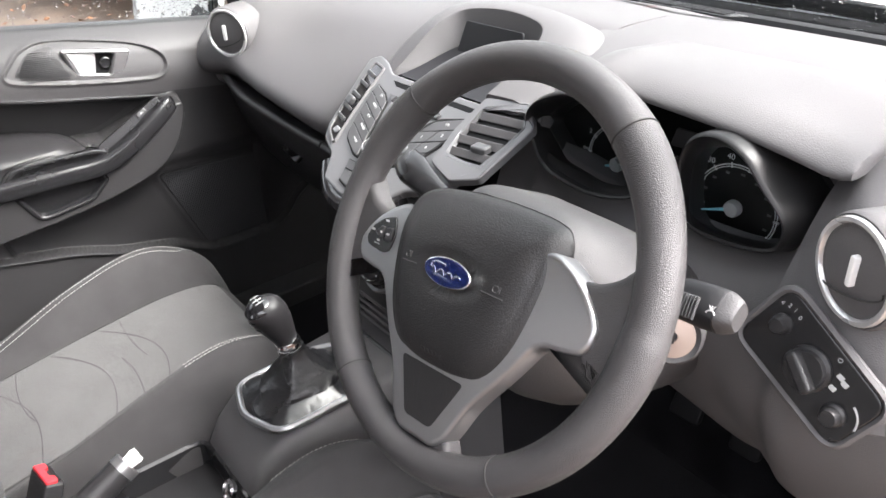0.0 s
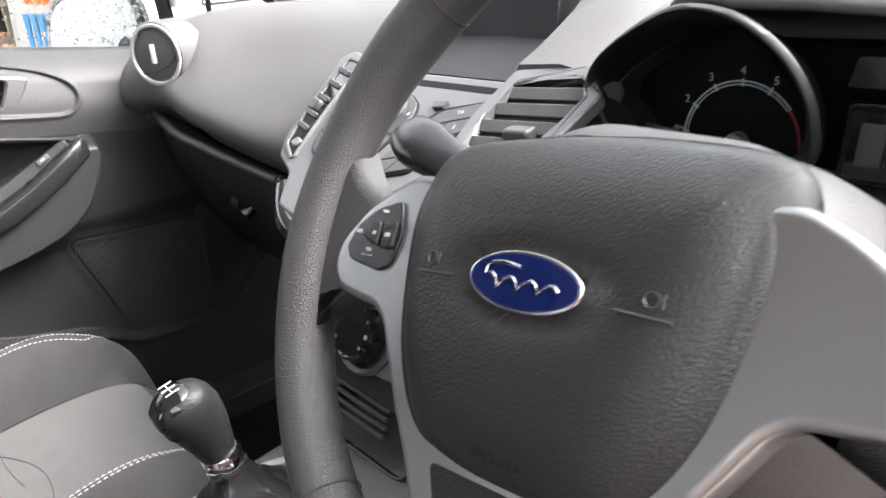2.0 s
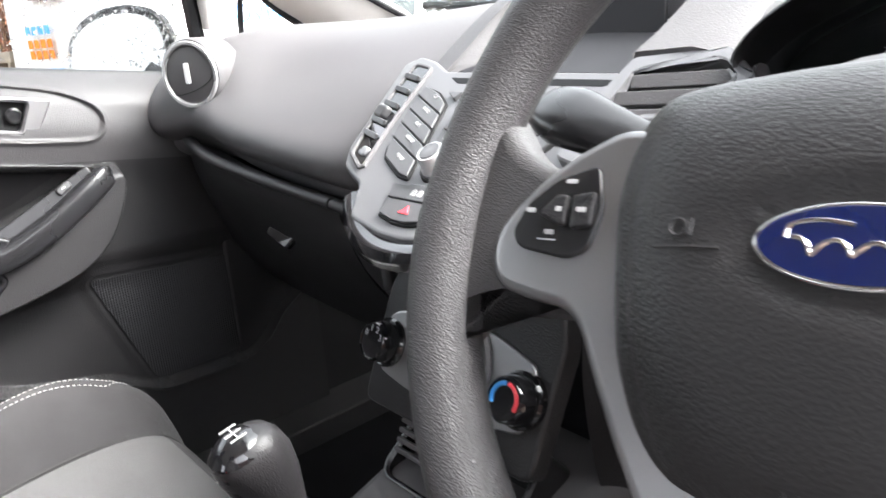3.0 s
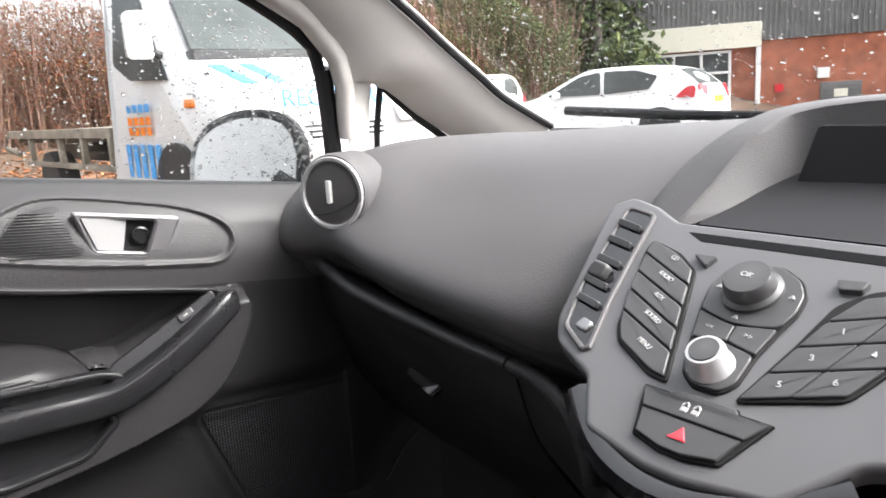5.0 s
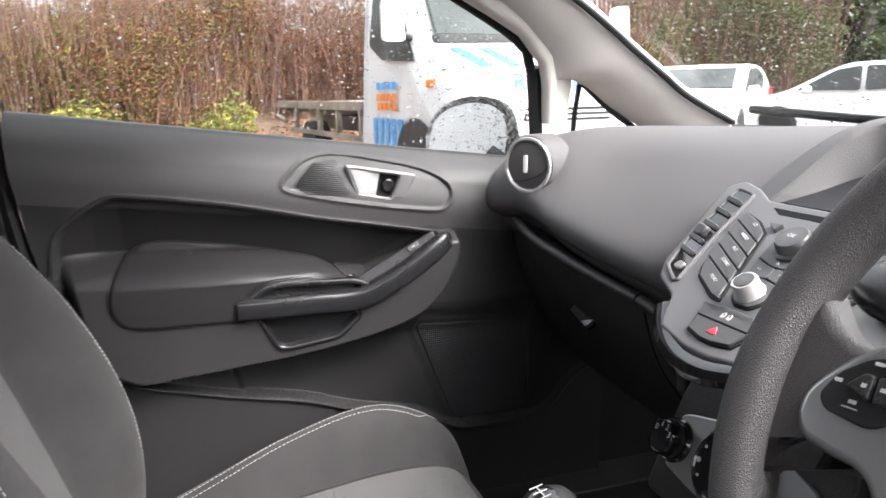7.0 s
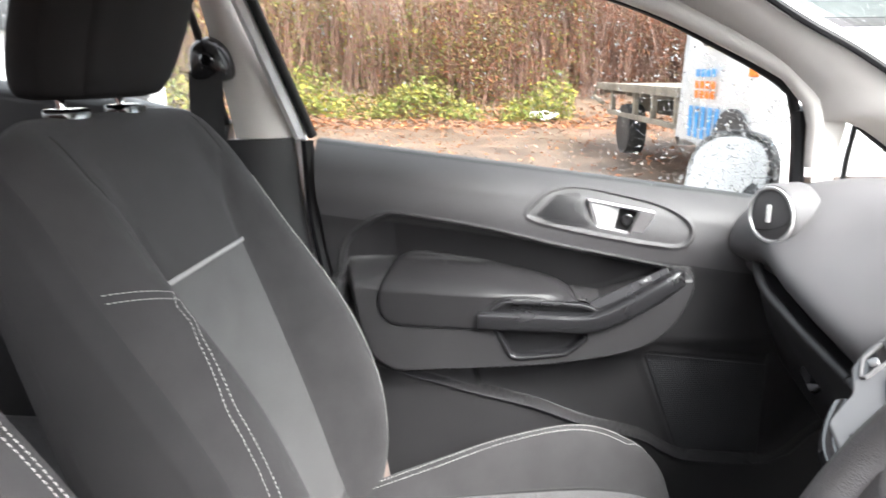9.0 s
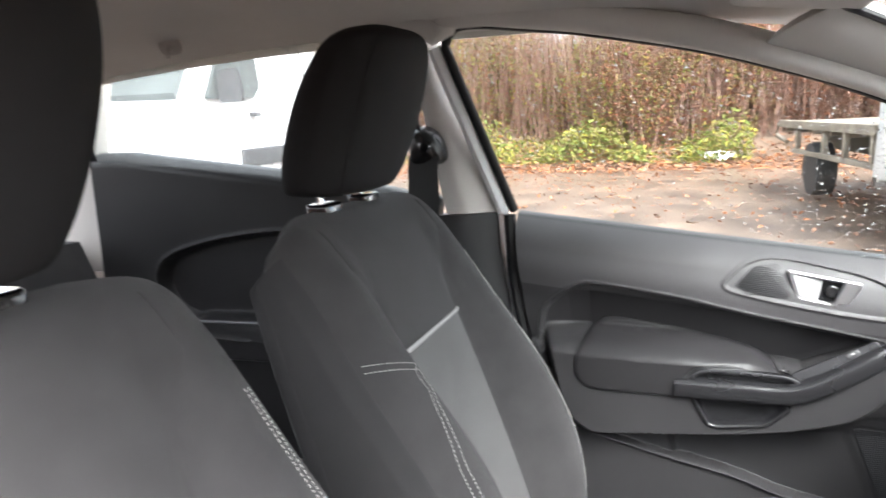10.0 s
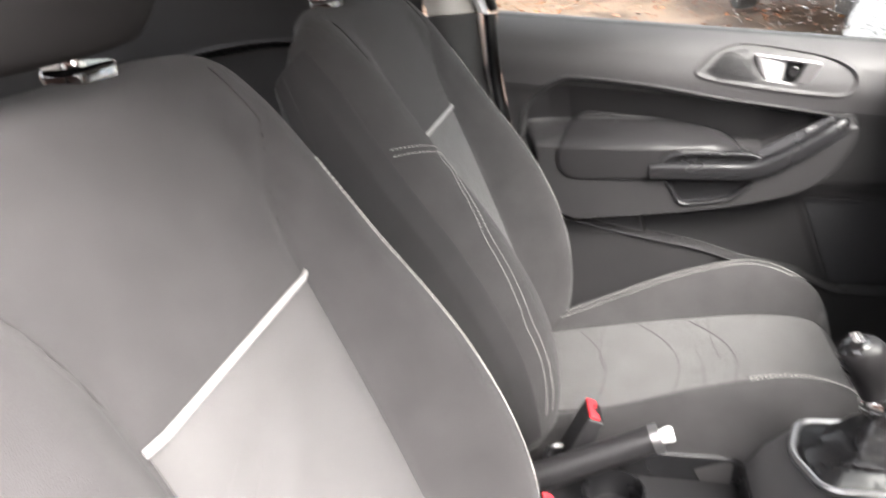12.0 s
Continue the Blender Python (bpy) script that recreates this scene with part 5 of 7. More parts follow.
    for sx in (-1, 1):
        mesh("seam", *tube([con(i, sx * .134, .001) for i in range(1, len(L) - 5)], .0016, 6, up=(0, .1, 1)), SEAM, s)
        n = len(L) - 14
        for k in (-.005, .005):
            reach = .88 if side > 0 and sx < 0 else .72
            path = [con(i, sx * (W[i] * reach + k), .0008) for i in range(3 if sx * side > 0 else n - 8, n)]
            path += [con(n + j, sx * (W[n + j] * reach + k + .010 * (j + 1)), .0008) for j in range(3)]
            mesh("stitching", *stitches(path, [(0, 0, 1)] * len(path)), THREAD, s, "white double stitching")
    def conf(y, x, lift=0.0):
        j = float(np.interp(y, L[:, 0], np.arange(len(L))))
        i0 = min(int(j), len(L) - 2)
        return np.array(con(i0, x, lift)) * (1 - j + i0) + np.array(con(i0 + 1, x, lift)) * (j - i0)

    # curved quilting lines across the cushion
    for c, bow, t0, t1 in ((-.36, .035, -1, 1), (-.30, -.03, -1, .2), (-.25, .045, -1, 1), (-.20, .03, -.1, 1), (-.165, .05, -1, 1), (-.12, -.02, -1, .1)):
        arc = [conf(c + bow * math.cos(t * 1.5) + .02 * t, t * .127, .0022) for t in np.linspace(t0, t1, 14)]
        mesh("quilt_seam", *tube(arc, .0007, 5, up=(0, .1, 1)), FABRIC, s)
    mesh("base", *box((-.20, -.44, .27), (.20, -.02, .34)), PLASTIC_LOW, s)
    mesh("side_cover", *box((-side * .26 - .012, -.46, .30), (-side * .26 + .012, -.10, .42), None, .008), PLASTIC_LOW, s)
    # head restraint
    hr = [(1.118, .095, .045), (1.126, .120, .060), (1.16, .138, .068), (1.22, .148, .070), (1.275, .144, .066), (1.322, .124, .056), (1.342, .095, .040), (1.35, .055, .016)]
    secs = []
    for z, w, d in [tuple(q) for q in spline(hr, 4)]:
        a = np.linspace(0, 2 * np.pi, 44, endpoint=False)
        ca, sa = np.cos(a), np.sin(a)
        ex, ey = np.sign(ca) * np.abs(ca) ** .55 * w, np.sign(sa) * np.abs(sa) ** .7 * d
        secs.append(np.stack([ex, -.722 + (z - 1.12) * .36 + ey - 1.2 * ex * ex * (ey > 0), np.full(44, z) + .0 * ex], 1))
    mesh("headrest", *rings(secs), HEAD_CLOTH, s, "black cloth head restraint", 70)
    face = np.array([[q[k] + arr(0, .0016, 0) for k in range(6, 17)] for q in secs[3:-3]])
    mesh("headrest_face", *sheet(face, (0, -.003, 0)), HEAD_CLOTH, s, "dark grey front of the head restraint", 60)
    for k in (6, 16):
        mesh("headrest_seam", *tube([q[k] + arr(0, .0012, 0) for q in secs[3:-3]], .0011, 6, up=(1, 0, 0)), HEAD_CLOTH, s)
    for px1 in (-.068, .068 if side < 0 else .090):
        mesh("post", *tube([(px1, -.722, 1.07), (px1, -.733, 1.135)], .0065, 14, up=(0, 1, 0)), CHROME, s)
        mesh("post_collar", *plate(round_poly([(-.030, -.018), (.026, -.019), (.031, 0), (.026, .019), (-.030, .018)], .012), .017, Matrix.Translation((px1, -.722, 1.090)), .005), PIANO, s, "glossy black post collar")
    return s


seat(.364, "driver's seat in dark grey cloth with silver piping", 1)
seat(-.325, "front passenger seat in dark grey cloth with silver piping", -1)


# ---- passenger door ----
def sill_z(y):
    return 1.030 - 0.1265 * (y + 0.54)


door = thing("passenger_door", "closed front passenger door with charcoal and black trim", "car door")
INSERT_PANEL = spline([(-.495, .781), (-.493, .810), (-.488, .839), (-.477, .859), (-.444, .885), (-.416, .900), (-.386, .902), (-.247, .881), (-.110, .850), (.020, .825), (.089, .810), (.104, .794), (.09, .74), (.0, .69), (-.15, .67), (-.35, .67), (-.44, .70), (-.482, .745)], 5, True)
ARM = spline([(-.484, .790), (-.44, .806), (-.33, .806), (-.22, .790), (-.10, .762), (-.03, .765), (.03, .795), (.085, .822), (.112, .820), (.124, .795), (.116, .762), (.090, .715), (.050, .682), (-.005, .662), (-.09, .645), (-.199, .632), (-.343, .622), (-.40, .618), (-.452, .66)], 5, True)
POCKET = spline([(-.490, .785), (-.478, .725), (-.450, .660), (-.424, .630), (-.386, .608), (-.321, .590), (-.25, .572), (-.140, .547), (-.05, .516), (.05, .493), (.10, .468), (.14, .456), (.26, .452), (.31, .47), (.36, .52), (.43, .53), (.43, .28), (.0, .26), (-.44, .28), (-.52, .5), (-.54, .75)], 5, True)
BEZEL = spline([(-.158, .904), (-.145, .927), (-.12, .944), (-.075, .950), (.0, .937), (.065, .921), (.105, .900), (.115, .877), (.098, .857), (.05, .860), (-.03, .873), (-.10, .887)], 5, True)
GRILLE = round_poly([(.052, .652), (.19, .640), (.30, .632), (.315, .60), (.285, .462), (.125, .456)], .018, 5)
CUP = round_poly([(-.219, .712), (-.188, .654), (-.170, .651), (-.088, .661), (-.050, .695), (-.060, .712)], .012, 4)
DISH = round_poly([(-.232, .730), (-.203, .758), (-.165, .761), (-.060, .756), (-.035, .745), (-.070, .724)], .010, 4)
LEDGE = -.630
LATCH_HOLE = round_poly([(-.055, .930), (.030, .915), (.014, .875), (-.043, .887)], .005, 4)


def arm_rise(y, z):
    """The armrest's upright face below its nose, rounding back above it."""
    nose = np.interp(y, [-.5, -.413, -.224, -.10, -.03, .03, .09], [.792, .786, .778, .760, .752, .778, .812])
    width = np.interp(y, [-.12, -.05], [.040, .018])
    return 1 - np.clip((z - nose + .012) / width, 0, 1) ** 1.8


def door_x(y, z):
    s = 1.030 - 0.1265 * (y + 0.54)
    x = -.674 + .015 * np.exp(-((z - (s - .088)) / .045) ** 2)
    x = x - .044 * np.clip((z - (s - .052)) / .052, 0, 1) ** 2.0
    di, da, dp = sdf(INSERT_PANEL, y, z), sdf(ARM, y, z), sdf(POCKET, y, z)
    # the insert leans back below its overhanging edge
    ztop = np.interp(y, [-.49, -.44, -.40, -.247, -.11, .02, .09], [.84, .885, .902, .881, .850, .825, .81])
    hollow = -.686 - .050 * np.clip((ztop - z) / .11, 0, 1)
    x = x + (hollow - x) * inside_step(di + .003, .004) + .0025 * np.exp(-((di - .003) / .003) ** 2)
    low = inside_step(z - .66, .03) * (1 - inside_step(di, .02))
    x = x - .026 * low
    crisp = inside_step(da, np.interp(y, [-.47, -.36], [.022, .005]))
    x = x + (LEDGE - x) * arm_rise(y, z) * crisp
    x = x + .028 * inside_step(dp, .003) + .003 * np.exp(-((dp + .003) / .003) ** 2)
    # a step in the bin below the ledge
    x = x + .014 * inside_step(y + .250 + .25 * (z - .60), .005) * (1 - crisp) * inside_step(z - .64, .01) * (1 - inside_step(dp, .003))
    db = sdf(BEZEL, y, z)
    x = x - .004 * inside_step(db, .002) + .003 * np.exp(-((db - .003) / .003) ** 2)
    dg = sdf(GRILLE, y, z)
    x = x + .006 * inside_step(dg - .008, .012) - .0018 * np.exp(-(dg / .0025) ** 2)
    x = x - .026 * inside_step(sdf(LATCH_HOLE, y, z), .0015)
    dc, dd = sdf(CUP, y, z), sdf(DISH, y, z)
    x = x - .050 * inside_step(dc + .003, .003) - .045 * inside_step(dd + .003, .003)
    return x


ys = np.linspace(-.545, .42, 460)
Y, S = np.meshgrid(ys, np.linspace(0, 1, 320), indexing="ij")
top = 1.030 - 0.1265 * (Y + .54)
Z = np.where(S < .78, .30 + (top - .127 - .30) * S / .78, top - .127 * (1 - S) / .22)
X = door_x(Y, Z)
rear = np.interp(Z, [.30, .46, .62, .84, 1.04], [-.40, -.425, -.468, -.522, -.542])
Yc = np.maximum(Y, rear)
GRID = np.stack([X, Yc, Z], -1)
cut = int(np.argmax(S[0] >= .78))
# the upper card's paler colour stands in for light falling on it
mesh("upper_card", *sheet(GRID[:, cut:], (-.035, 0, 0)), LIT_UPPER_CARD, door, "charcoal upper door card", 50)
mesh("lower_card", *sheet(GRID[:, :cut + 1], (-.035, 0, 0)), DARK_CARD, door, "black lower door card", 50)
def skin(outline, lift, n_ring=10):
    """A patch that follows the door card inside an outline."""
    o = np.array(outline)
    c = o.mean(0)
    secs = []
    for k in range(n_ring):
        q = c + (o - c) * (1 - k / n_ring)
        secs.append(np.stack([door_x(q[:, 0], q[:, 1]) + lift, q[:, 0], q[:, 1]], 1))
    base = np.stack([door_x(o[:, 0], o[:, 1]) - .004, o[:, 0], o[:, 1]], 1)
    return rings([base] + secs)


# soft insert behind the ledge
inner = (sdf(INSERT_PANEL, Yc, Z) < -.004) & (sdf(ARM, Yc, Z) > .004) & (S < .78)
cells = np.argwhere(inner[:-1, :-1] & inner[1:, :-1] & inner[:-1, 1:] & inner[1:, 1:])
nc = GRID.shape[1]
quads = [(i * nc + j, (i + 1) * nc + j, (i + 1) * nc + j + 1, i * nc + j + 1) for i, j in cells.tolist()]
used = {k: n for n, k in enumerate(sorted({k for q in quads for k in q}))}
flat = GRID.reshape(-1, 3)[sorted(used)]
nv = len(flat)
front = [tuple(used[k] for k in q) for q in quads]
edges = {(q[k], q[(k + 1) % 4]) for q in front for k in range(4)}
walls = [(a, a + nv, b + nv, b) for a, b in sorted(edges) if (b, a) not in edges]
mesh("black_insert", np.concatenate([flat + arr(.0010, 0, 0), flat - arr(.004, 0, 0)]), front + [tuple(k + nv for k in q[::-1]) for q in front] + walls, PADDED, door, "black soft insert panel", 60)
mesh("speaker_grille", *skin(inset(GRILLE, .003), .0012), material("speaker_mesh", (.018, .018, .02), .55, bump=1.0, scale=260, kind="dots", vary=.05), door, "black perforated speaker grille")
RIB = round_poly([(-.148, .905), (-.118, .938), (-.072, .944), (-.052, .887)], .008, 4)
rib = mesh("grip_patch", *skin(RIB, .0005), PLASTIC_LOW, door)
for k in range(16):
    z = .891 + k * .0031
    y0 = np.interp(z, [.885, .905, .938], [-.13, -.146, -.118]) + .006
    y1 = np.interp(z, [.887, .944], [-.054, -.071]) - .003
    p = [(float(door_x(np.array(q), np.array(z + .0))) + .0012, q, z - .10 * (q + .1)) for q in np.linspace(y0, y1, 5)]
    mesh("rib", *tube(p, .0008, 5), PLASTIC_LOW, rib)

# inner latch: silver bezel, lever and dark well
hx0 = -.6715
HD = axes((hx0, 0, 0), (0, 1, 0), (0, 0, 1))
out_o = round_poly([(-.063, .936), (.058, .914), (.033, .869), (-.047, .884)], .008, 5)[::-1]
in_o = round_poly([(-.053, .928), (.028, .913), (.012, .877), (-.041, .889)], .005, 5)[::-1]
latch = mesh("latch_bezel", *rim_plate(out_o, in_o, .008, HD, .003, -.012), SILVER, door, "silver latch surround")
mesh("latch_well", *plate(inset(in_o, -.001), .002, axes((hx0 - .008, 0, 0), (0, 1, 0), (0, 0, 1)), .0005), RUBBER, latch)
lev = np.array([[(hx0 + .0075 - .006 * u ** 1.5, (-.0525 + .012 * w) * (1 - u) + (-.004 - .008 * w) * u, (.9275 - .038 * w) * (1 - u) + (.919 - .0375 * w) * u) for u in np.linspace(0, 1, 10)] for w in np.linspace(0, 1, 6)])
mesh("latch_lever", *sheet(lev, (-.003, 0, 0)), material("satin_lever", (.36, .36, .36), .3, metal=.3, vary=.03), latch, "silver latch lever")
mesh("lock_button", *lathe([(.0105, 0), (.0105, .004), (.008, .0055), (.0075, .0035), (0, .0035)], axes((hx0 - .004, .010, .898), (0, 1, 0), (0, 0, 1)), 24), GLOSSY, latch)

# arm pad
PADO = spline([(-.423, .750), (-.420, .772), (-.411, .793), (-.396, .812), (-.373, .825), (-.345, .828), (-.30, .822), (-.233, .812), (-.171, .799), (-.115, .783), (-.088, .768), (-.070, .753), (-.10, .762), (-.165, .765), (-.203, .762), (-.222, .748), (-.234, .733), (-.234, .706), (-.26, .706), (-.318, .707), (-.38, .709), (-.405, .716), (-.418, .730)], 4, True)
secs = []
o = np.array(PADO)
c = arr(-.30, .765)
for sh in (0, .012, .03, .05, .08, .12, .17, .23, .30, .38, .47, .57, .68, .80, .90, .98):
    q = o + (c - o) * sh
    d = -sdf(PADO, q[:, 0], q[:, 1])
    hgt = -.716 + (LEDGE + .716) * arm_rise(q[:, 0], q[:, 1]) + .0055 * np.sqrt(np.clip(d / .005, 0, 1)) - .002 + .002 * np.clip(d / .03, 0, 1)
    secs.append(np.stack([hgt, q[:, 0], q[:, 1]], 1))
secs.insert(0, np.stack([np.full(len(o), -.74), o[:, 0], o[:, 1]], 1))
mesh("arm_pad", *rings(secs), PADDED, door, "padded vinyl arm pad", 60)
mesh("pad_seam", *tube([(float(door_x(np.array(a), np.array(b))) + .0003, a, b) for a, b in inset(PADO, -.001)], .0012, 6, True, up=(1, 0, 0)), RUBBER, door)
bead = [(float(door_x(np.array(a), np.array(b))) + .0005, a, b) for a, b in inset(INSERT_PANEL, -.005)[:54]]
mesh("bead", *tube(bead, .0011, 8, up=(1, 0, 0)), DARK_CARD, door)
lip = [(float(door_x(np.array(a), np.array(b))) + .001, a, b) for a, b in inset(POCKET, .004)[4:66]]
mesh("pocket_lip", *tube(lip, .0016, 8, up=(1, 0, 0)), PLASTIC_LOW, door)


def tray(outline, face, depth, lip=1.0):
    """A moulded dish with a rolled lip let into the door."""
    o = np.array(outline) if area(np.array(outline)) < 0 else np.array(outline)[::-1]
    prof = [(-.001, -.012), (-.001, .001), (.001, .003), (.004, .0035), (.0065, .002), (.008, -.002), (.010, -depth * .6), (.014, -depth * .9), (.020, -depth)]
    out = []
    for d, h in prof:
        q = inset(o, d)
        out.append(np.stack([np.full(len(o), face + (h * lip if h > 0 else h)), q[:, 0], q[:, 1]], 1))
    return rings(out)


mesh("cup", *tray(CUP, LEDGE + .001, .034, .7), GLOSSY, door, "glossy black grip pocket", 50)
mesh("dish", *tray(DISH, LEDGE + .000, .036, .5), GLOSSY, door, "glossy black grip dish", 50)

# pull handle sweeping up to the window switch
px_ = -.634
pth = spline([(px_ - .002, -.2365, .7245), (px_, -.231, .7245), (px_ + .002, -.126, .7235), (px_ + .002, -.075, .7225), (px_ + .002, -.040, .7275), (px_ + .001, .000, .745), (px_, .040, .768), (px_ - .002, .072, .789), (px_ - .008, .094, .803), (px_ - .018, .106, .808)], 6)
rr = np.interp(np.linspace(0, 1, len(pth)), [0, .02, .5, .9, 1], [.0160, .0172, .0172, .0155, .006])
mesh("pull_handle", *tube(pth, rr, 24, up=(1, 0, 0), flat=1.0, power=.5), GLOSSY, door, "satin black pull handle")
swm = axes((-.650, .016, .781), (0, .86, .50), (-.30, -.46, .81))
sw = mesh("switch_plate", *plate(round_poly([(-.088, -.010), (.070, -.014), (.076, .004), (-.07, .011)], .010), .008, swm @ Matrix.Translation((0, 0, -.006)), .002), GLOSSY, door, "gloss black window switch plate")
mesh("window_switch", *box((-.010, -.006, .001), (.012, .005, .0065), swm @ Matrix.Translation((.030, 0, 0)), .003), KEY_BLACK, sw)
mesh("switch_mark", *box((-.003, -.001, .0064), (.003, .001, .0067), swm @ Matrix.Translation((.031, 0, 0)), .0001), PRINT, sw)

# ---- window frames, pillars and glass ----
TOPLINE = spline([(-.640, 1.345), (-.620, 1.372), (-.575, 1.377), (-.48, 1.365), (-.386, 1.351), (-.217, 1.315), (-.087, 1.277), (.04, 1.232), (.15, 1.180), (.225, 1.140), (.262, 1.112)], 5)
REARLINE = [(-.545, 1.036), (-.575, 1.13), (-.612, 1.25), (-.640, 1.345)]


def on_side(yz, out=0.0):
    return np.array([(-side_x(b) - out, a, b) for a, b in yz])


loop = list(map(tuple, REARLINE[:-1])) + list(map(tuple, TOPLINE)) + [(.272, 1.04), (.282, .928)] + [(.1, sill_z(.1) - .004), (-.2, sill_z(-.2) - .004)]
frame_path = on_side(list(map(tuple, spline(REARLINE, 6)[:-1])) + list(map(tuple, TOPLINE)) + [(.286, 1.05), (.298, .928)], .012)
mesh("window_seal", *tube(frame_path, .009, 10, up=(1, 0, 0)), RUBBER, door, "black rubber window seal")
rl = spline(REARLINE, 6)
mesh("frame_post", *tube(on_side([(a - .022, b) for a, b in rl], .012), .013, 8, up=(1, 0, 0), flat=1.2), BODY_WHITE, door, "white painted window frame")
mesh("front_post", *tube(on_side([(.278, 1.085), (.290, 1.03), (.300, .92)], .012), .013, 8, up=(1, 0, 0)), RUBBER, door)
# the pane, a thin slab
poly = list(map(tuple, rl[:-1])) + list(map(tuple, TOPLINE)) + [(.28, .93), (.28, .90), (-.54, 1.0)]
v1 = on_side(poly, .012)
v2 = on_side(poly, .016)
nn = len(poly)
fs = [tuple(range(nn)), tuple(range(2 * nn - 1, nn - 1, -1))] + [(i, (i + 1) % nn, nn + (i + 1) % nn, nn + i) for i in range(nn)]
pane = mesh("pane", np.concatenate([v1, v2]), fs, GLASS, door, "clear side window with rain drops", 0)
pane.visible_shadow = False

# body side around the front window: cant rail, B-pillar, sill outside
shell = tagged(new("wall_left"), "white painted left body side of the car", "car body", kind="structure")
cant = on_side([(a, b + .020) for a, b in TOPLINE[3:-2]] + [(.262, 1.128), (.290, 1.098), (.304, 1.06), (.312, .99)], -.006)
crad = np.interp(np.linspace(0, 1, len(cant)), [0, .6, .85, 1], [.026, .026, .020, .012])
mesh("cant_rail", *tube(cant, crad, 12, up=(1, 0, 0), flat=1.1), PILLAR, shell, "grey cloth-covered roof rail")
# pillar trims
ap = tagged(new("pillar_trim"), "pale grey plastic windscreen pillar trim", "pillar trim", kind="structure")


def band(a, b, thick, bulge=.010, n=18):
    """A bowed trim strip between two edge curves."""
    A, B = spline(a, 6), spline(b, 6)
    rows_ = []
    for t in np.linspace(0, 1, 9):
        q = A * (1 - t) + B * t
        q = q + np.array(bulge) * math.sin(math.pi * t)
        rows_.append(q)
    return sheet(np.stack(rows_, 0), thick)


# upper pillar: between the side window's top edge and the windscreen's edge
win_edge = [(-.590, -.12, 1.305), (-.615, .04, 1.246), (-.640, .16, 1.190), (-.658, .228, 1.143), (-.676, .272, 1.104), (-.688, .302, 1.064)]
scr_edge = [(-.47, -.04, 1.345), (-.50, .045, 1.308), (-.56, .207, 1.221), (-.585, .302, 1.175), (-.605, .375, 1.135), (-.62, .433, 1.10)]
low_a = [(-.688, .306, 1.064), (-.700, .362, 1.062), (-.716, .45, 1.012), (-.722, .53, .965), (-.722, .56, .94)]
low_b = [(-.62, .433, 1.10), (-.634, .50, 1.06), (-.648, .561, 1.025), (-.672, .681, .975), (-.675, .70, .955)]
mesh("windscreen_trim", *band(win_edge[:5] + low_a, scr_edge[:5] + low_b, (-.02, .02, .02), (.011, -.012, -.002)), PILLAR, ap)
leg_a = [(-.682, .300, 1.085), (-.690, .309, 1.02), (-.692, .314, .93)]
leg_b = [(-.700, .362, 1.070), (-.706, .356, 1.01), (-.708, .352, .93)]
mesh("leg_trim", *band(leg_a, leg_b, (-.02, .01, 0), (.010, 0, 0)), PILLAR, ap)
qs = spline([(-.705, .382, 1.058), (-.722, .45, 1.010), (-.728, .515, .968), (-.727, .522, .955)], 6)
mesh("quarter_seal", *tube(qs, .006, 8, up=(1, 0, 0)), RUBBER, ap)
mesh("quarter_seal", *tube([(-.708, .380, 1.058), (-.722, .378, 1.0), (-.728, .376, .93)], .005, 8, up=(1, 0, 0)), RUBBER, ap)
q = [(-.735, .375, 1.062), (-.735, .53, .955), (-.735, .375, .93)]
v, f = np.array(q + [(a - .004, b, c) for a, b, c in q]), [(0, 1, 2), (5, 4, 3), (0, 1, 4, 3), (1, 2, 5, 4), (2, 0, 3, 5)]
qp = tagged(mesh("window_2", v, f, GLASS, None, "", 0), "small fixed triangular quarter window", "window", kind="structure")
qp.visible_shadow = False

# B-pillar with its black foot and the belt
bp = tagged(new("pillar_trim"), "pale grey centre pillar trim with black lower cover", "pillar trim", kind="structure")
b_front = [(-.640, -.668, 1.372), (-.668, -.640, 1.25), (-.690, -.606, 1.13), (-.700, -.578, 1.035)]
b_rear = [(-.620, -.728, 1.378), (-.645, -.708, 1.25), (-.660, -.688, 1.13), (-.665, -.672, 1.035)]
mesh("upper_cover", *band(b_front, b_rear, (-.04, 0, 0), (.016, 0, 0)), PILLAR, bp)
l_front = [(-.700, -.578, 1.033), (-.700, -.565, .90), (-.695, -.53, .70), (-.69, -.47, .45)]
l_rear = [(-.655, -.70, 1.033), (-.655, -.70, .90), (-.655, -.69, .70), (-.65, -.66, .45)]
mesh("lower_cover", *band(l_front, l_rear, (-.04, 0, 0), (.012, 0, 0)), PLASTIC_LOW, bp)
mesh("door_seal", *tube(spline([(-.690, -.552, 1.03), (-.690, -.540, .86), (-.688, -.49, .64), (-.685, -.44, .44)], 6), .012, 8, up=(1, 0, 0)), RUBBER, bp)
mesh("door_edge", *tube(spline([(-.715, -.565, 1.04), (-.715, -.556, .86), (-.710, -.51, .64), (-.70, -.46, .44)], 6), .006, 8, up=(1, 0, 0)), BODY_WHITE, bp)

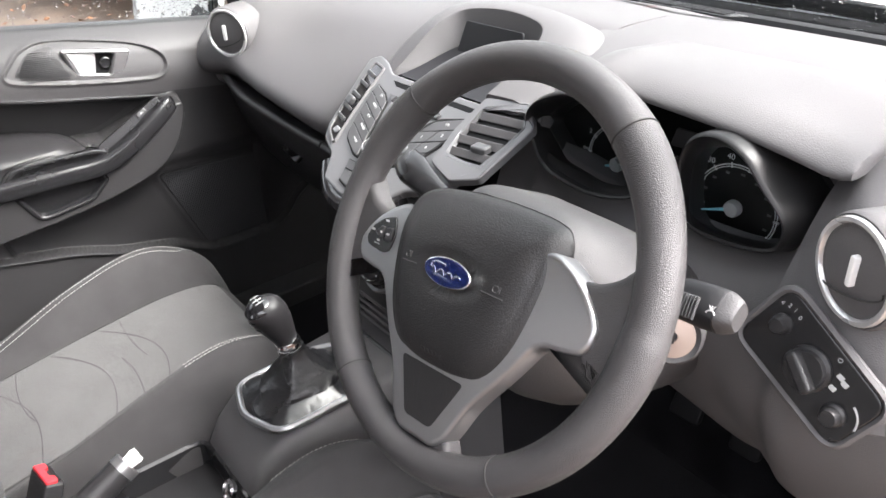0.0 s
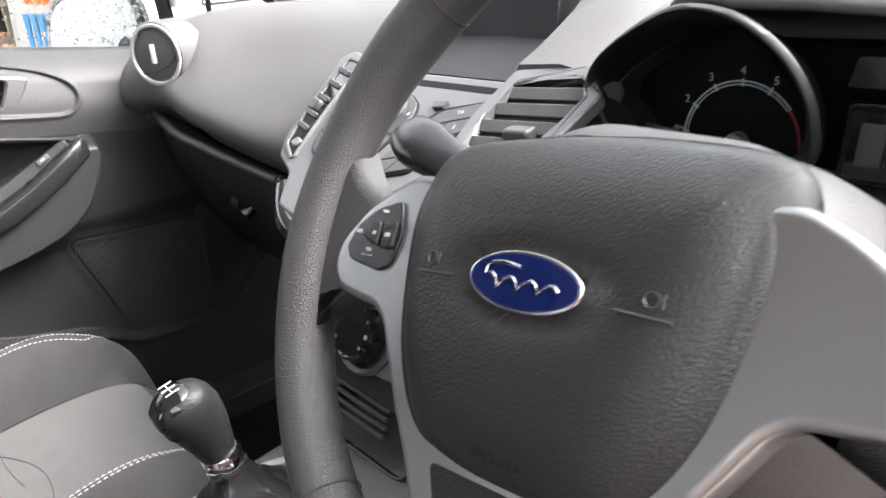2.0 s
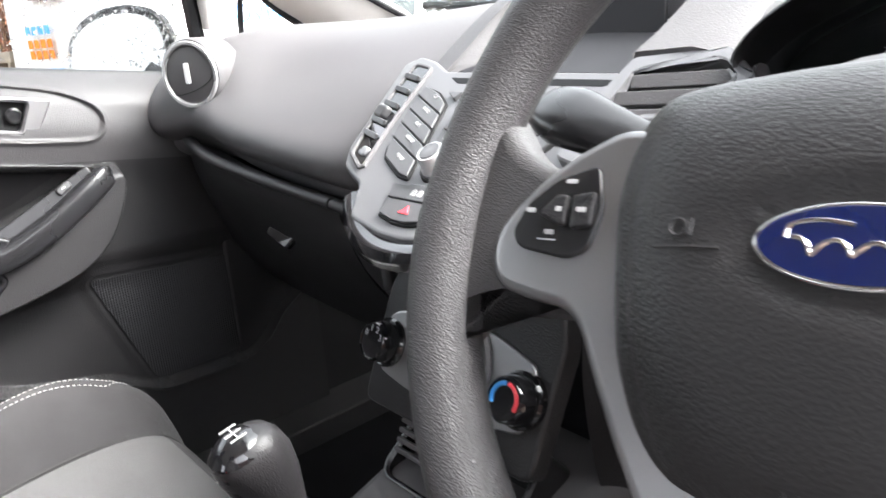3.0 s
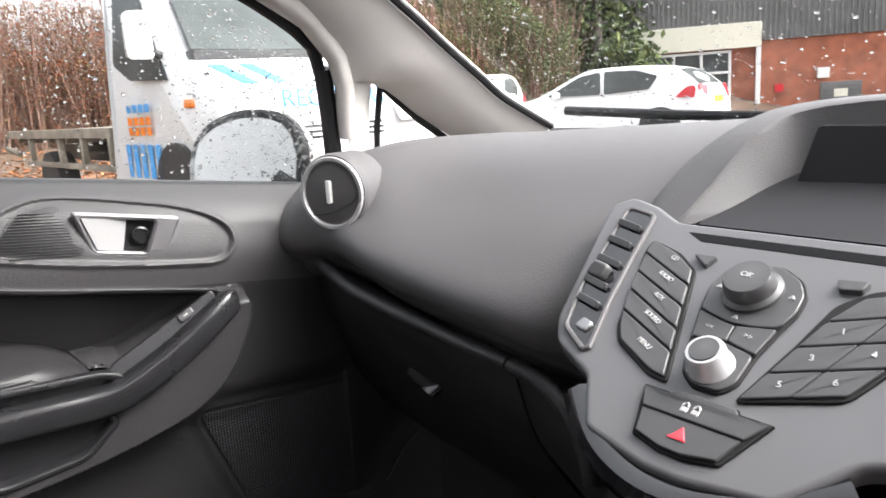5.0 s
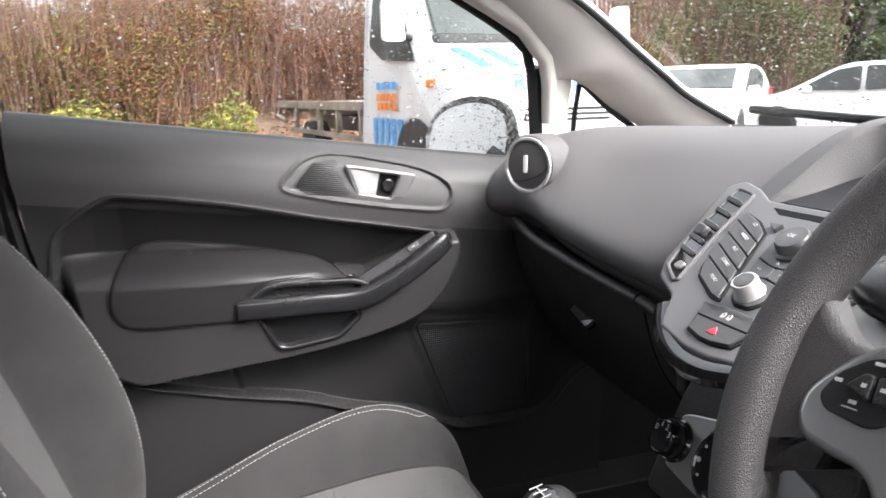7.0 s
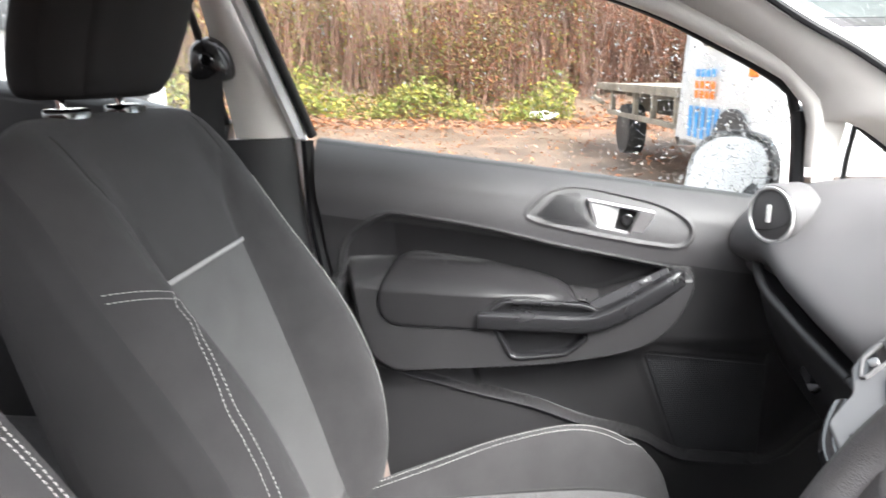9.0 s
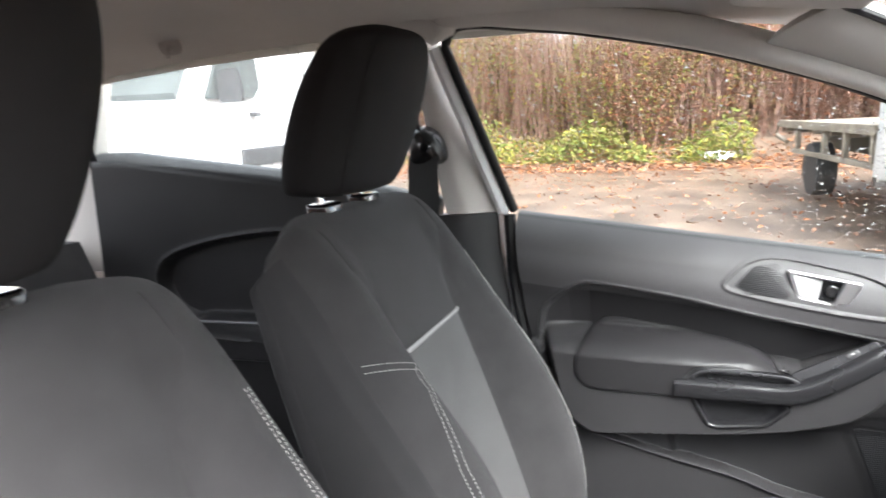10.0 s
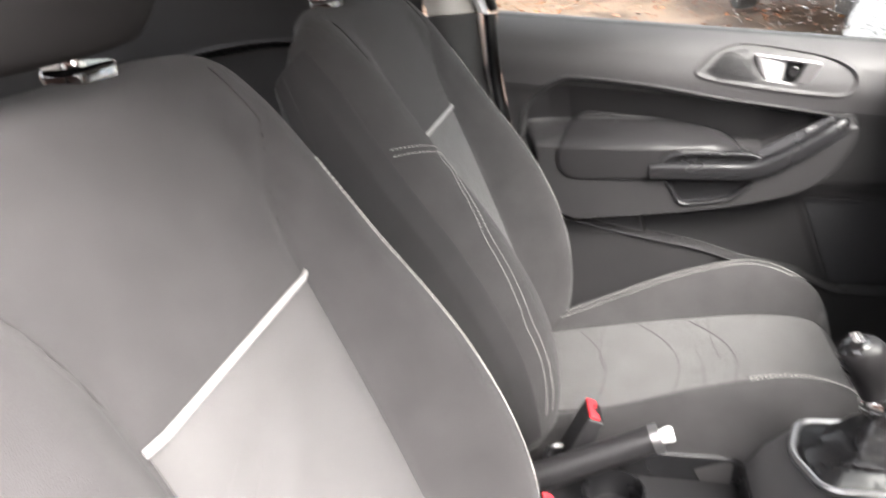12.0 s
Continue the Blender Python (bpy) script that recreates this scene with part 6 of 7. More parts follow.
belt = thing("seat_belt", "black seat belt on its pillar anchor", "seat belt")
am = axes((-.628, -.690, 1.165), (0, 1, 0), (.1, 0, 1))
mesh("anchor_cover", *dome(spline([(-.036, -.014), (-.030, .026), (-.004, .040), (.022, .024), (.034, -.008), (.026, -.030), (-.02, -.032)], 5, True), .026, am, .014, .005), GLOSSY, belt)
mesh("anchor_bolt", *lathe([(.012, .026), (.012, .033), (.009, .036), (0, .036)], am @ Matrix.Translation((.004, .006, 0)), 20), PIANO, belt)
wb = [np.stack([np.full(12, x0), np.linspace(-.692 + dy, -.716 + dy * 1.2, 12), np.linspace(1.15, .60, 12)], 1) for x0, dy in ((-.614, -.034), (-.600, .030))]
mesh("webbing", *sheet(np.stack(wb, 0), (-.0016, 0, 0)), BELT, belt)

# ---- rear door, rear bench ----
rdoor = thing("rear_door", "closed rear passenger door with black trim and window", "car door")
ry, rz = np.meshgrid(np.linspace(-1.52, -.685, 240), np.linspace(0, 1, 200), indexing="ij")
rt = 1.085 + .075 * np.clip((-.72 - ry) / .6, 0, 1.2) - .02 * np.clip((ry + .9) / .2, 0, 1)
rzz = .35 + (rt - .35) * rz
RI = spline([(-.78, .90), (-.80, .95), (-.88, .985), (-1.02, .995), (-1.20, .975), (-1.34, .93), (-1.36, .86), (-1.30, .80), (-1.1, .78), (-.9, .79), (-.80, .83)], 5, True)
rx = -.66 - .03 * np.clip((rzz - (rt - .03)) / .03, 0, 1) ** 2
dd = sdf(RI, ry, rzz)
rx = rx - .035 * inside_step(dd, .008) + .003 * np.exp(-((dd - .006) / .004) ** 2)
RA = round_poly([(-.84, .80), (-1.28, .80), (-1.30, .72), (-.82, .72)], .03)
rx = rx + .06 * inside_step(sdf(RA, ry, rzz), .012)
mesh("door_card", *sheet(np.stack([rx, ry, rzz], -1), (-.03, 0, 0)), PLASTIC_LOW, rdoor, "black moulded door card", 50)
mesh("arm_edge", *tube([(-.622, -.84, .806), (-.618, -1.0, .808), (-.620, -1.28, .806)], .004, 8), GREY, rdoor)
rtop = spline([(-.745, 1.374), (-.84, 1.392), (-1.0, 1.40), (-1.2, 1.394), (-1.36, 1.37), (-1.47, 1.33)], 5)
rp = [(-.680, 1.05), (-.725, 1.374)] + list(map(tuple, rtop[1:])) + [(-1.50, 1.15), (-1.1, 1.10)]
v1, v2 = on_side(rp, .004), on_side(rp, .008)
nn = len(rp)
pane = mesh("pane", np.concatenate([v1, v2]), [tuple(range(nn)), tuple(range(2 * nn - 1, nn - 1, -1))] + [(i, (i + 1) % nn, nn + (i + 1) % nn, nn + i) for i in range(nn)], MISTED, rdoor, "misted wet rear side window", 0)
pane.visible_shadow = False
mesh("window_seal", *tube(on_side([(-.692, 1.045), (-.715, 1.22), (-.735, 1.36)] + list(map(tuple, rtop[1:])) + [(-1.50, 1.16)], -.002), .007, 8, up=(1, 0, 0)), RUBBER, rdoor)
rrail = on_side([(a, b + .022) for a, b in [tuple(q) for q in TOPLINE[:4][::-1]] + [(-.70, 1.385)] + list(map(tuple, rtop[1:]))], -.010)
mesh("cant_rail", *tube(rrail, .026, 12, up=(1, 0, 0), flat=1.1), LINER, shell)
cp = tagged(new("pillar_trim"), "pale grey rear quarter pillar trim", "pillar trim", kind="structure")
mesh("cover", *band([(-.66, -1.46, 1.37), (-.68, -1.52, 1.15), (-.68, -1.52, .9)], [(-.60, -1.75, 1.36), (-.62, -1.78, 1.15), (-.62, -1.78, .9)], (-.04, 0, 0), (.01, 0, 0)), PILLAR, cp)
hook = thing("grab_hook", "pale grey coat hook on the headliner's edge", "hook")
mesh("base", *plate(spline([(-.022, -.010), (-.024, .012), (0, .018), (.024, .008), (.018, -.014)], 5, True), .006, axes((-.50, -1.145, 1.372), (0, -1, .08), (.35, 0, .93)) @ pose(0, 0, 0, 0, 0, 0), .003), LINER, hook)
mesh("prong", *tube([(-.495, -1.14, 1.372), (-.484, -1.14, 1.362), (-.486, -1.14, 1.352)], .006, 10), LINER, hook)

bench = thing("rear_bench", "dark grey cloth rear bench with backrest", "car seat")
by, bx = np.meshgrid(np.linspace(0, 1, 20), np.linspace(-.62, .62, 41), indexing="ij")
mesh("backrest", *sheet(np.stack([bx, -1.32 - .22 * by, .50 + .50 * by + .02 * np.cos(bx * 5)], -1), (0, -.10, 0)), FABRIC, bench)
mesh("cushion", *box((-.62, -1.36, .34), (.62, -.86, .52), None, .03), FABRIC, bench)
for x in (-.34, .34):
    rh = thing("rear_headrest", "low dark cloth rear head restraint", "headrest", "rear head restraints")
    mesh("pad", *dome(round_poly([(-.12, -.05), (.12, -.05), (.11, .05), (-.11, .05)], .03), .09, axes((x, -1.56, 1.03), (1, 0, 0), (0, 1, 0)), .025, .005), FABRIC, rh)

# rear of the car: parcel shelf level, tailgate and right rear side close the cabin behind
tg = tagged(new("wall_rear"), "grey trimmed tailgate closing the cabin", "tailgate", kind="structure")
mesh("lower_panel", *box((-.66, -1.86, .30), (.66, -1.80, 1.02)), PLASTIC_LOW, tg)
wr = tagged(new("wall_right"), "grey trimmed right rear body side", "car body", kind="structure")
mesh("lower_panel", *box((.66, -1.82, .30), (.72, -.75, 1.04)), PLASTIC_LOW, wr)
mesh("cant_rail", *tube([(.60, -1.8, 1.36), (.60, -1.2, 1.392), (.59, -.7, 1.39), (.575, -.3, 1.355), (.585, .0, 1.25), (.62, .25, 1.15), (.665, .55, 1.0)], .032, 12, up=(1, 0, 0)), LINER, wr)
mesh("b_pillar", *box((.64, -.80, .30), (.71, -.70, 1.36)), PILLAR, wr)

# ---- windscreen, wiper, bonnet edge ----
WS_BOT = spline([(-.680, .71, .968), (-.40, .765, .962), (0, .79, .958), (.40, .765, .962), (.680, .71, .968)], 8)
WS_TOP = spline([(-.465, -.05, 1.36), (-.28, -.01, 1.385), (0, .01, 1.392), (.28, -.01, 1.385), (.465, -.05, 1.36)], 8)
gl = np.stack([WS_BOT * (1 - t) + WS_TOP * t + arr(0, .02, .015) * math.sin(math.pi * t) for t in np.linspace(0, 1, 16)], 0)
ws = tagged(mesh("window_1", *sheet(gl, (0, .004, .004)), GLASS, None), "wet curved windscreen of the car", "windscreen", kind="structure")
ws.visible_shadow = False
tr = tagged(new("trim"), "black ceramic border round the windscreen", "trim", kind="structure")
mesh("border_left", *tube(spline(scr_edge + low_b[1:4], 6) + arr(.004, .006, .004), .006, 8, up=(1, 0, 0)), RUBBER, tr)
mesh("border_foot", *tube(WS_BOT + arr(0, -.012, -.002), .014, 8, flat=.7), RUBBER, tr)
mesh("border_top", *tube(WS_TOP + arr(0, 0, -.005), .022, 8, flat=.5), LINER, tr)
wiper = thing("wiper", "black windscreen wiper lying at the glass's foot", "wiper")
wp = spline([(-.69, .745, 1.002), (-.40, .790, .985), (-.10, .830, .978), (.18, .845, .972)], 8)
mesh("blade", *tube(wp, .006, 8, flat=1.3), RUBBER, wiper)
mesh("arm", *tube(spline([(-.25, .822, .995), (.02, .848, .992), (.28, .862, .975)], 6), .009, 8, flat=.7), RUBBER, wiper)
wiper2 = thing("wiper", "black windscreen wiper below the driver's view", "wiper")
mesh("blade", *tube(spline([(.05, .83, .985), (.30, .815, .984), (.52, .765, .986), (.66, .715, .992)], 8), .008, 8, flat=1.6), RUBBER, wiper2)
scut = thing("scuttle", "black scuttle panel under the windscreen", "scuttle")
sx = np.linspace(-.72, .72, 25)
mesh("panel", *sheet(np.stack([np.stack([sx, .80 + .02 * np.cos(sx * 2) + dy, np.full(25, .945 + dz)], 1) for dy, dz in ((0, 0), (.10, -.006), (.13, .0))], 0), (0, 0, -.02)), RUBBER, scut)
bonnet = thing("bonnet", "white painted car bonnet beaded with rain", "bonnet")
bx, by = np.meshgrid(np.linspace(-.74, .74, 31), np.linspace(0, 1, 16), indexing="ij")
mesh("panel", *sheet(np.stack([bx * (1 - .1 * by), .90 + .70 * by - .10 * bx * bx, .955 - .12 * by ** 1.6 - .12 * (bx / .74) ** 4], -1), (0, 0, -.02)), BODY_WHITE, bonnet)

# door mirror
mir = thing("door_mirror", "white door mirror with a black surround", "mirror")
MO = spline([(-.098, -.075), (-.118, -.02), (-.105, .035), (-.06, .066), (.01, .078), (.075, .066), (.105, .03), (.108, -.02), (.095, -.08)], 6, True)
MMa = axes((-.875, .236, .955), (.90, .44, 0), (0, .14, 1))
MMb = MMa
mesh("housing", *dome(MO, .055, MMa @ pose(0, 0, 0, 0, 180, 0) @ Matrix.Diagonal((-1, 1, 1, 1)), .03, .02), BODY_WHITE, mir)
mesh("surround", *rim_plate(inset(MO, -.004), inset(MO, .014), .016, MMb @ Matrix.Translation((0, 0, -.004)), .004, -.01), RUBBER, mir)
mesh("reflector", *plate(inset(MO, .012), .003, MMb @ Matrix.Translation((0, 0, .0)) , .001), material("mirror_glass", (.86, .87, .88), .03, metal=1.0, vary=.01), mir, "mirror glass")
mesh("foot", *tube([(-.82, .262, .925), (-.775, .285, .905), (-.735, .29, .90)], [.03, .028, .03], 12, flat=.8), GLOSSY, mir)

# rear-view mirror and sun visor
rv = thing("interior_mirror", "black rear-view mirror on a short stem", "mirror")
RO = spline([(-.115, -.022), (-.118, .018), (-.09, .032), (0, .036), (.09, .032), (.118, .018), (.115, -.022), (0, -.034)], 5, True)
RM = axes((.085, .01, 1.285), (.97, .24, 0), (0, 0, 1))
mesh("shell", *dome(RO, .022, RM @ pose(0, 0, 0, 0, 180, 0), .016, .008), GLOSSY, rv)
mesh("reflector", *plate(inset(RO, .003), .004, RM, .0015), material("mirror_silver", (.8, .81, .82), .03, metal=1.0, vary=.01), rv, "mirror glass")
mesh("stem", *tube([(.085, .02, 1.29), (.06, .06, 1.33), (.04, .08, 1.37)], .009, 10), GLOSSY, rv)
visor = thing("sun_visor", "pale grey sun visor folded up to the headliner", "sun visor")
mesh("flap", *dome(round_poly([(-.19, -.09), (.19, -.09), (.19, .06), (.12, .09), (-.19, .09)], .03), .012, axes((-.30, -.085, 1.365), (1, 0, .03), (0, -1, .12)), .01, .003), LINER, visor)
lamp = thing("roof_lamp", "small clear roof lamp in a grey housing", "lamp")
mesh("housing", *dome(round_poly([(-.07, -.05), (.07, -.05), (.06, .05), (-.06, .05)], .02), .018, axes((0, -.16, 1.412), (1, 0, 0), (0, -1, .05)), .01, .002), LINER, lamp)
mesh("lens", *plate(round_poly([(-.04, -.02), (.04, -.02), (.04, .02), (-.04, .02)], .008), .006, axes((0, -.16, 1.392), (1, 0, 0), (0, -1, .05)), .002), WHITE_PLASTIC, lamp)


# ---- rain on the glass ----
def drops(name, places, normal, sizes, label):
    n = Vector(normal).normalized()
    e1 = n.cross(Vector((.2, .3, .93))).normalized()
    e2 = n.cross(e1)
    ring = [(math.cos(a), math.sin(a)) for a in np.linspace(0, 2 * math.pi, 8, endpoint=False)]
    unit = [(c * k, s * k, h) for k, h in ((1, 0), (.9, .32), (.55, .58)) for c, s in ring] + [(0, 0, .66)]
    uf = [(i * 8 + j, i * 8 + (j + 1) % 8, (i + 1) * 8 + (j + 1) % 8, (i + 1) * 8 + j) for i in range(2) for j in range(8)] + [(16 + j, 16 + (j + 1) % 8, 24) for j in range(8)] + [tuple(range(7, -1, -1))]
    base = np.array([[*e1], [*e2], [*n]])
    un = np.array(unit) @ base
    vs, fs = [], []
    for k, (p, r) in enumerate(zip(places, sizes)):
        vs.append(un * r + p)
        fs.extend([tuple(i + 25 * k for i in q) for q in uf])
    me = bpy.data.meshes.new(name)
    me.from_pydata(np.concatenate(vs).tolist(), [], fs)
    me.polygons.foreach_set("use_smooth", [True] * len(me.polygons))
    me.materials.append(DROP)
    ob = tagged(new(name, me), label, "rain drops", kind="stuff")
    ob.visible_shadow = False


rng = np.random.default_rng(4)
yy = np.r_[rng.uniform(-.52, .27, 1300), .27 - rng.exponential(.12, 5200)]
zz = rng.uniform(.92, 1.35, len(yy))
lim = np.interp(yy, TOPLINE[:, 0], TOPLINE[:, 1]) - .02
ok = (zz < lim) & (zz > 1.030 - .1265 * (yy + .54) + .005) & (yy > -.52)
yy, zz = yy[ok], zz[ok]
drops("rain_drops", np.stack([-np.array([side_x(z) for z in zz]) - .0162, yy, zz], 1), (-1, 0, .25), rng.lognormal(-7.05, .5, len(yy)).clip(.0004, .0026), "clear rain drops on the side window")
yy = rng.uniform(-1.45, -.76, 900)
zz = rng.uniform(1.06, 1.38, 900)
drops("rain_drops", np.stack([-np.array([side_x(z) for z in zz]) - .0083, yy, zz], 1), (-1, 0, .25), rng.lognormal(-7.0, .4, 900).clip(.0004, .002), "clear rain drops on the rear window")
a, b = rng.uniform(.02, .98, 6500), rng.uniform(.0, 1.0, 6500) ** 1.2
ga, gb = b * 15, a * (gl.shape[1] - 1)
i0, j0 = np.minimum(ga.astype(int), 14), np.minimum(gb.astype(int), gl.shape[1] - 2)
fa, fb = (ga - i0)[:, None], (gb - j0)[:, None]
pp = gl[i0, j0] * (1 - fa) * (1 - fb) + gl[i0 + 1, j0] * fa * (1 - fb) + gl[i0, j0 + 1] * (1 - fa) * fb + gl[i0 + 1, j0 + 1] * fa * fb
drops("rain_drops", pp + arr(0, .0042, .0043), (0, .5, .87), rng.lognormal(-7.0, .5, len(pp)).clip(.0004, .0028), "clear rain drops on the windscreen")


# ---- outdoors ----
def stuff_material(name, stops, rough=.85):
    """Leaves and litter: each piece takes its own colour from a ramp."""
    mt = bpy.data.materials.new(name)
    mt.use_nodes = True
    n, l = mt.node_tree.nodes, mt.node_tree.links
    g, r = n.new("ShaderNodeNewGeometry"), n.new("ShaderNodeValToRGB")
    for k, (p, c) in enumerate(stops):
        e = r.color_ramp.elements[k] if k < 2 else r.color_ramp.elements.new(p)
        e.position, e.color = p, (*c, 1)
    l.new(g.outputs["Random Per Island"], r.inputs[0])
    l.new(r.outputs[0], n["Principled BSDF"].inputs["Base Color"])
    n["Principled BSDF"].inputs["Roughness"].default_value = rough
    n["Principled BSDF"].inputs["Specular IOR Level"].default_value = .12
    return mt


def ground_z(x, y):
    foot = -14.3 + .10 * np.abs(y - 1)
    up = np.clip((foot - x) / 4.5, 0, 1)
    return 1.1 * up * up * (3 - 2 * up)


GRAVEL = material("wet_gravel_mud", (.120, .084, .062), .45, bump=1.0, scale=22, vary=.6, blotch=1.6)
xs = np.r_[-1500, -300, -80, -40, np.linspace(-26, 6, 97), 40, 300, 1500]
ys_ = np.r_[-1500, -300, -80, np.linspace(-30, 40, 141), 80, 300, 1500]
gx, gy = np.meshgrid(xs, ys_, indexing="ij")
rough_ = .025 * np.sin(gx * 1.7 + np.sin(gy)) * np.sin(gy * 1.3 + gx * .4) * (np.abs(gx + 10) < 14)
tagged(mesh("ground", *sheet(np.stack([gx, gy, ground_z(gx, gy) + rough_], -1), (0, 0, -.2)), GRAVEL), "wet muddy gravel yard rising to a leafy bank", "ground", kind="structure")

# unseen wall, added to block low sky light from the open driver's side
BLOCK_WALL = material("dark_block_wall", (.10, .055, .042), .8, bump=.6, scale=9, vary=.3, blotch=3)
tagged(mesh("wall_light_block", *box((4.2, -14, -.3), (4.45, 14, 1.95), None, .02), BLOCK_WALL), "unseen plain dark wall added to cut light from the driver's side", "wall", kind="structure")

TYRE = material("tyre_rubber", (.02, .02, .021), .8, bump=.4, scale=60)
WHEEL = material("steel_wheel", (.45, .45, .45), .4, metal=.6, vary=.2)
DARK_GLASS = material("dark_vehicle_glass", (.07, .078, .078), .12, vary=.25, blotch=2, spec=.06)
TRIM_BLACK = material("black_vehicle_trim", (.03, .03, .032), .6)
STEEL = material("rusty_dirty_steel", (.22, .19, .15), .7, bump=.5, scale=30, vary=.4, blotch=5)
DIRTY_WHITE = material("dirty_white_paint", (.68, .69, .70), .35, coat=.3, vary=.10, blotch=2.5)
BLUE_PAINT = material("blue_vinyl", (.05, .32, .72), .4, vary=.05)
ORANGE = material("orange_lens", (.85, .22, .03), .25, vary=.05)
RED_LENS = material("red_lens", (.6, .02, .03), .2, vary=.1)
PLATE_YELLOW = material("yellow_plate", (.8, .55, .03), .4, vary=.05)


def body_shell(profile, width, belt, lean, edge=.06, n=6):
    """A vehicle body: its side outline carried across its width, narrowing above the belt line."""
    o = spline(profile, n, True) if n > 1 else np.array(profile, dtype=float)
    secs = []
    for s, d in ((-1, edge), (-.985, edge * .45), (-.94, edge * .12), (-.6, 0), (0, -.012), (.6, 0), (.94, edge * .12), (.985, edge * .45), (1, edge)):
        q = inset(o, d)
        half = width / 2 - lean * np.clip(q[:, 1] - belt, 0, 9)
        secs.append(np.stack([s * half, q[:, 0], q[:, 1]], 1))
    return rings(secs)


def side_pane(pts, width, belt, lean, s, out=.004):
    o = round_poly(pts, .05, 3)
    a = np.stack([s * (width / 2 - lean * np.clip(o[:, 1] - belt, 0, 9) + out), o[:, 0], o[:, 1]], 1)
    b = a - arr(s * .03, 0, 0)
    return rings([b, a])


def road_wheel(parent, x, y, r, w, s):
    m = axes((x, y, r), (0, 1, 0), (0, 0, 1))
    if s < 0:
        m = m @ pose(0, 0, 0, 0, 180, 0)
    wh = mesh("wheel", *lathe([(r * .62, -w / 2), (r * .97, -w / 2), (r, -w * .3), (r, w * .3), (r * .97, w / 2), (r * .62, w / 2)], m, 28), TYRE, parent)
    mesh("rim", *lathe([(r * .63, w * .40), (r * .58, w * .42), (r * .5, w * .22), (r * .2, w * .2), (r * .18, w * .38), (0, w * .4)], m, 24), WHEEL, wh)
    return wh


def arch(parent, x, y, r, s):
    a = np.linspace(-.15, math.pi + .15, 20)
    o = np.array([(y + r * 1.22 * math.cos(t), r + r * 1.22 * math.sin(t)) for t in a])
    p = np.stack([np.full(len(o), x), o[:, 0], o[:, 1]], 1)
    v, f = rings([p - arr(s * .2, 0, 0), p + arr(s * .006, 0, 0)])
    mesh("wheel_arch", v, f, TRIM_BLACK, parent)


def place(ob, x, y, yaw, z=0.0):
    ob.matrix_basis = pose(x, y, z, 0, 0, yaw)


# recovery truck: cab, ladder frame and deck
truck = thing("recovery_truck", "white flatbed recovery truck with blue lettering and stripes", "truck")
W = 2.0
cab = [(0, .42), (.03, .75), (0, 1.06), (-.10, 1.18), (-.55, 1.44), (-.72, 1.52), (-1.25, 2.22), (-1.45, 2.36), (-2.05, 2.36), (-2.12, 2.2), (-2.12, .50), (-1.95, .40), (-.2, .36)]
body = mesh("cab", *body_shell(cab, W, 1.35, .10, .07, 3), DIRTY_WHITE, truck)
for s in (-1, 1):
    mesh("side_window", *side_pane([(-.78, 1.30), (-.98, 1.62), (-1.38, 2.18), (-1.85, 2.20), (-1.88, 1.50), (-1.5, 1.34)], W, 1.35, .10, s), DARK_GLASS, truck)
    for yy_ in (-.78, -4.35):
        road_wheel(truck, s * .86, yy_, .34, .22, s)
    arch(truck, s * W / 2, -.78, .36, s)
    mr = mesh("door_mirror", *dome(round_poly([(-.10, -.19), (.10, -.19), (.10, .17), (-.08, .19)], .05), .09, axes((s * 1.16, -.80, 1.66), (1, 0, 0), (0, 0, 1)), .04, .02), DIRTY_WHITE, truck)
    mesh("mirror_arm", *tube([(s * .98, -.85, 1.5), (s * 1.12, -.82, 1.55)], .03, 8), TRIM_BLACK, truck)
    mesh("headlamp", *plate(round_poly([(-.20, -.12), (.16, -.14), (.20, .06), (-.12, .16)] if s > 0 else [(-.16, -.14), (.20, -.12), (.12, .16), (-.20, .06)], .04), .02, axes((s * .72, .015, .98), (-1, 0, 0), (0, -.35, .93)), .008), WHEEL, truck, "clear headlamp")
    mesh("side_marker", *dome(round_poly([(-.07, -.035), (.07, -.035), (.07, .035), (-.07, .035)], .02), .02, axes((s * (W / 2 + .003), -.42, 1.10), (0, s, 0), (0, 0, 1)), .01, .004), ORANGE, truck, "orange side marker")
    for k in range(5):
        y0 = -1.15 - k * .16
        mesh("stripe", *plate([(0, 0), (.09, 0), (.09, .30), (0, .30)], .004, axes((s * (W / 2 + .002), y0, .48), (0, s, 0), (.0, s * .04, 1)), .001), BLUE_PAINT, truck)
    for k, (mt, z) in enumerate(((BLUE_PAINT, 1.06), (ORANGE, .95), (ORANGE, .86))):
        for j in range(4):
            mesh("lettering_bar", *plate([(0, 0), (.09, 0), (.09, .07), (0, .07)], .004, axes((s * (W / 2 + .002), -1.28 - j * .13, z), (0, s, 0), (0, 0, 1)), .001), mt, truck)
    for k in range(2):
        mesh("stripe", *plate([(0, 0), (.12, 0), (.26, .34), (.14, .34)], .004, axes((s * .55 - .25 + k * .26 * 1 , -.17, 1.232), (1, 0, 0), (0, -.86, .50)), .001), BLUE_PAINT, truck)
wsp = [(-.84, -.66, 1.515), (.84, -.66, 1.515), (.76, -1.25, 2.255), (-.76, -1.25, 2.255)]
v = np.array(wsp + [(a, b - .02, c - .05) for a, b, c in wsp]) + arr(0, .025, .02)
mesh("windscreen", v, [(0, 1, 2, 3), (7, 6, 5, 4), (0, 1, 5, 4), (1, 2, 6, 5), (2, 3, 7, 6), (3, 0, 4, 7)], DARK_GLASS, truck, "", 0)
mesh("scuttle", *box((-.86, -.70, 1.45), (.86, -.56, 1.52)), TRIM_BLACK, truck)
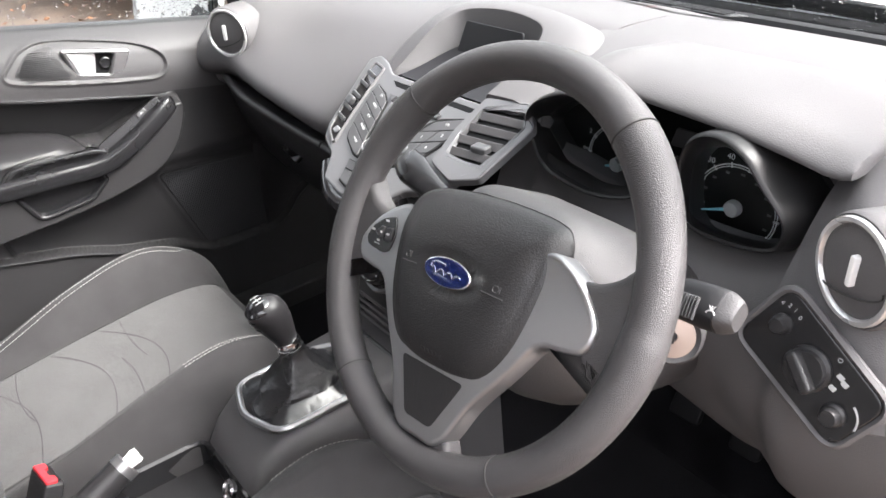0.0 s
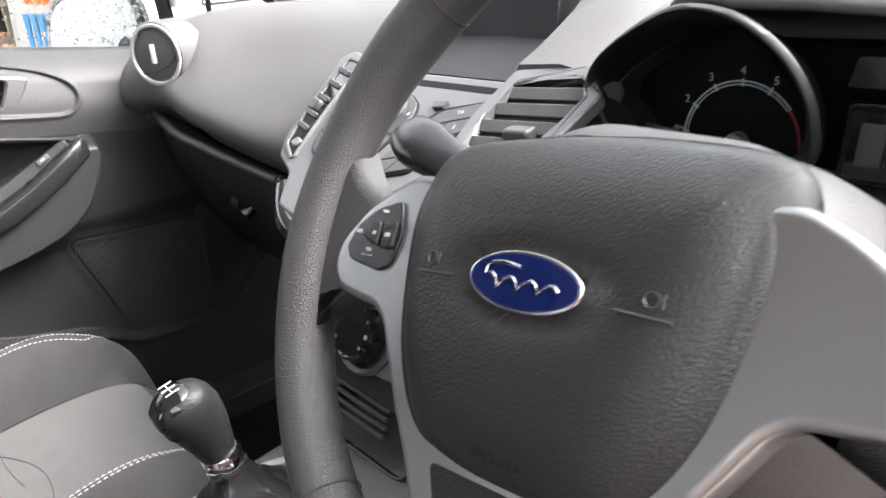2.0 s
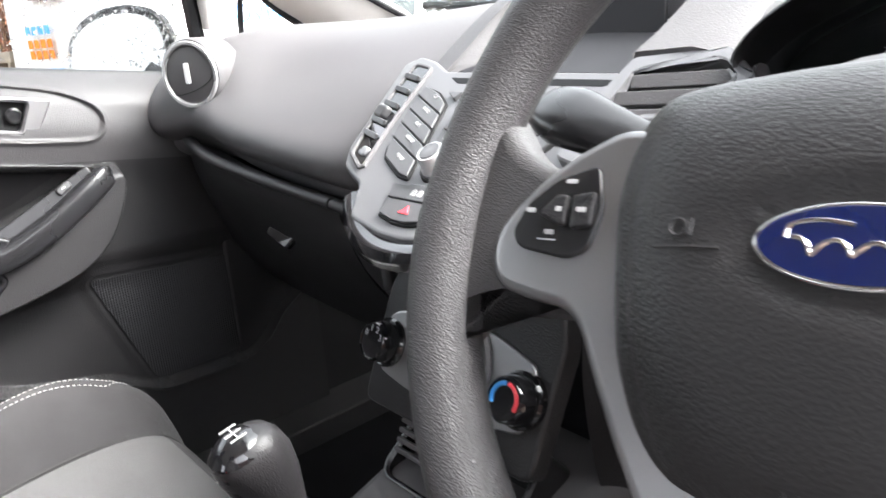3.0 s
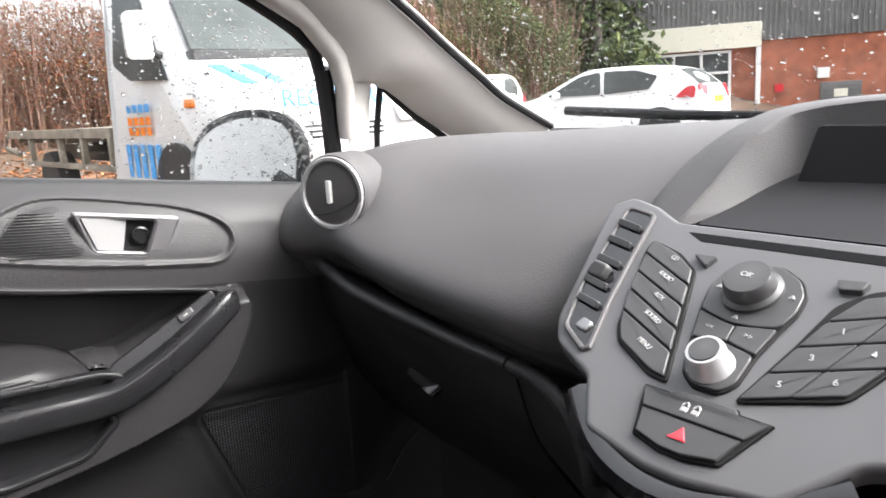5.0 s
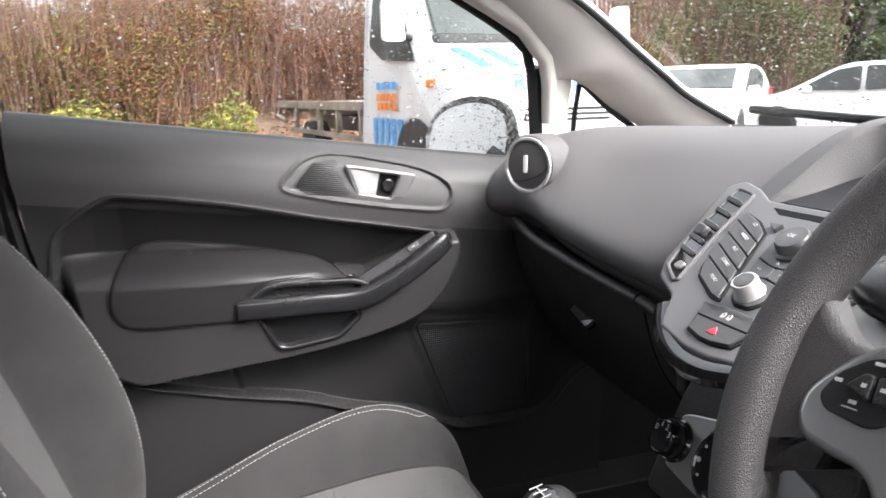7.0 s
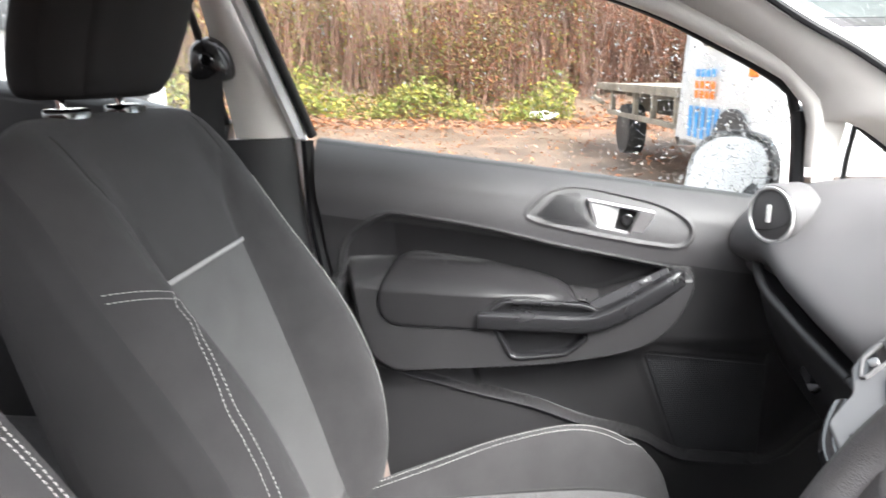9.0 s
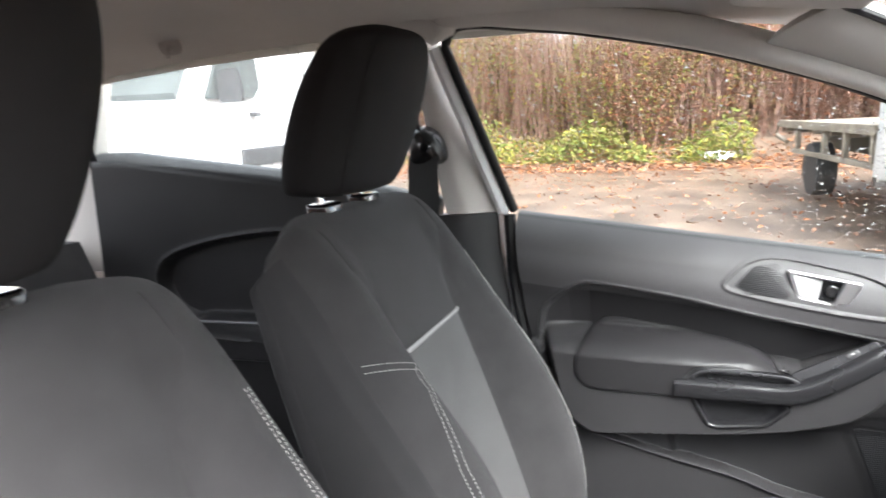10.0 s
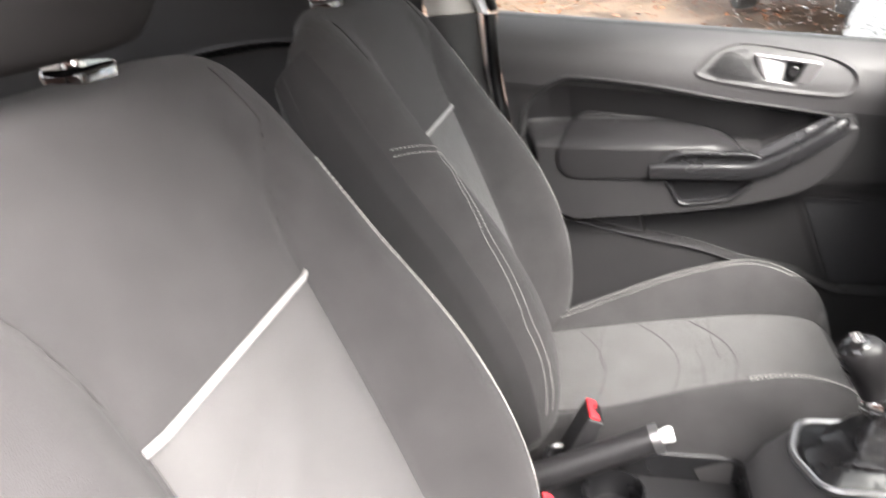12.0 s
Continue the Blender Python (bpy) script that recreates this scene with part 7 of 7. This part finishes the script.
tx = text("lettering", "RECOVERY", .20, axes((0.02, .035, 1.09), (-1, 0, 0), (0, -.1, 1)), BLUE_PAINT, truck, .004)
mesh("grille", *plate(round_poly([(-.42, -.07), (.42, -.07), (.38, .07), (-.38, .07)], .03), .02, axes((0, .03, .84), (-1, 0, 0), (0, 0, 1)), .006), TRIM_BLACK, truck)
for k in range(3):
    mesh("grille_bar", *box((-.40, .03, .79 + k * .045), (.40, .06, .81 + k * .045), None, .006), DIRTY_WHITE, truck)
mesh("bumper", *box((-.98, -.25, .34), (.98, .06, .62), None, .05), DIRTY_WHITE, truck)
mesh("number_plate", *box((-.26, .06, .45), (.26, .075, .56), None, .004), PRINT, truck)
for s in (-1, 1):
    mesh("side_rail", *box((s * .95 - .04, -5.9, .84), (s * .95 + .04, -2.2, .94)), STEEL, truck)
    mesh("lower_rail", *box((s * .95 - .03, -5.2, .50), (s * .95 + .03, -2.2, .56)), STEEL, truck)
    for y0 in (-2.3, -3.1, -3.85, -5.0):
        mesh("upright", *box((s * .95 - .03, y0 - .03, .52), (s * .95 + .03, y0 + .03, .86)), STEEL, truck)
    mesh("ramp_arm", *tube([(s * .9, -5.85, .88), (s * .9, -6.3, .86), (s * .9, -6.42, .70), (s * .9, -5.8, .62)], .035, 8), STEEL, truck)
mesh("deck", *box((-.93, -5.9, .88), (.93, -2.2, .92)), STEEL, truck)
for k in range(6):
    mesh("cross_member", *box((-.92, -2.5 - k * .65, .78), (.92, -2.42 - k * .65, .88)), STEEL, truck)
mesh("chassis", *box((-.42, -5.7, .52), (.42, -1.8, .72)), TRIM_BLACK, truck)
truck.matrix_basis = pose(-5.2, 2.75, .04, 0, 0, -83.6) @ Matrix.Diagonal((1.05, 1.05, .98, 1))


def hatchback(label, x, y, yaw, z=0.0):
    car = thing("parked_car", label, "car", "white parked cars")
    Wc = 1.78
    prof = [(0, .30), (.06, .52), (-.02, .72), (-.35, .86), (-.95, .99), (-1.75, 1.36), (-2.2, 1.44), (-3.0, 1.43), (-3.55, 1.33), (-3.95, 1.02), (-4.06, .80), (-4.05, .45), (-3.9, .28), (-.3, .22)]
    mesh("body", *body_shell(prof, Wc, .92, .22, .06, 4), BODY_WHITE, car)
    for s in (-1, 1):
        mesh("front_side_window", *side_pane([(-1.15, .98), (-1.78, 1.31), (-2.18, 1.37), (-2.20, .97)], Wc, .92, .22, s), DARK_GLASS, car)
        mesh("rear_side_window", *side_pane([(-2.28, .97), (-2.26, 1.37), (-2.85, 1.36), (-3.25, 1.24), (-3.10, 1.02)], Wc, .92, .22, s), DARK_GLASS, car)
        for y0 in (-.82, -3.30):
            road_wheel(car, s * .80, y0, .31, .2, s)
            arch(car, s * Wc / 2 * .995, y0, .32, s)
        mesh("tail_lamp", *plate(round_poly([(-.14, -.14), (.10, -.08), (.16, .10), (-.10, .12)], .04), .05, axes((s * .74, -3.97, .94), (1, .35 * s, 0), (0, .3, 1)), .02), RED_LENS, car, "red tail lamp")
        mesh("tail_lamp_side", *plate(round_poly([(-.22, -.08), (.12, -.10), (.14, .10), (.0, .10)], .04), .012, axes((s * (Wc / 2 - .005), -3.78, .94), (0, -s * s, 0) if s > 0 else (0, -1, 0), (0, 0, 1)) if s < 0 else axes((Wc / 2 - .005, -3.78, .94), (0, 1, 0), (0, 0, 1)) @ Matrix.Diagonal((-1, 1, 1, 1)), .004), RED_LENS, car)
        mesh("headlamp", *plate(round_poly([(-.2, -.07), (.2, -.05), (.16, .09), (-.16, .07)], .04), .02, axes((s * .66, -.05, .68), (-1, -.3 * s, 0), (0, -.4, .9)), .008), WHEEL, car)
        mesh("door_mirror", *dome(round_poly([(-.1, -.06), (.1, -.06), (.1, .07), (-.08, .08)], .04), .08, axes((s * .98, -1.35, .99), (1, 0, 0), (0, 0, 1)), .03, .02), BODY_WHITE, car)
    def quad(name, p):
        v = np.array(p + [(a, b, c - .03) for a, b, c in p])
        mesh(name, v, [(0, 1, 2, 3), (7, 6, 5, 4), (0, 1, 5, 4), (1, 2, 6, 5), (2, 3, 7, 6), (3, 0, 4, 7)], DARK_GLASS, car, "", 0)
    quad("windscreen", [(-.70, -1.02, 1.045), (.70, -1.02, 1.045), (.62, -1.70, 1.365), (-.62, -1.70, 1.365)])
    quad("rear_window", [(-.66, -3.91, 1.08), (.66, -3.91, 1.08), (.60, -3.58, 1.345), (-.60, -3.58, 1.345)])
    mesh("number_plate", *box((-.26, -4.085, .74), (.26, -4.06, .85), None, .004), PLATE_YELLOW, car, "yellow plate with its characters blanked")
    mesh("rear_bumper", *box((-.80, -4.10, .34), (.80, -3.95, .62), None, .05), BODY_WHITE, car)
    mesh("grille", *plate(round_poly([(-.35, -.05), (.35, -.05), (.30, .05), (-.30, .05)], .03), .02, axes((0, .055, .60), (-1, 0, 0), (0, 0, 1)), .006), TRIM_BLACK, car)
    place(car, x, y, yaw, z)


hatchback("white hatchback parked before the brick building", -11.4, 10.3, 109, -.02)
hatchback("white car parked nose-on beyond the truck", -9.6, 7.0, -140)

van = thing("panel_van", "white panel van beaded with rain parked beside the yard", "van")
Wv = 1.95
prof = [(0, .36), (.05, .70), (-.05, 1.02), (-.75, 1.28), (-1.55, 2.10), (-1.85, 2.34), (-2.5, 2.42), (-4.7, 2.42), (-4.85, 2.30), (-4.9, .6), (-4.8, .38), (-.3, .30)]
mesh("body", *body_shell(prof, Wv, 1.2, .09, .07, 3), BODY_WHITE, van)
for s in (-1, 1):
    mesh("side_window", *side_pane([(-1.0, 1.32), (-1.62, 2.02), (-2.05, 2.05), (-2.1, 1.45), (-1.9, 1.34)], Wv, 1.2, .09, s), DARK_GLASS, van)
    mesh("side_moulding", *box((s * Wv / 2 - .02, -4.2, .74), (s * Wv / 2 + .02, -1.55, .90), None, .015), TRIM_BLACK, van)
    mesh("door_handle", *box((s * Wv / 2 - .02, -2.0, 1.18), (s * Wv / 2 + .03, -1.82, 1.22), None, .01), TRIM_BLACK, van)
    mesh("door_seam", *tube([(s * (Wv / 2 + .001), -2.18, .5), (s * (Wv / 2 + .001), -2.18, 1.2), (s * (Wv / 2 - .09), -2.18, 2.2)], .008, 6), TRIM_BLACK, van)
    mesh("door_seam", *tube([(s * (Wv / 2 + .001), -3.35, .5), (s * (Wv / 2 + .001), -3.35, 1.2), (s * (Wv / 2 - .09), -3.35, 2.2)], .008, 6), TRIM_BLACK, van)
    for y0 in (-.85, -3.95):
        road_wheel(van, s * .86, y0, .34, .22, s)
        arch(van, s * Wv / 2, y0, .35, s)
    mesh("headlamp", *plate(round_poly([(-.2, -.1), (.2, -.08), (.16, .14), (-.16, .1)], .04), .02, axes((s * .72, .02, .92), (-1, 0, 0), (0, -.3, .95)), .008), WHEEL, van)
    mesh("door_mirror", *dome(round_poly([(-.1, -.13), (.1, -.13), (.1, .13), (-.08, .14)], .04), .08, axes((s * 1.1, -1.15, 1.42), (1, 0, 0), (0, 0, 1)), .03, .02), TRIM_BLACK, van)
p = [(-.82, -.80, 1.34), (.82, -.80, 1.34), (.74, -1.50, 2.09), (-.74, -1.50, 2.09)]
v = np.array([(a, b + .03, c + .03) for a, b, c in p] + [(a, b, c - .03) for a, b, c in p])
mesh("windscreen", v, [(0, 1, 2, 3), (7, 6, 5, 4), (0, 1, 5, 4), (1, 2, 6, 5), (2, 3, 7, 6), (3, 0, 4, 7)], DARK_GLASS, van, "", 0)
mesh("bumper", *box((-.95, -.25, .34), (.95, .07, .60), None, .05), TRIM_BLACK, van)
van.matrix_basis = pose(-3.59, -5.05, .02, 0, 0, -80.8) @ Matrix.Diagonal((1.1, 1.1, 1.1, 1))

# brick building with a metal-clad upper wall, sign board, shop window and door
BRICK = material("red_brick", (.30, .10, .055), .85, bump=.6, scale=9, vary=.3, blotch=3)
CLAD = material("grey_metal_cladding", (.13, .13, .13), .5, metal=.2, vary=.2, blotch=2)
SIGN = material("cream_sign_board", (.68, .66, .56), .6, vary=.06)
house = thing("brick_building", "low red brick building with grey cladding and sign", "building")
HB = axes((-17.8, 20.6, -.42), (.835, .55, 0), (0, 0, 1))


def hbox(name, a0, a1, z0, z1, d0, d1, mat, label="", bevel=.01):
    return mesh(name, *box((a0, z0, d0), (a1, z1, d1), HB, bevel), mat, house, label)


hbox("wall", 0, 22, 0, 2.75, -6, 0, BRICK)
hbox("upper_wall", -.1, 9.3, 2.75, 6.2, -6.1, .06, CLAD)
hbox("brick_tower", 9.3, 14, 2.7, 7.5, -6, .08, BRICK)
for k in range(58):
    mesh("cladding_rib", *box((.0 + k * .16, 2.75, .06), (.06 + k * .16, 6.2, .10), HB, .008), CLAD, house)
hbox("sign_board", .9, 4.9, 2.55, 3.35, 0, .25, SIGN, "cream blank sign board")
win = hbox("shop_window", 1.3, 3.9, .9, 2.5, -.02, .05, DARK_GLASS, "wide shop window in white frames")
for a in (1.2, 2.1, 3.0, 3.9):
    mesh("frame_bar", *box((a, .9, .05), (a + .09, 2.5, .12), HB, .008), WHITE_PLASTIC, win)
for z in (.9, 1.75, 2.42):
    mesh("frame_bar", *box((1.2, z, .05), (4.0, z + .08, .12), HB, .008), WHITE_PLASTIC, win)
hbox("post", 4.75, 4.9, 0, 2.55, .05, .22, WHITE_PLASTIC, "white porch post")
dr = hbox("metal_hatch", 6.7, 7.9, 0, 1.28, .0, .06, CLAD, "dark grey slatted metal hatch")
for k in range(9):
    mesh("slat", *box((6.75, .08 + k * .13, .06), (7.85, .16 + k * .13, .08), HB, .005), CLAD, dr)
mesh("notice", *box((7.1, .80, .08), (7.5, 1.05, .09), HB, .003), SIGN, dr)
hbox("meter_box", 6.6, 6.95, 1.42, 1.75, 0, .14, WHITE_PLASTIC, "white meter box")
hbox("alarm_bell", 5.35, 5.6, 1.05, 1.3, 0, .12, RED_LENS, "red alarm bell box")
hbox("roof", -.3, 9.5, 6.2, 6.4, -6.3, .3, CLAD)


# hedge, litter, trees
def leaves(name, places, size, mat, label, category, seed, kind="stuff", flat=False, parent=None):
    r = np.random.default_rng(seed)
    n = len(places)
    a = r.normal(size=(n, 3))
    if flat:
        a[:, 2] *= .25
    a /= np.linalg.norm(a, axis=1)[:, None]
    b = np.cross(a, r.normal(size=(n, 3)))
    if flat:
        b[:, 2] *= .25
    b /= np.linalg.norm(b, axis=1)[:, None]
    s = size * r.uniform(.5, 1.4, (n, 1))
    p = np.asarray(places)
    c = np.cross(a, b)
    v = np.stack([p - a * s, p + b * s * .5 + c * s * .15, p + a * s, p - b * s * .5 + c * s * .15], 1).reshape(-1, 3)
    f = np.arange(4 * n).reshape(n, 4)
    me = bpy.data.meshes.new(name)
    me.from_pydata(v.tolist(), [], f.tolist())
    me.materials.append(mat)
    ob = new(name, me)
    if parent:
        ob.parent = parent
        return ob
    return tagged(ob, label, category, kind=kind)


LEAF_BROWN = stuff_material("russet_leaves", [(0, (.16, .06, .034)), (1, (.09, .062, .042)), (.3, (.21, .078, .040)), (.6, (.125, .066, .044)), (.85, (.14, .11, .05))])
LEAF_GREEN = stuff_material("yellowing_leaves", [(0, (.09, .12, .035)), (1, (.34, .29, .05)), (.35, (.15, .17, .042)), (.7, (.12, .085, .045)), (.9, (.26, .24, .05))])
LITTER = stuff_material("fallen_leaves", [(0, (.24, .10, .05)), (1, (.10, .07, .055)), (.3, (.34, .14, .06)), (.6, (.15, .09, .065)), (.85, (.22, .13, .09))])
CONIFER = stuff_material("dark_evergreen", [(0, (.055, .08, .035)), (1, (.14, .16, .06)), (.5, (.085, .115, .05))])
TWIG = material("bare_twigs", (.15, .082, .060), .8, vary=.3)
BARK = material("rough_bark", (.10, .085, .07), .9, bump=1.0, scale=30, vary=.3)

r = np.random.default_rng(11)


def hedge_points(n, y0, y1, seed, spread=.5):
    q = np.random.default_rng(seed)
    y = q.uniform(y0, y1, n)
    depth = q.uniform(0, 1, n)
    x = -16.0 - 2.6 * depth - .5 * np.sin(y * 1.1)
    topz = 2.0 + .5 * np.sin(y * .9 + 1) + .3 * np.sin(y * 2.3) + .8 * depth
    z = ground_z(x, y) + topz * q.uniform(0, 1, n) ** .85
    clump = np.sin(x * 4 + y * 3.1) * np.sin(y * 5.3) * np.sin(z * 4.5 + y) > -.25
    return np.stack([x, y, z], 1)[clump]


leaves("hedge_leaves", hedge_points(130000, -2, 10.8, 1), .032, LEAF_BROWN, "russet overgrown hedge on the bank", "hedge", 2)
leaves("hedge_leaves", hedge_points(60000, 10.2, 17, 9), .042, CONIFER, "green overgrown hedge behind the parked cars", "hedge", 10)
leaves("hedge_leaves", hedge_points(80000, -15, 1.5, 3), .034, LEAF_GREEN, "green and yellow overgrown shrubs on the bank", "hedge", 4)
leaves("hedge_leaves", hedge_points(105000, -15, 1.5, 7), .030, LEAF_BROWN, "brown bramble growth among the shrubs", "hedge", 8)
tw = []
for k in range(6500):
    y = r.uniform(-15, 17)
    x = -16.0 - 2.4 * r.uniform() - .4 * math.sin(y * 1.1)
    z = float(ground_z(np.array(x), np.array(y)))
    h = r.uniform(1.2, 3.6)
    a, b = r.normal(0, .22), r.normal(0, .28)
    tw.append(tube([(x, y, z), (x + a * .5, y + b * .5, z + h * .5), (x + a * 1.4, y + b * 1.5, z + h)], [.012, .008, .003], 3))
v, f = join(*tw)
me = bpy.data.meshes.new("hedge_twigs")
me.from_pydata([tuple(q) for q in v], [], f)
me.materials.append(TWIG)
tagged(new("hedge_twigs", me), "bare brown twigs rising through the hedge", "twigs", kind="stuff")
n = 16000
y = r.uniform(-14, 14, n)
x = -14.2 - np.abs(r.normal(0, 1.1, n)) + r.normal(0, .25, n)
leaves("leaf_litter", np.stack([x, y, ground_z(x, y) + .03 + .03 * r.uniform(size=n)], 1), .055, LITTER, "orange-brown fallen leaves along the bank", "fallen leaves", 5, flat=True)
n = 7000
x, y = -14.6 + 9.0 * r.uniform(size=n) ** 2.2, r.uniform(-9, 9, n)
leaves("leaf_litter", np.stack([x, y, ground_z(x, y) + .03 + .02 * r.uniform(size=n)], 1), .035, LITTER, "scattered brown leaves on the wet yard", "fallen leaves", 15, flat=True)
n = 11000
y, x = r.uniform(-10, 1, n), -14.8 - np.abs(r.normal(0, .8, n))
leaves("weeds", np.stack([x, y, ground_z(x, y) + .75 * r.uniform(size=n) * (.5 + .5 * np.sin(y * 2.2))], 1), .05, LEAF_GREEN, "green weeds at the bank's foot", "weeds", 6)
pc = thing("litter_sheet", "crumpled white plastic sheet lying on the leaves", "litter")
px0, py0 = np.meshgrid(np.linspace(-.22, .22, 9), np.linspace(-.3, .3, 11), indexing="ij")
mesh("sheet", *sheet(np.stack([px0 - 15.2, py0 + .38, ground_z(px0 - 15.2, py0 + .38) + .10 + .05 * np.sin(px0 * 19) * np.cos(py0 * 15)], -1), (0, 0, -.01)), WHITE_PLASTIC, pc)

fence = thing("palisade_fence", "pale galvanised palisade fence behind the hedge", "fence")
GALV = material("galvanised_steel", (.42, .42, .42), .55, metal=.5, vary=.15)
o = [(-.035, 0), (.035, 0), (.035, 2.6), (.0, 2.72), (-.035, 2.6)]
first = mesh("pale", *plate(o, .012, axes((-19.4, -16, 1.0), (0, 1, 0), (0, 0, 1)), .002), GALV, fence)
for k in range(1, 230):
    ob = new("pale", first.data)
    ob.parent = fence
    ob.location = (0, k * .155, 0)
for z in (1.4, 3.2):
    mesh("rail", *box((-19.46, -16, z), (-19.41, 19.6, z + .06)), GALV, fence)


def tree(x, y, h, spread, mat, seed, label):
    t = thing("tree", label, "tree", "trees behind the yard")
    q = np.random.default_rng(seed)
    mesh("trunk", *tube(spline([(x, y, 0), (x + .1, y, h * .35), (x - .05, y + .1, h * .7), (x, y, h * .95)], 5), np.linspace(.24, .04, 16), 10), BARK, t)
    pts, limbs = [], []
    for k in range(26):
        z0 = h * q.uniform(.12, .92)
        a = q.uniform(0, 6.28)
        L = spread * (1.1 - z0 / h) ** .6 * q.uniform(.6, 1.1)
        e = arr(x + L * math.cos(a), y + L * math.sin(a), z0 + L * .25)
        limbs.append(tube([(x, y, z0), tuple((arr(x, y, z0) + e) / 2 + arr(0, 0, .1)), tuple(e)], [.06, .04, .012], 5))
        for s in np.linspace(.25, 1, 7):
            c = arr(x, y, z0) * (1 - s) + e * s
            pts.append(c + q.normal(0, .33, (60, 3)))
    mesh("limbs", *join(*limbs), BARK, t)
    leaves("crown", np.concatenate(pts), .15, mat, "", "", seed + 50, parent=t)


for k, (x, y, h, s) in enumerate(((-19.5, 15.0, 8.5, 2.6), (-21.5, 18.5, 9.5, 2.8), (-17.5, 19.5, 8.0, 2.2), (-24, 14.5, 10, 3.0), (-20, 22.5, 9, 2.4))):
    tree(x, y, h, s, CONIFER if k != 1 else LEAF_GREEN, 30 + k, "tall evergreen tree behind the parked cars")
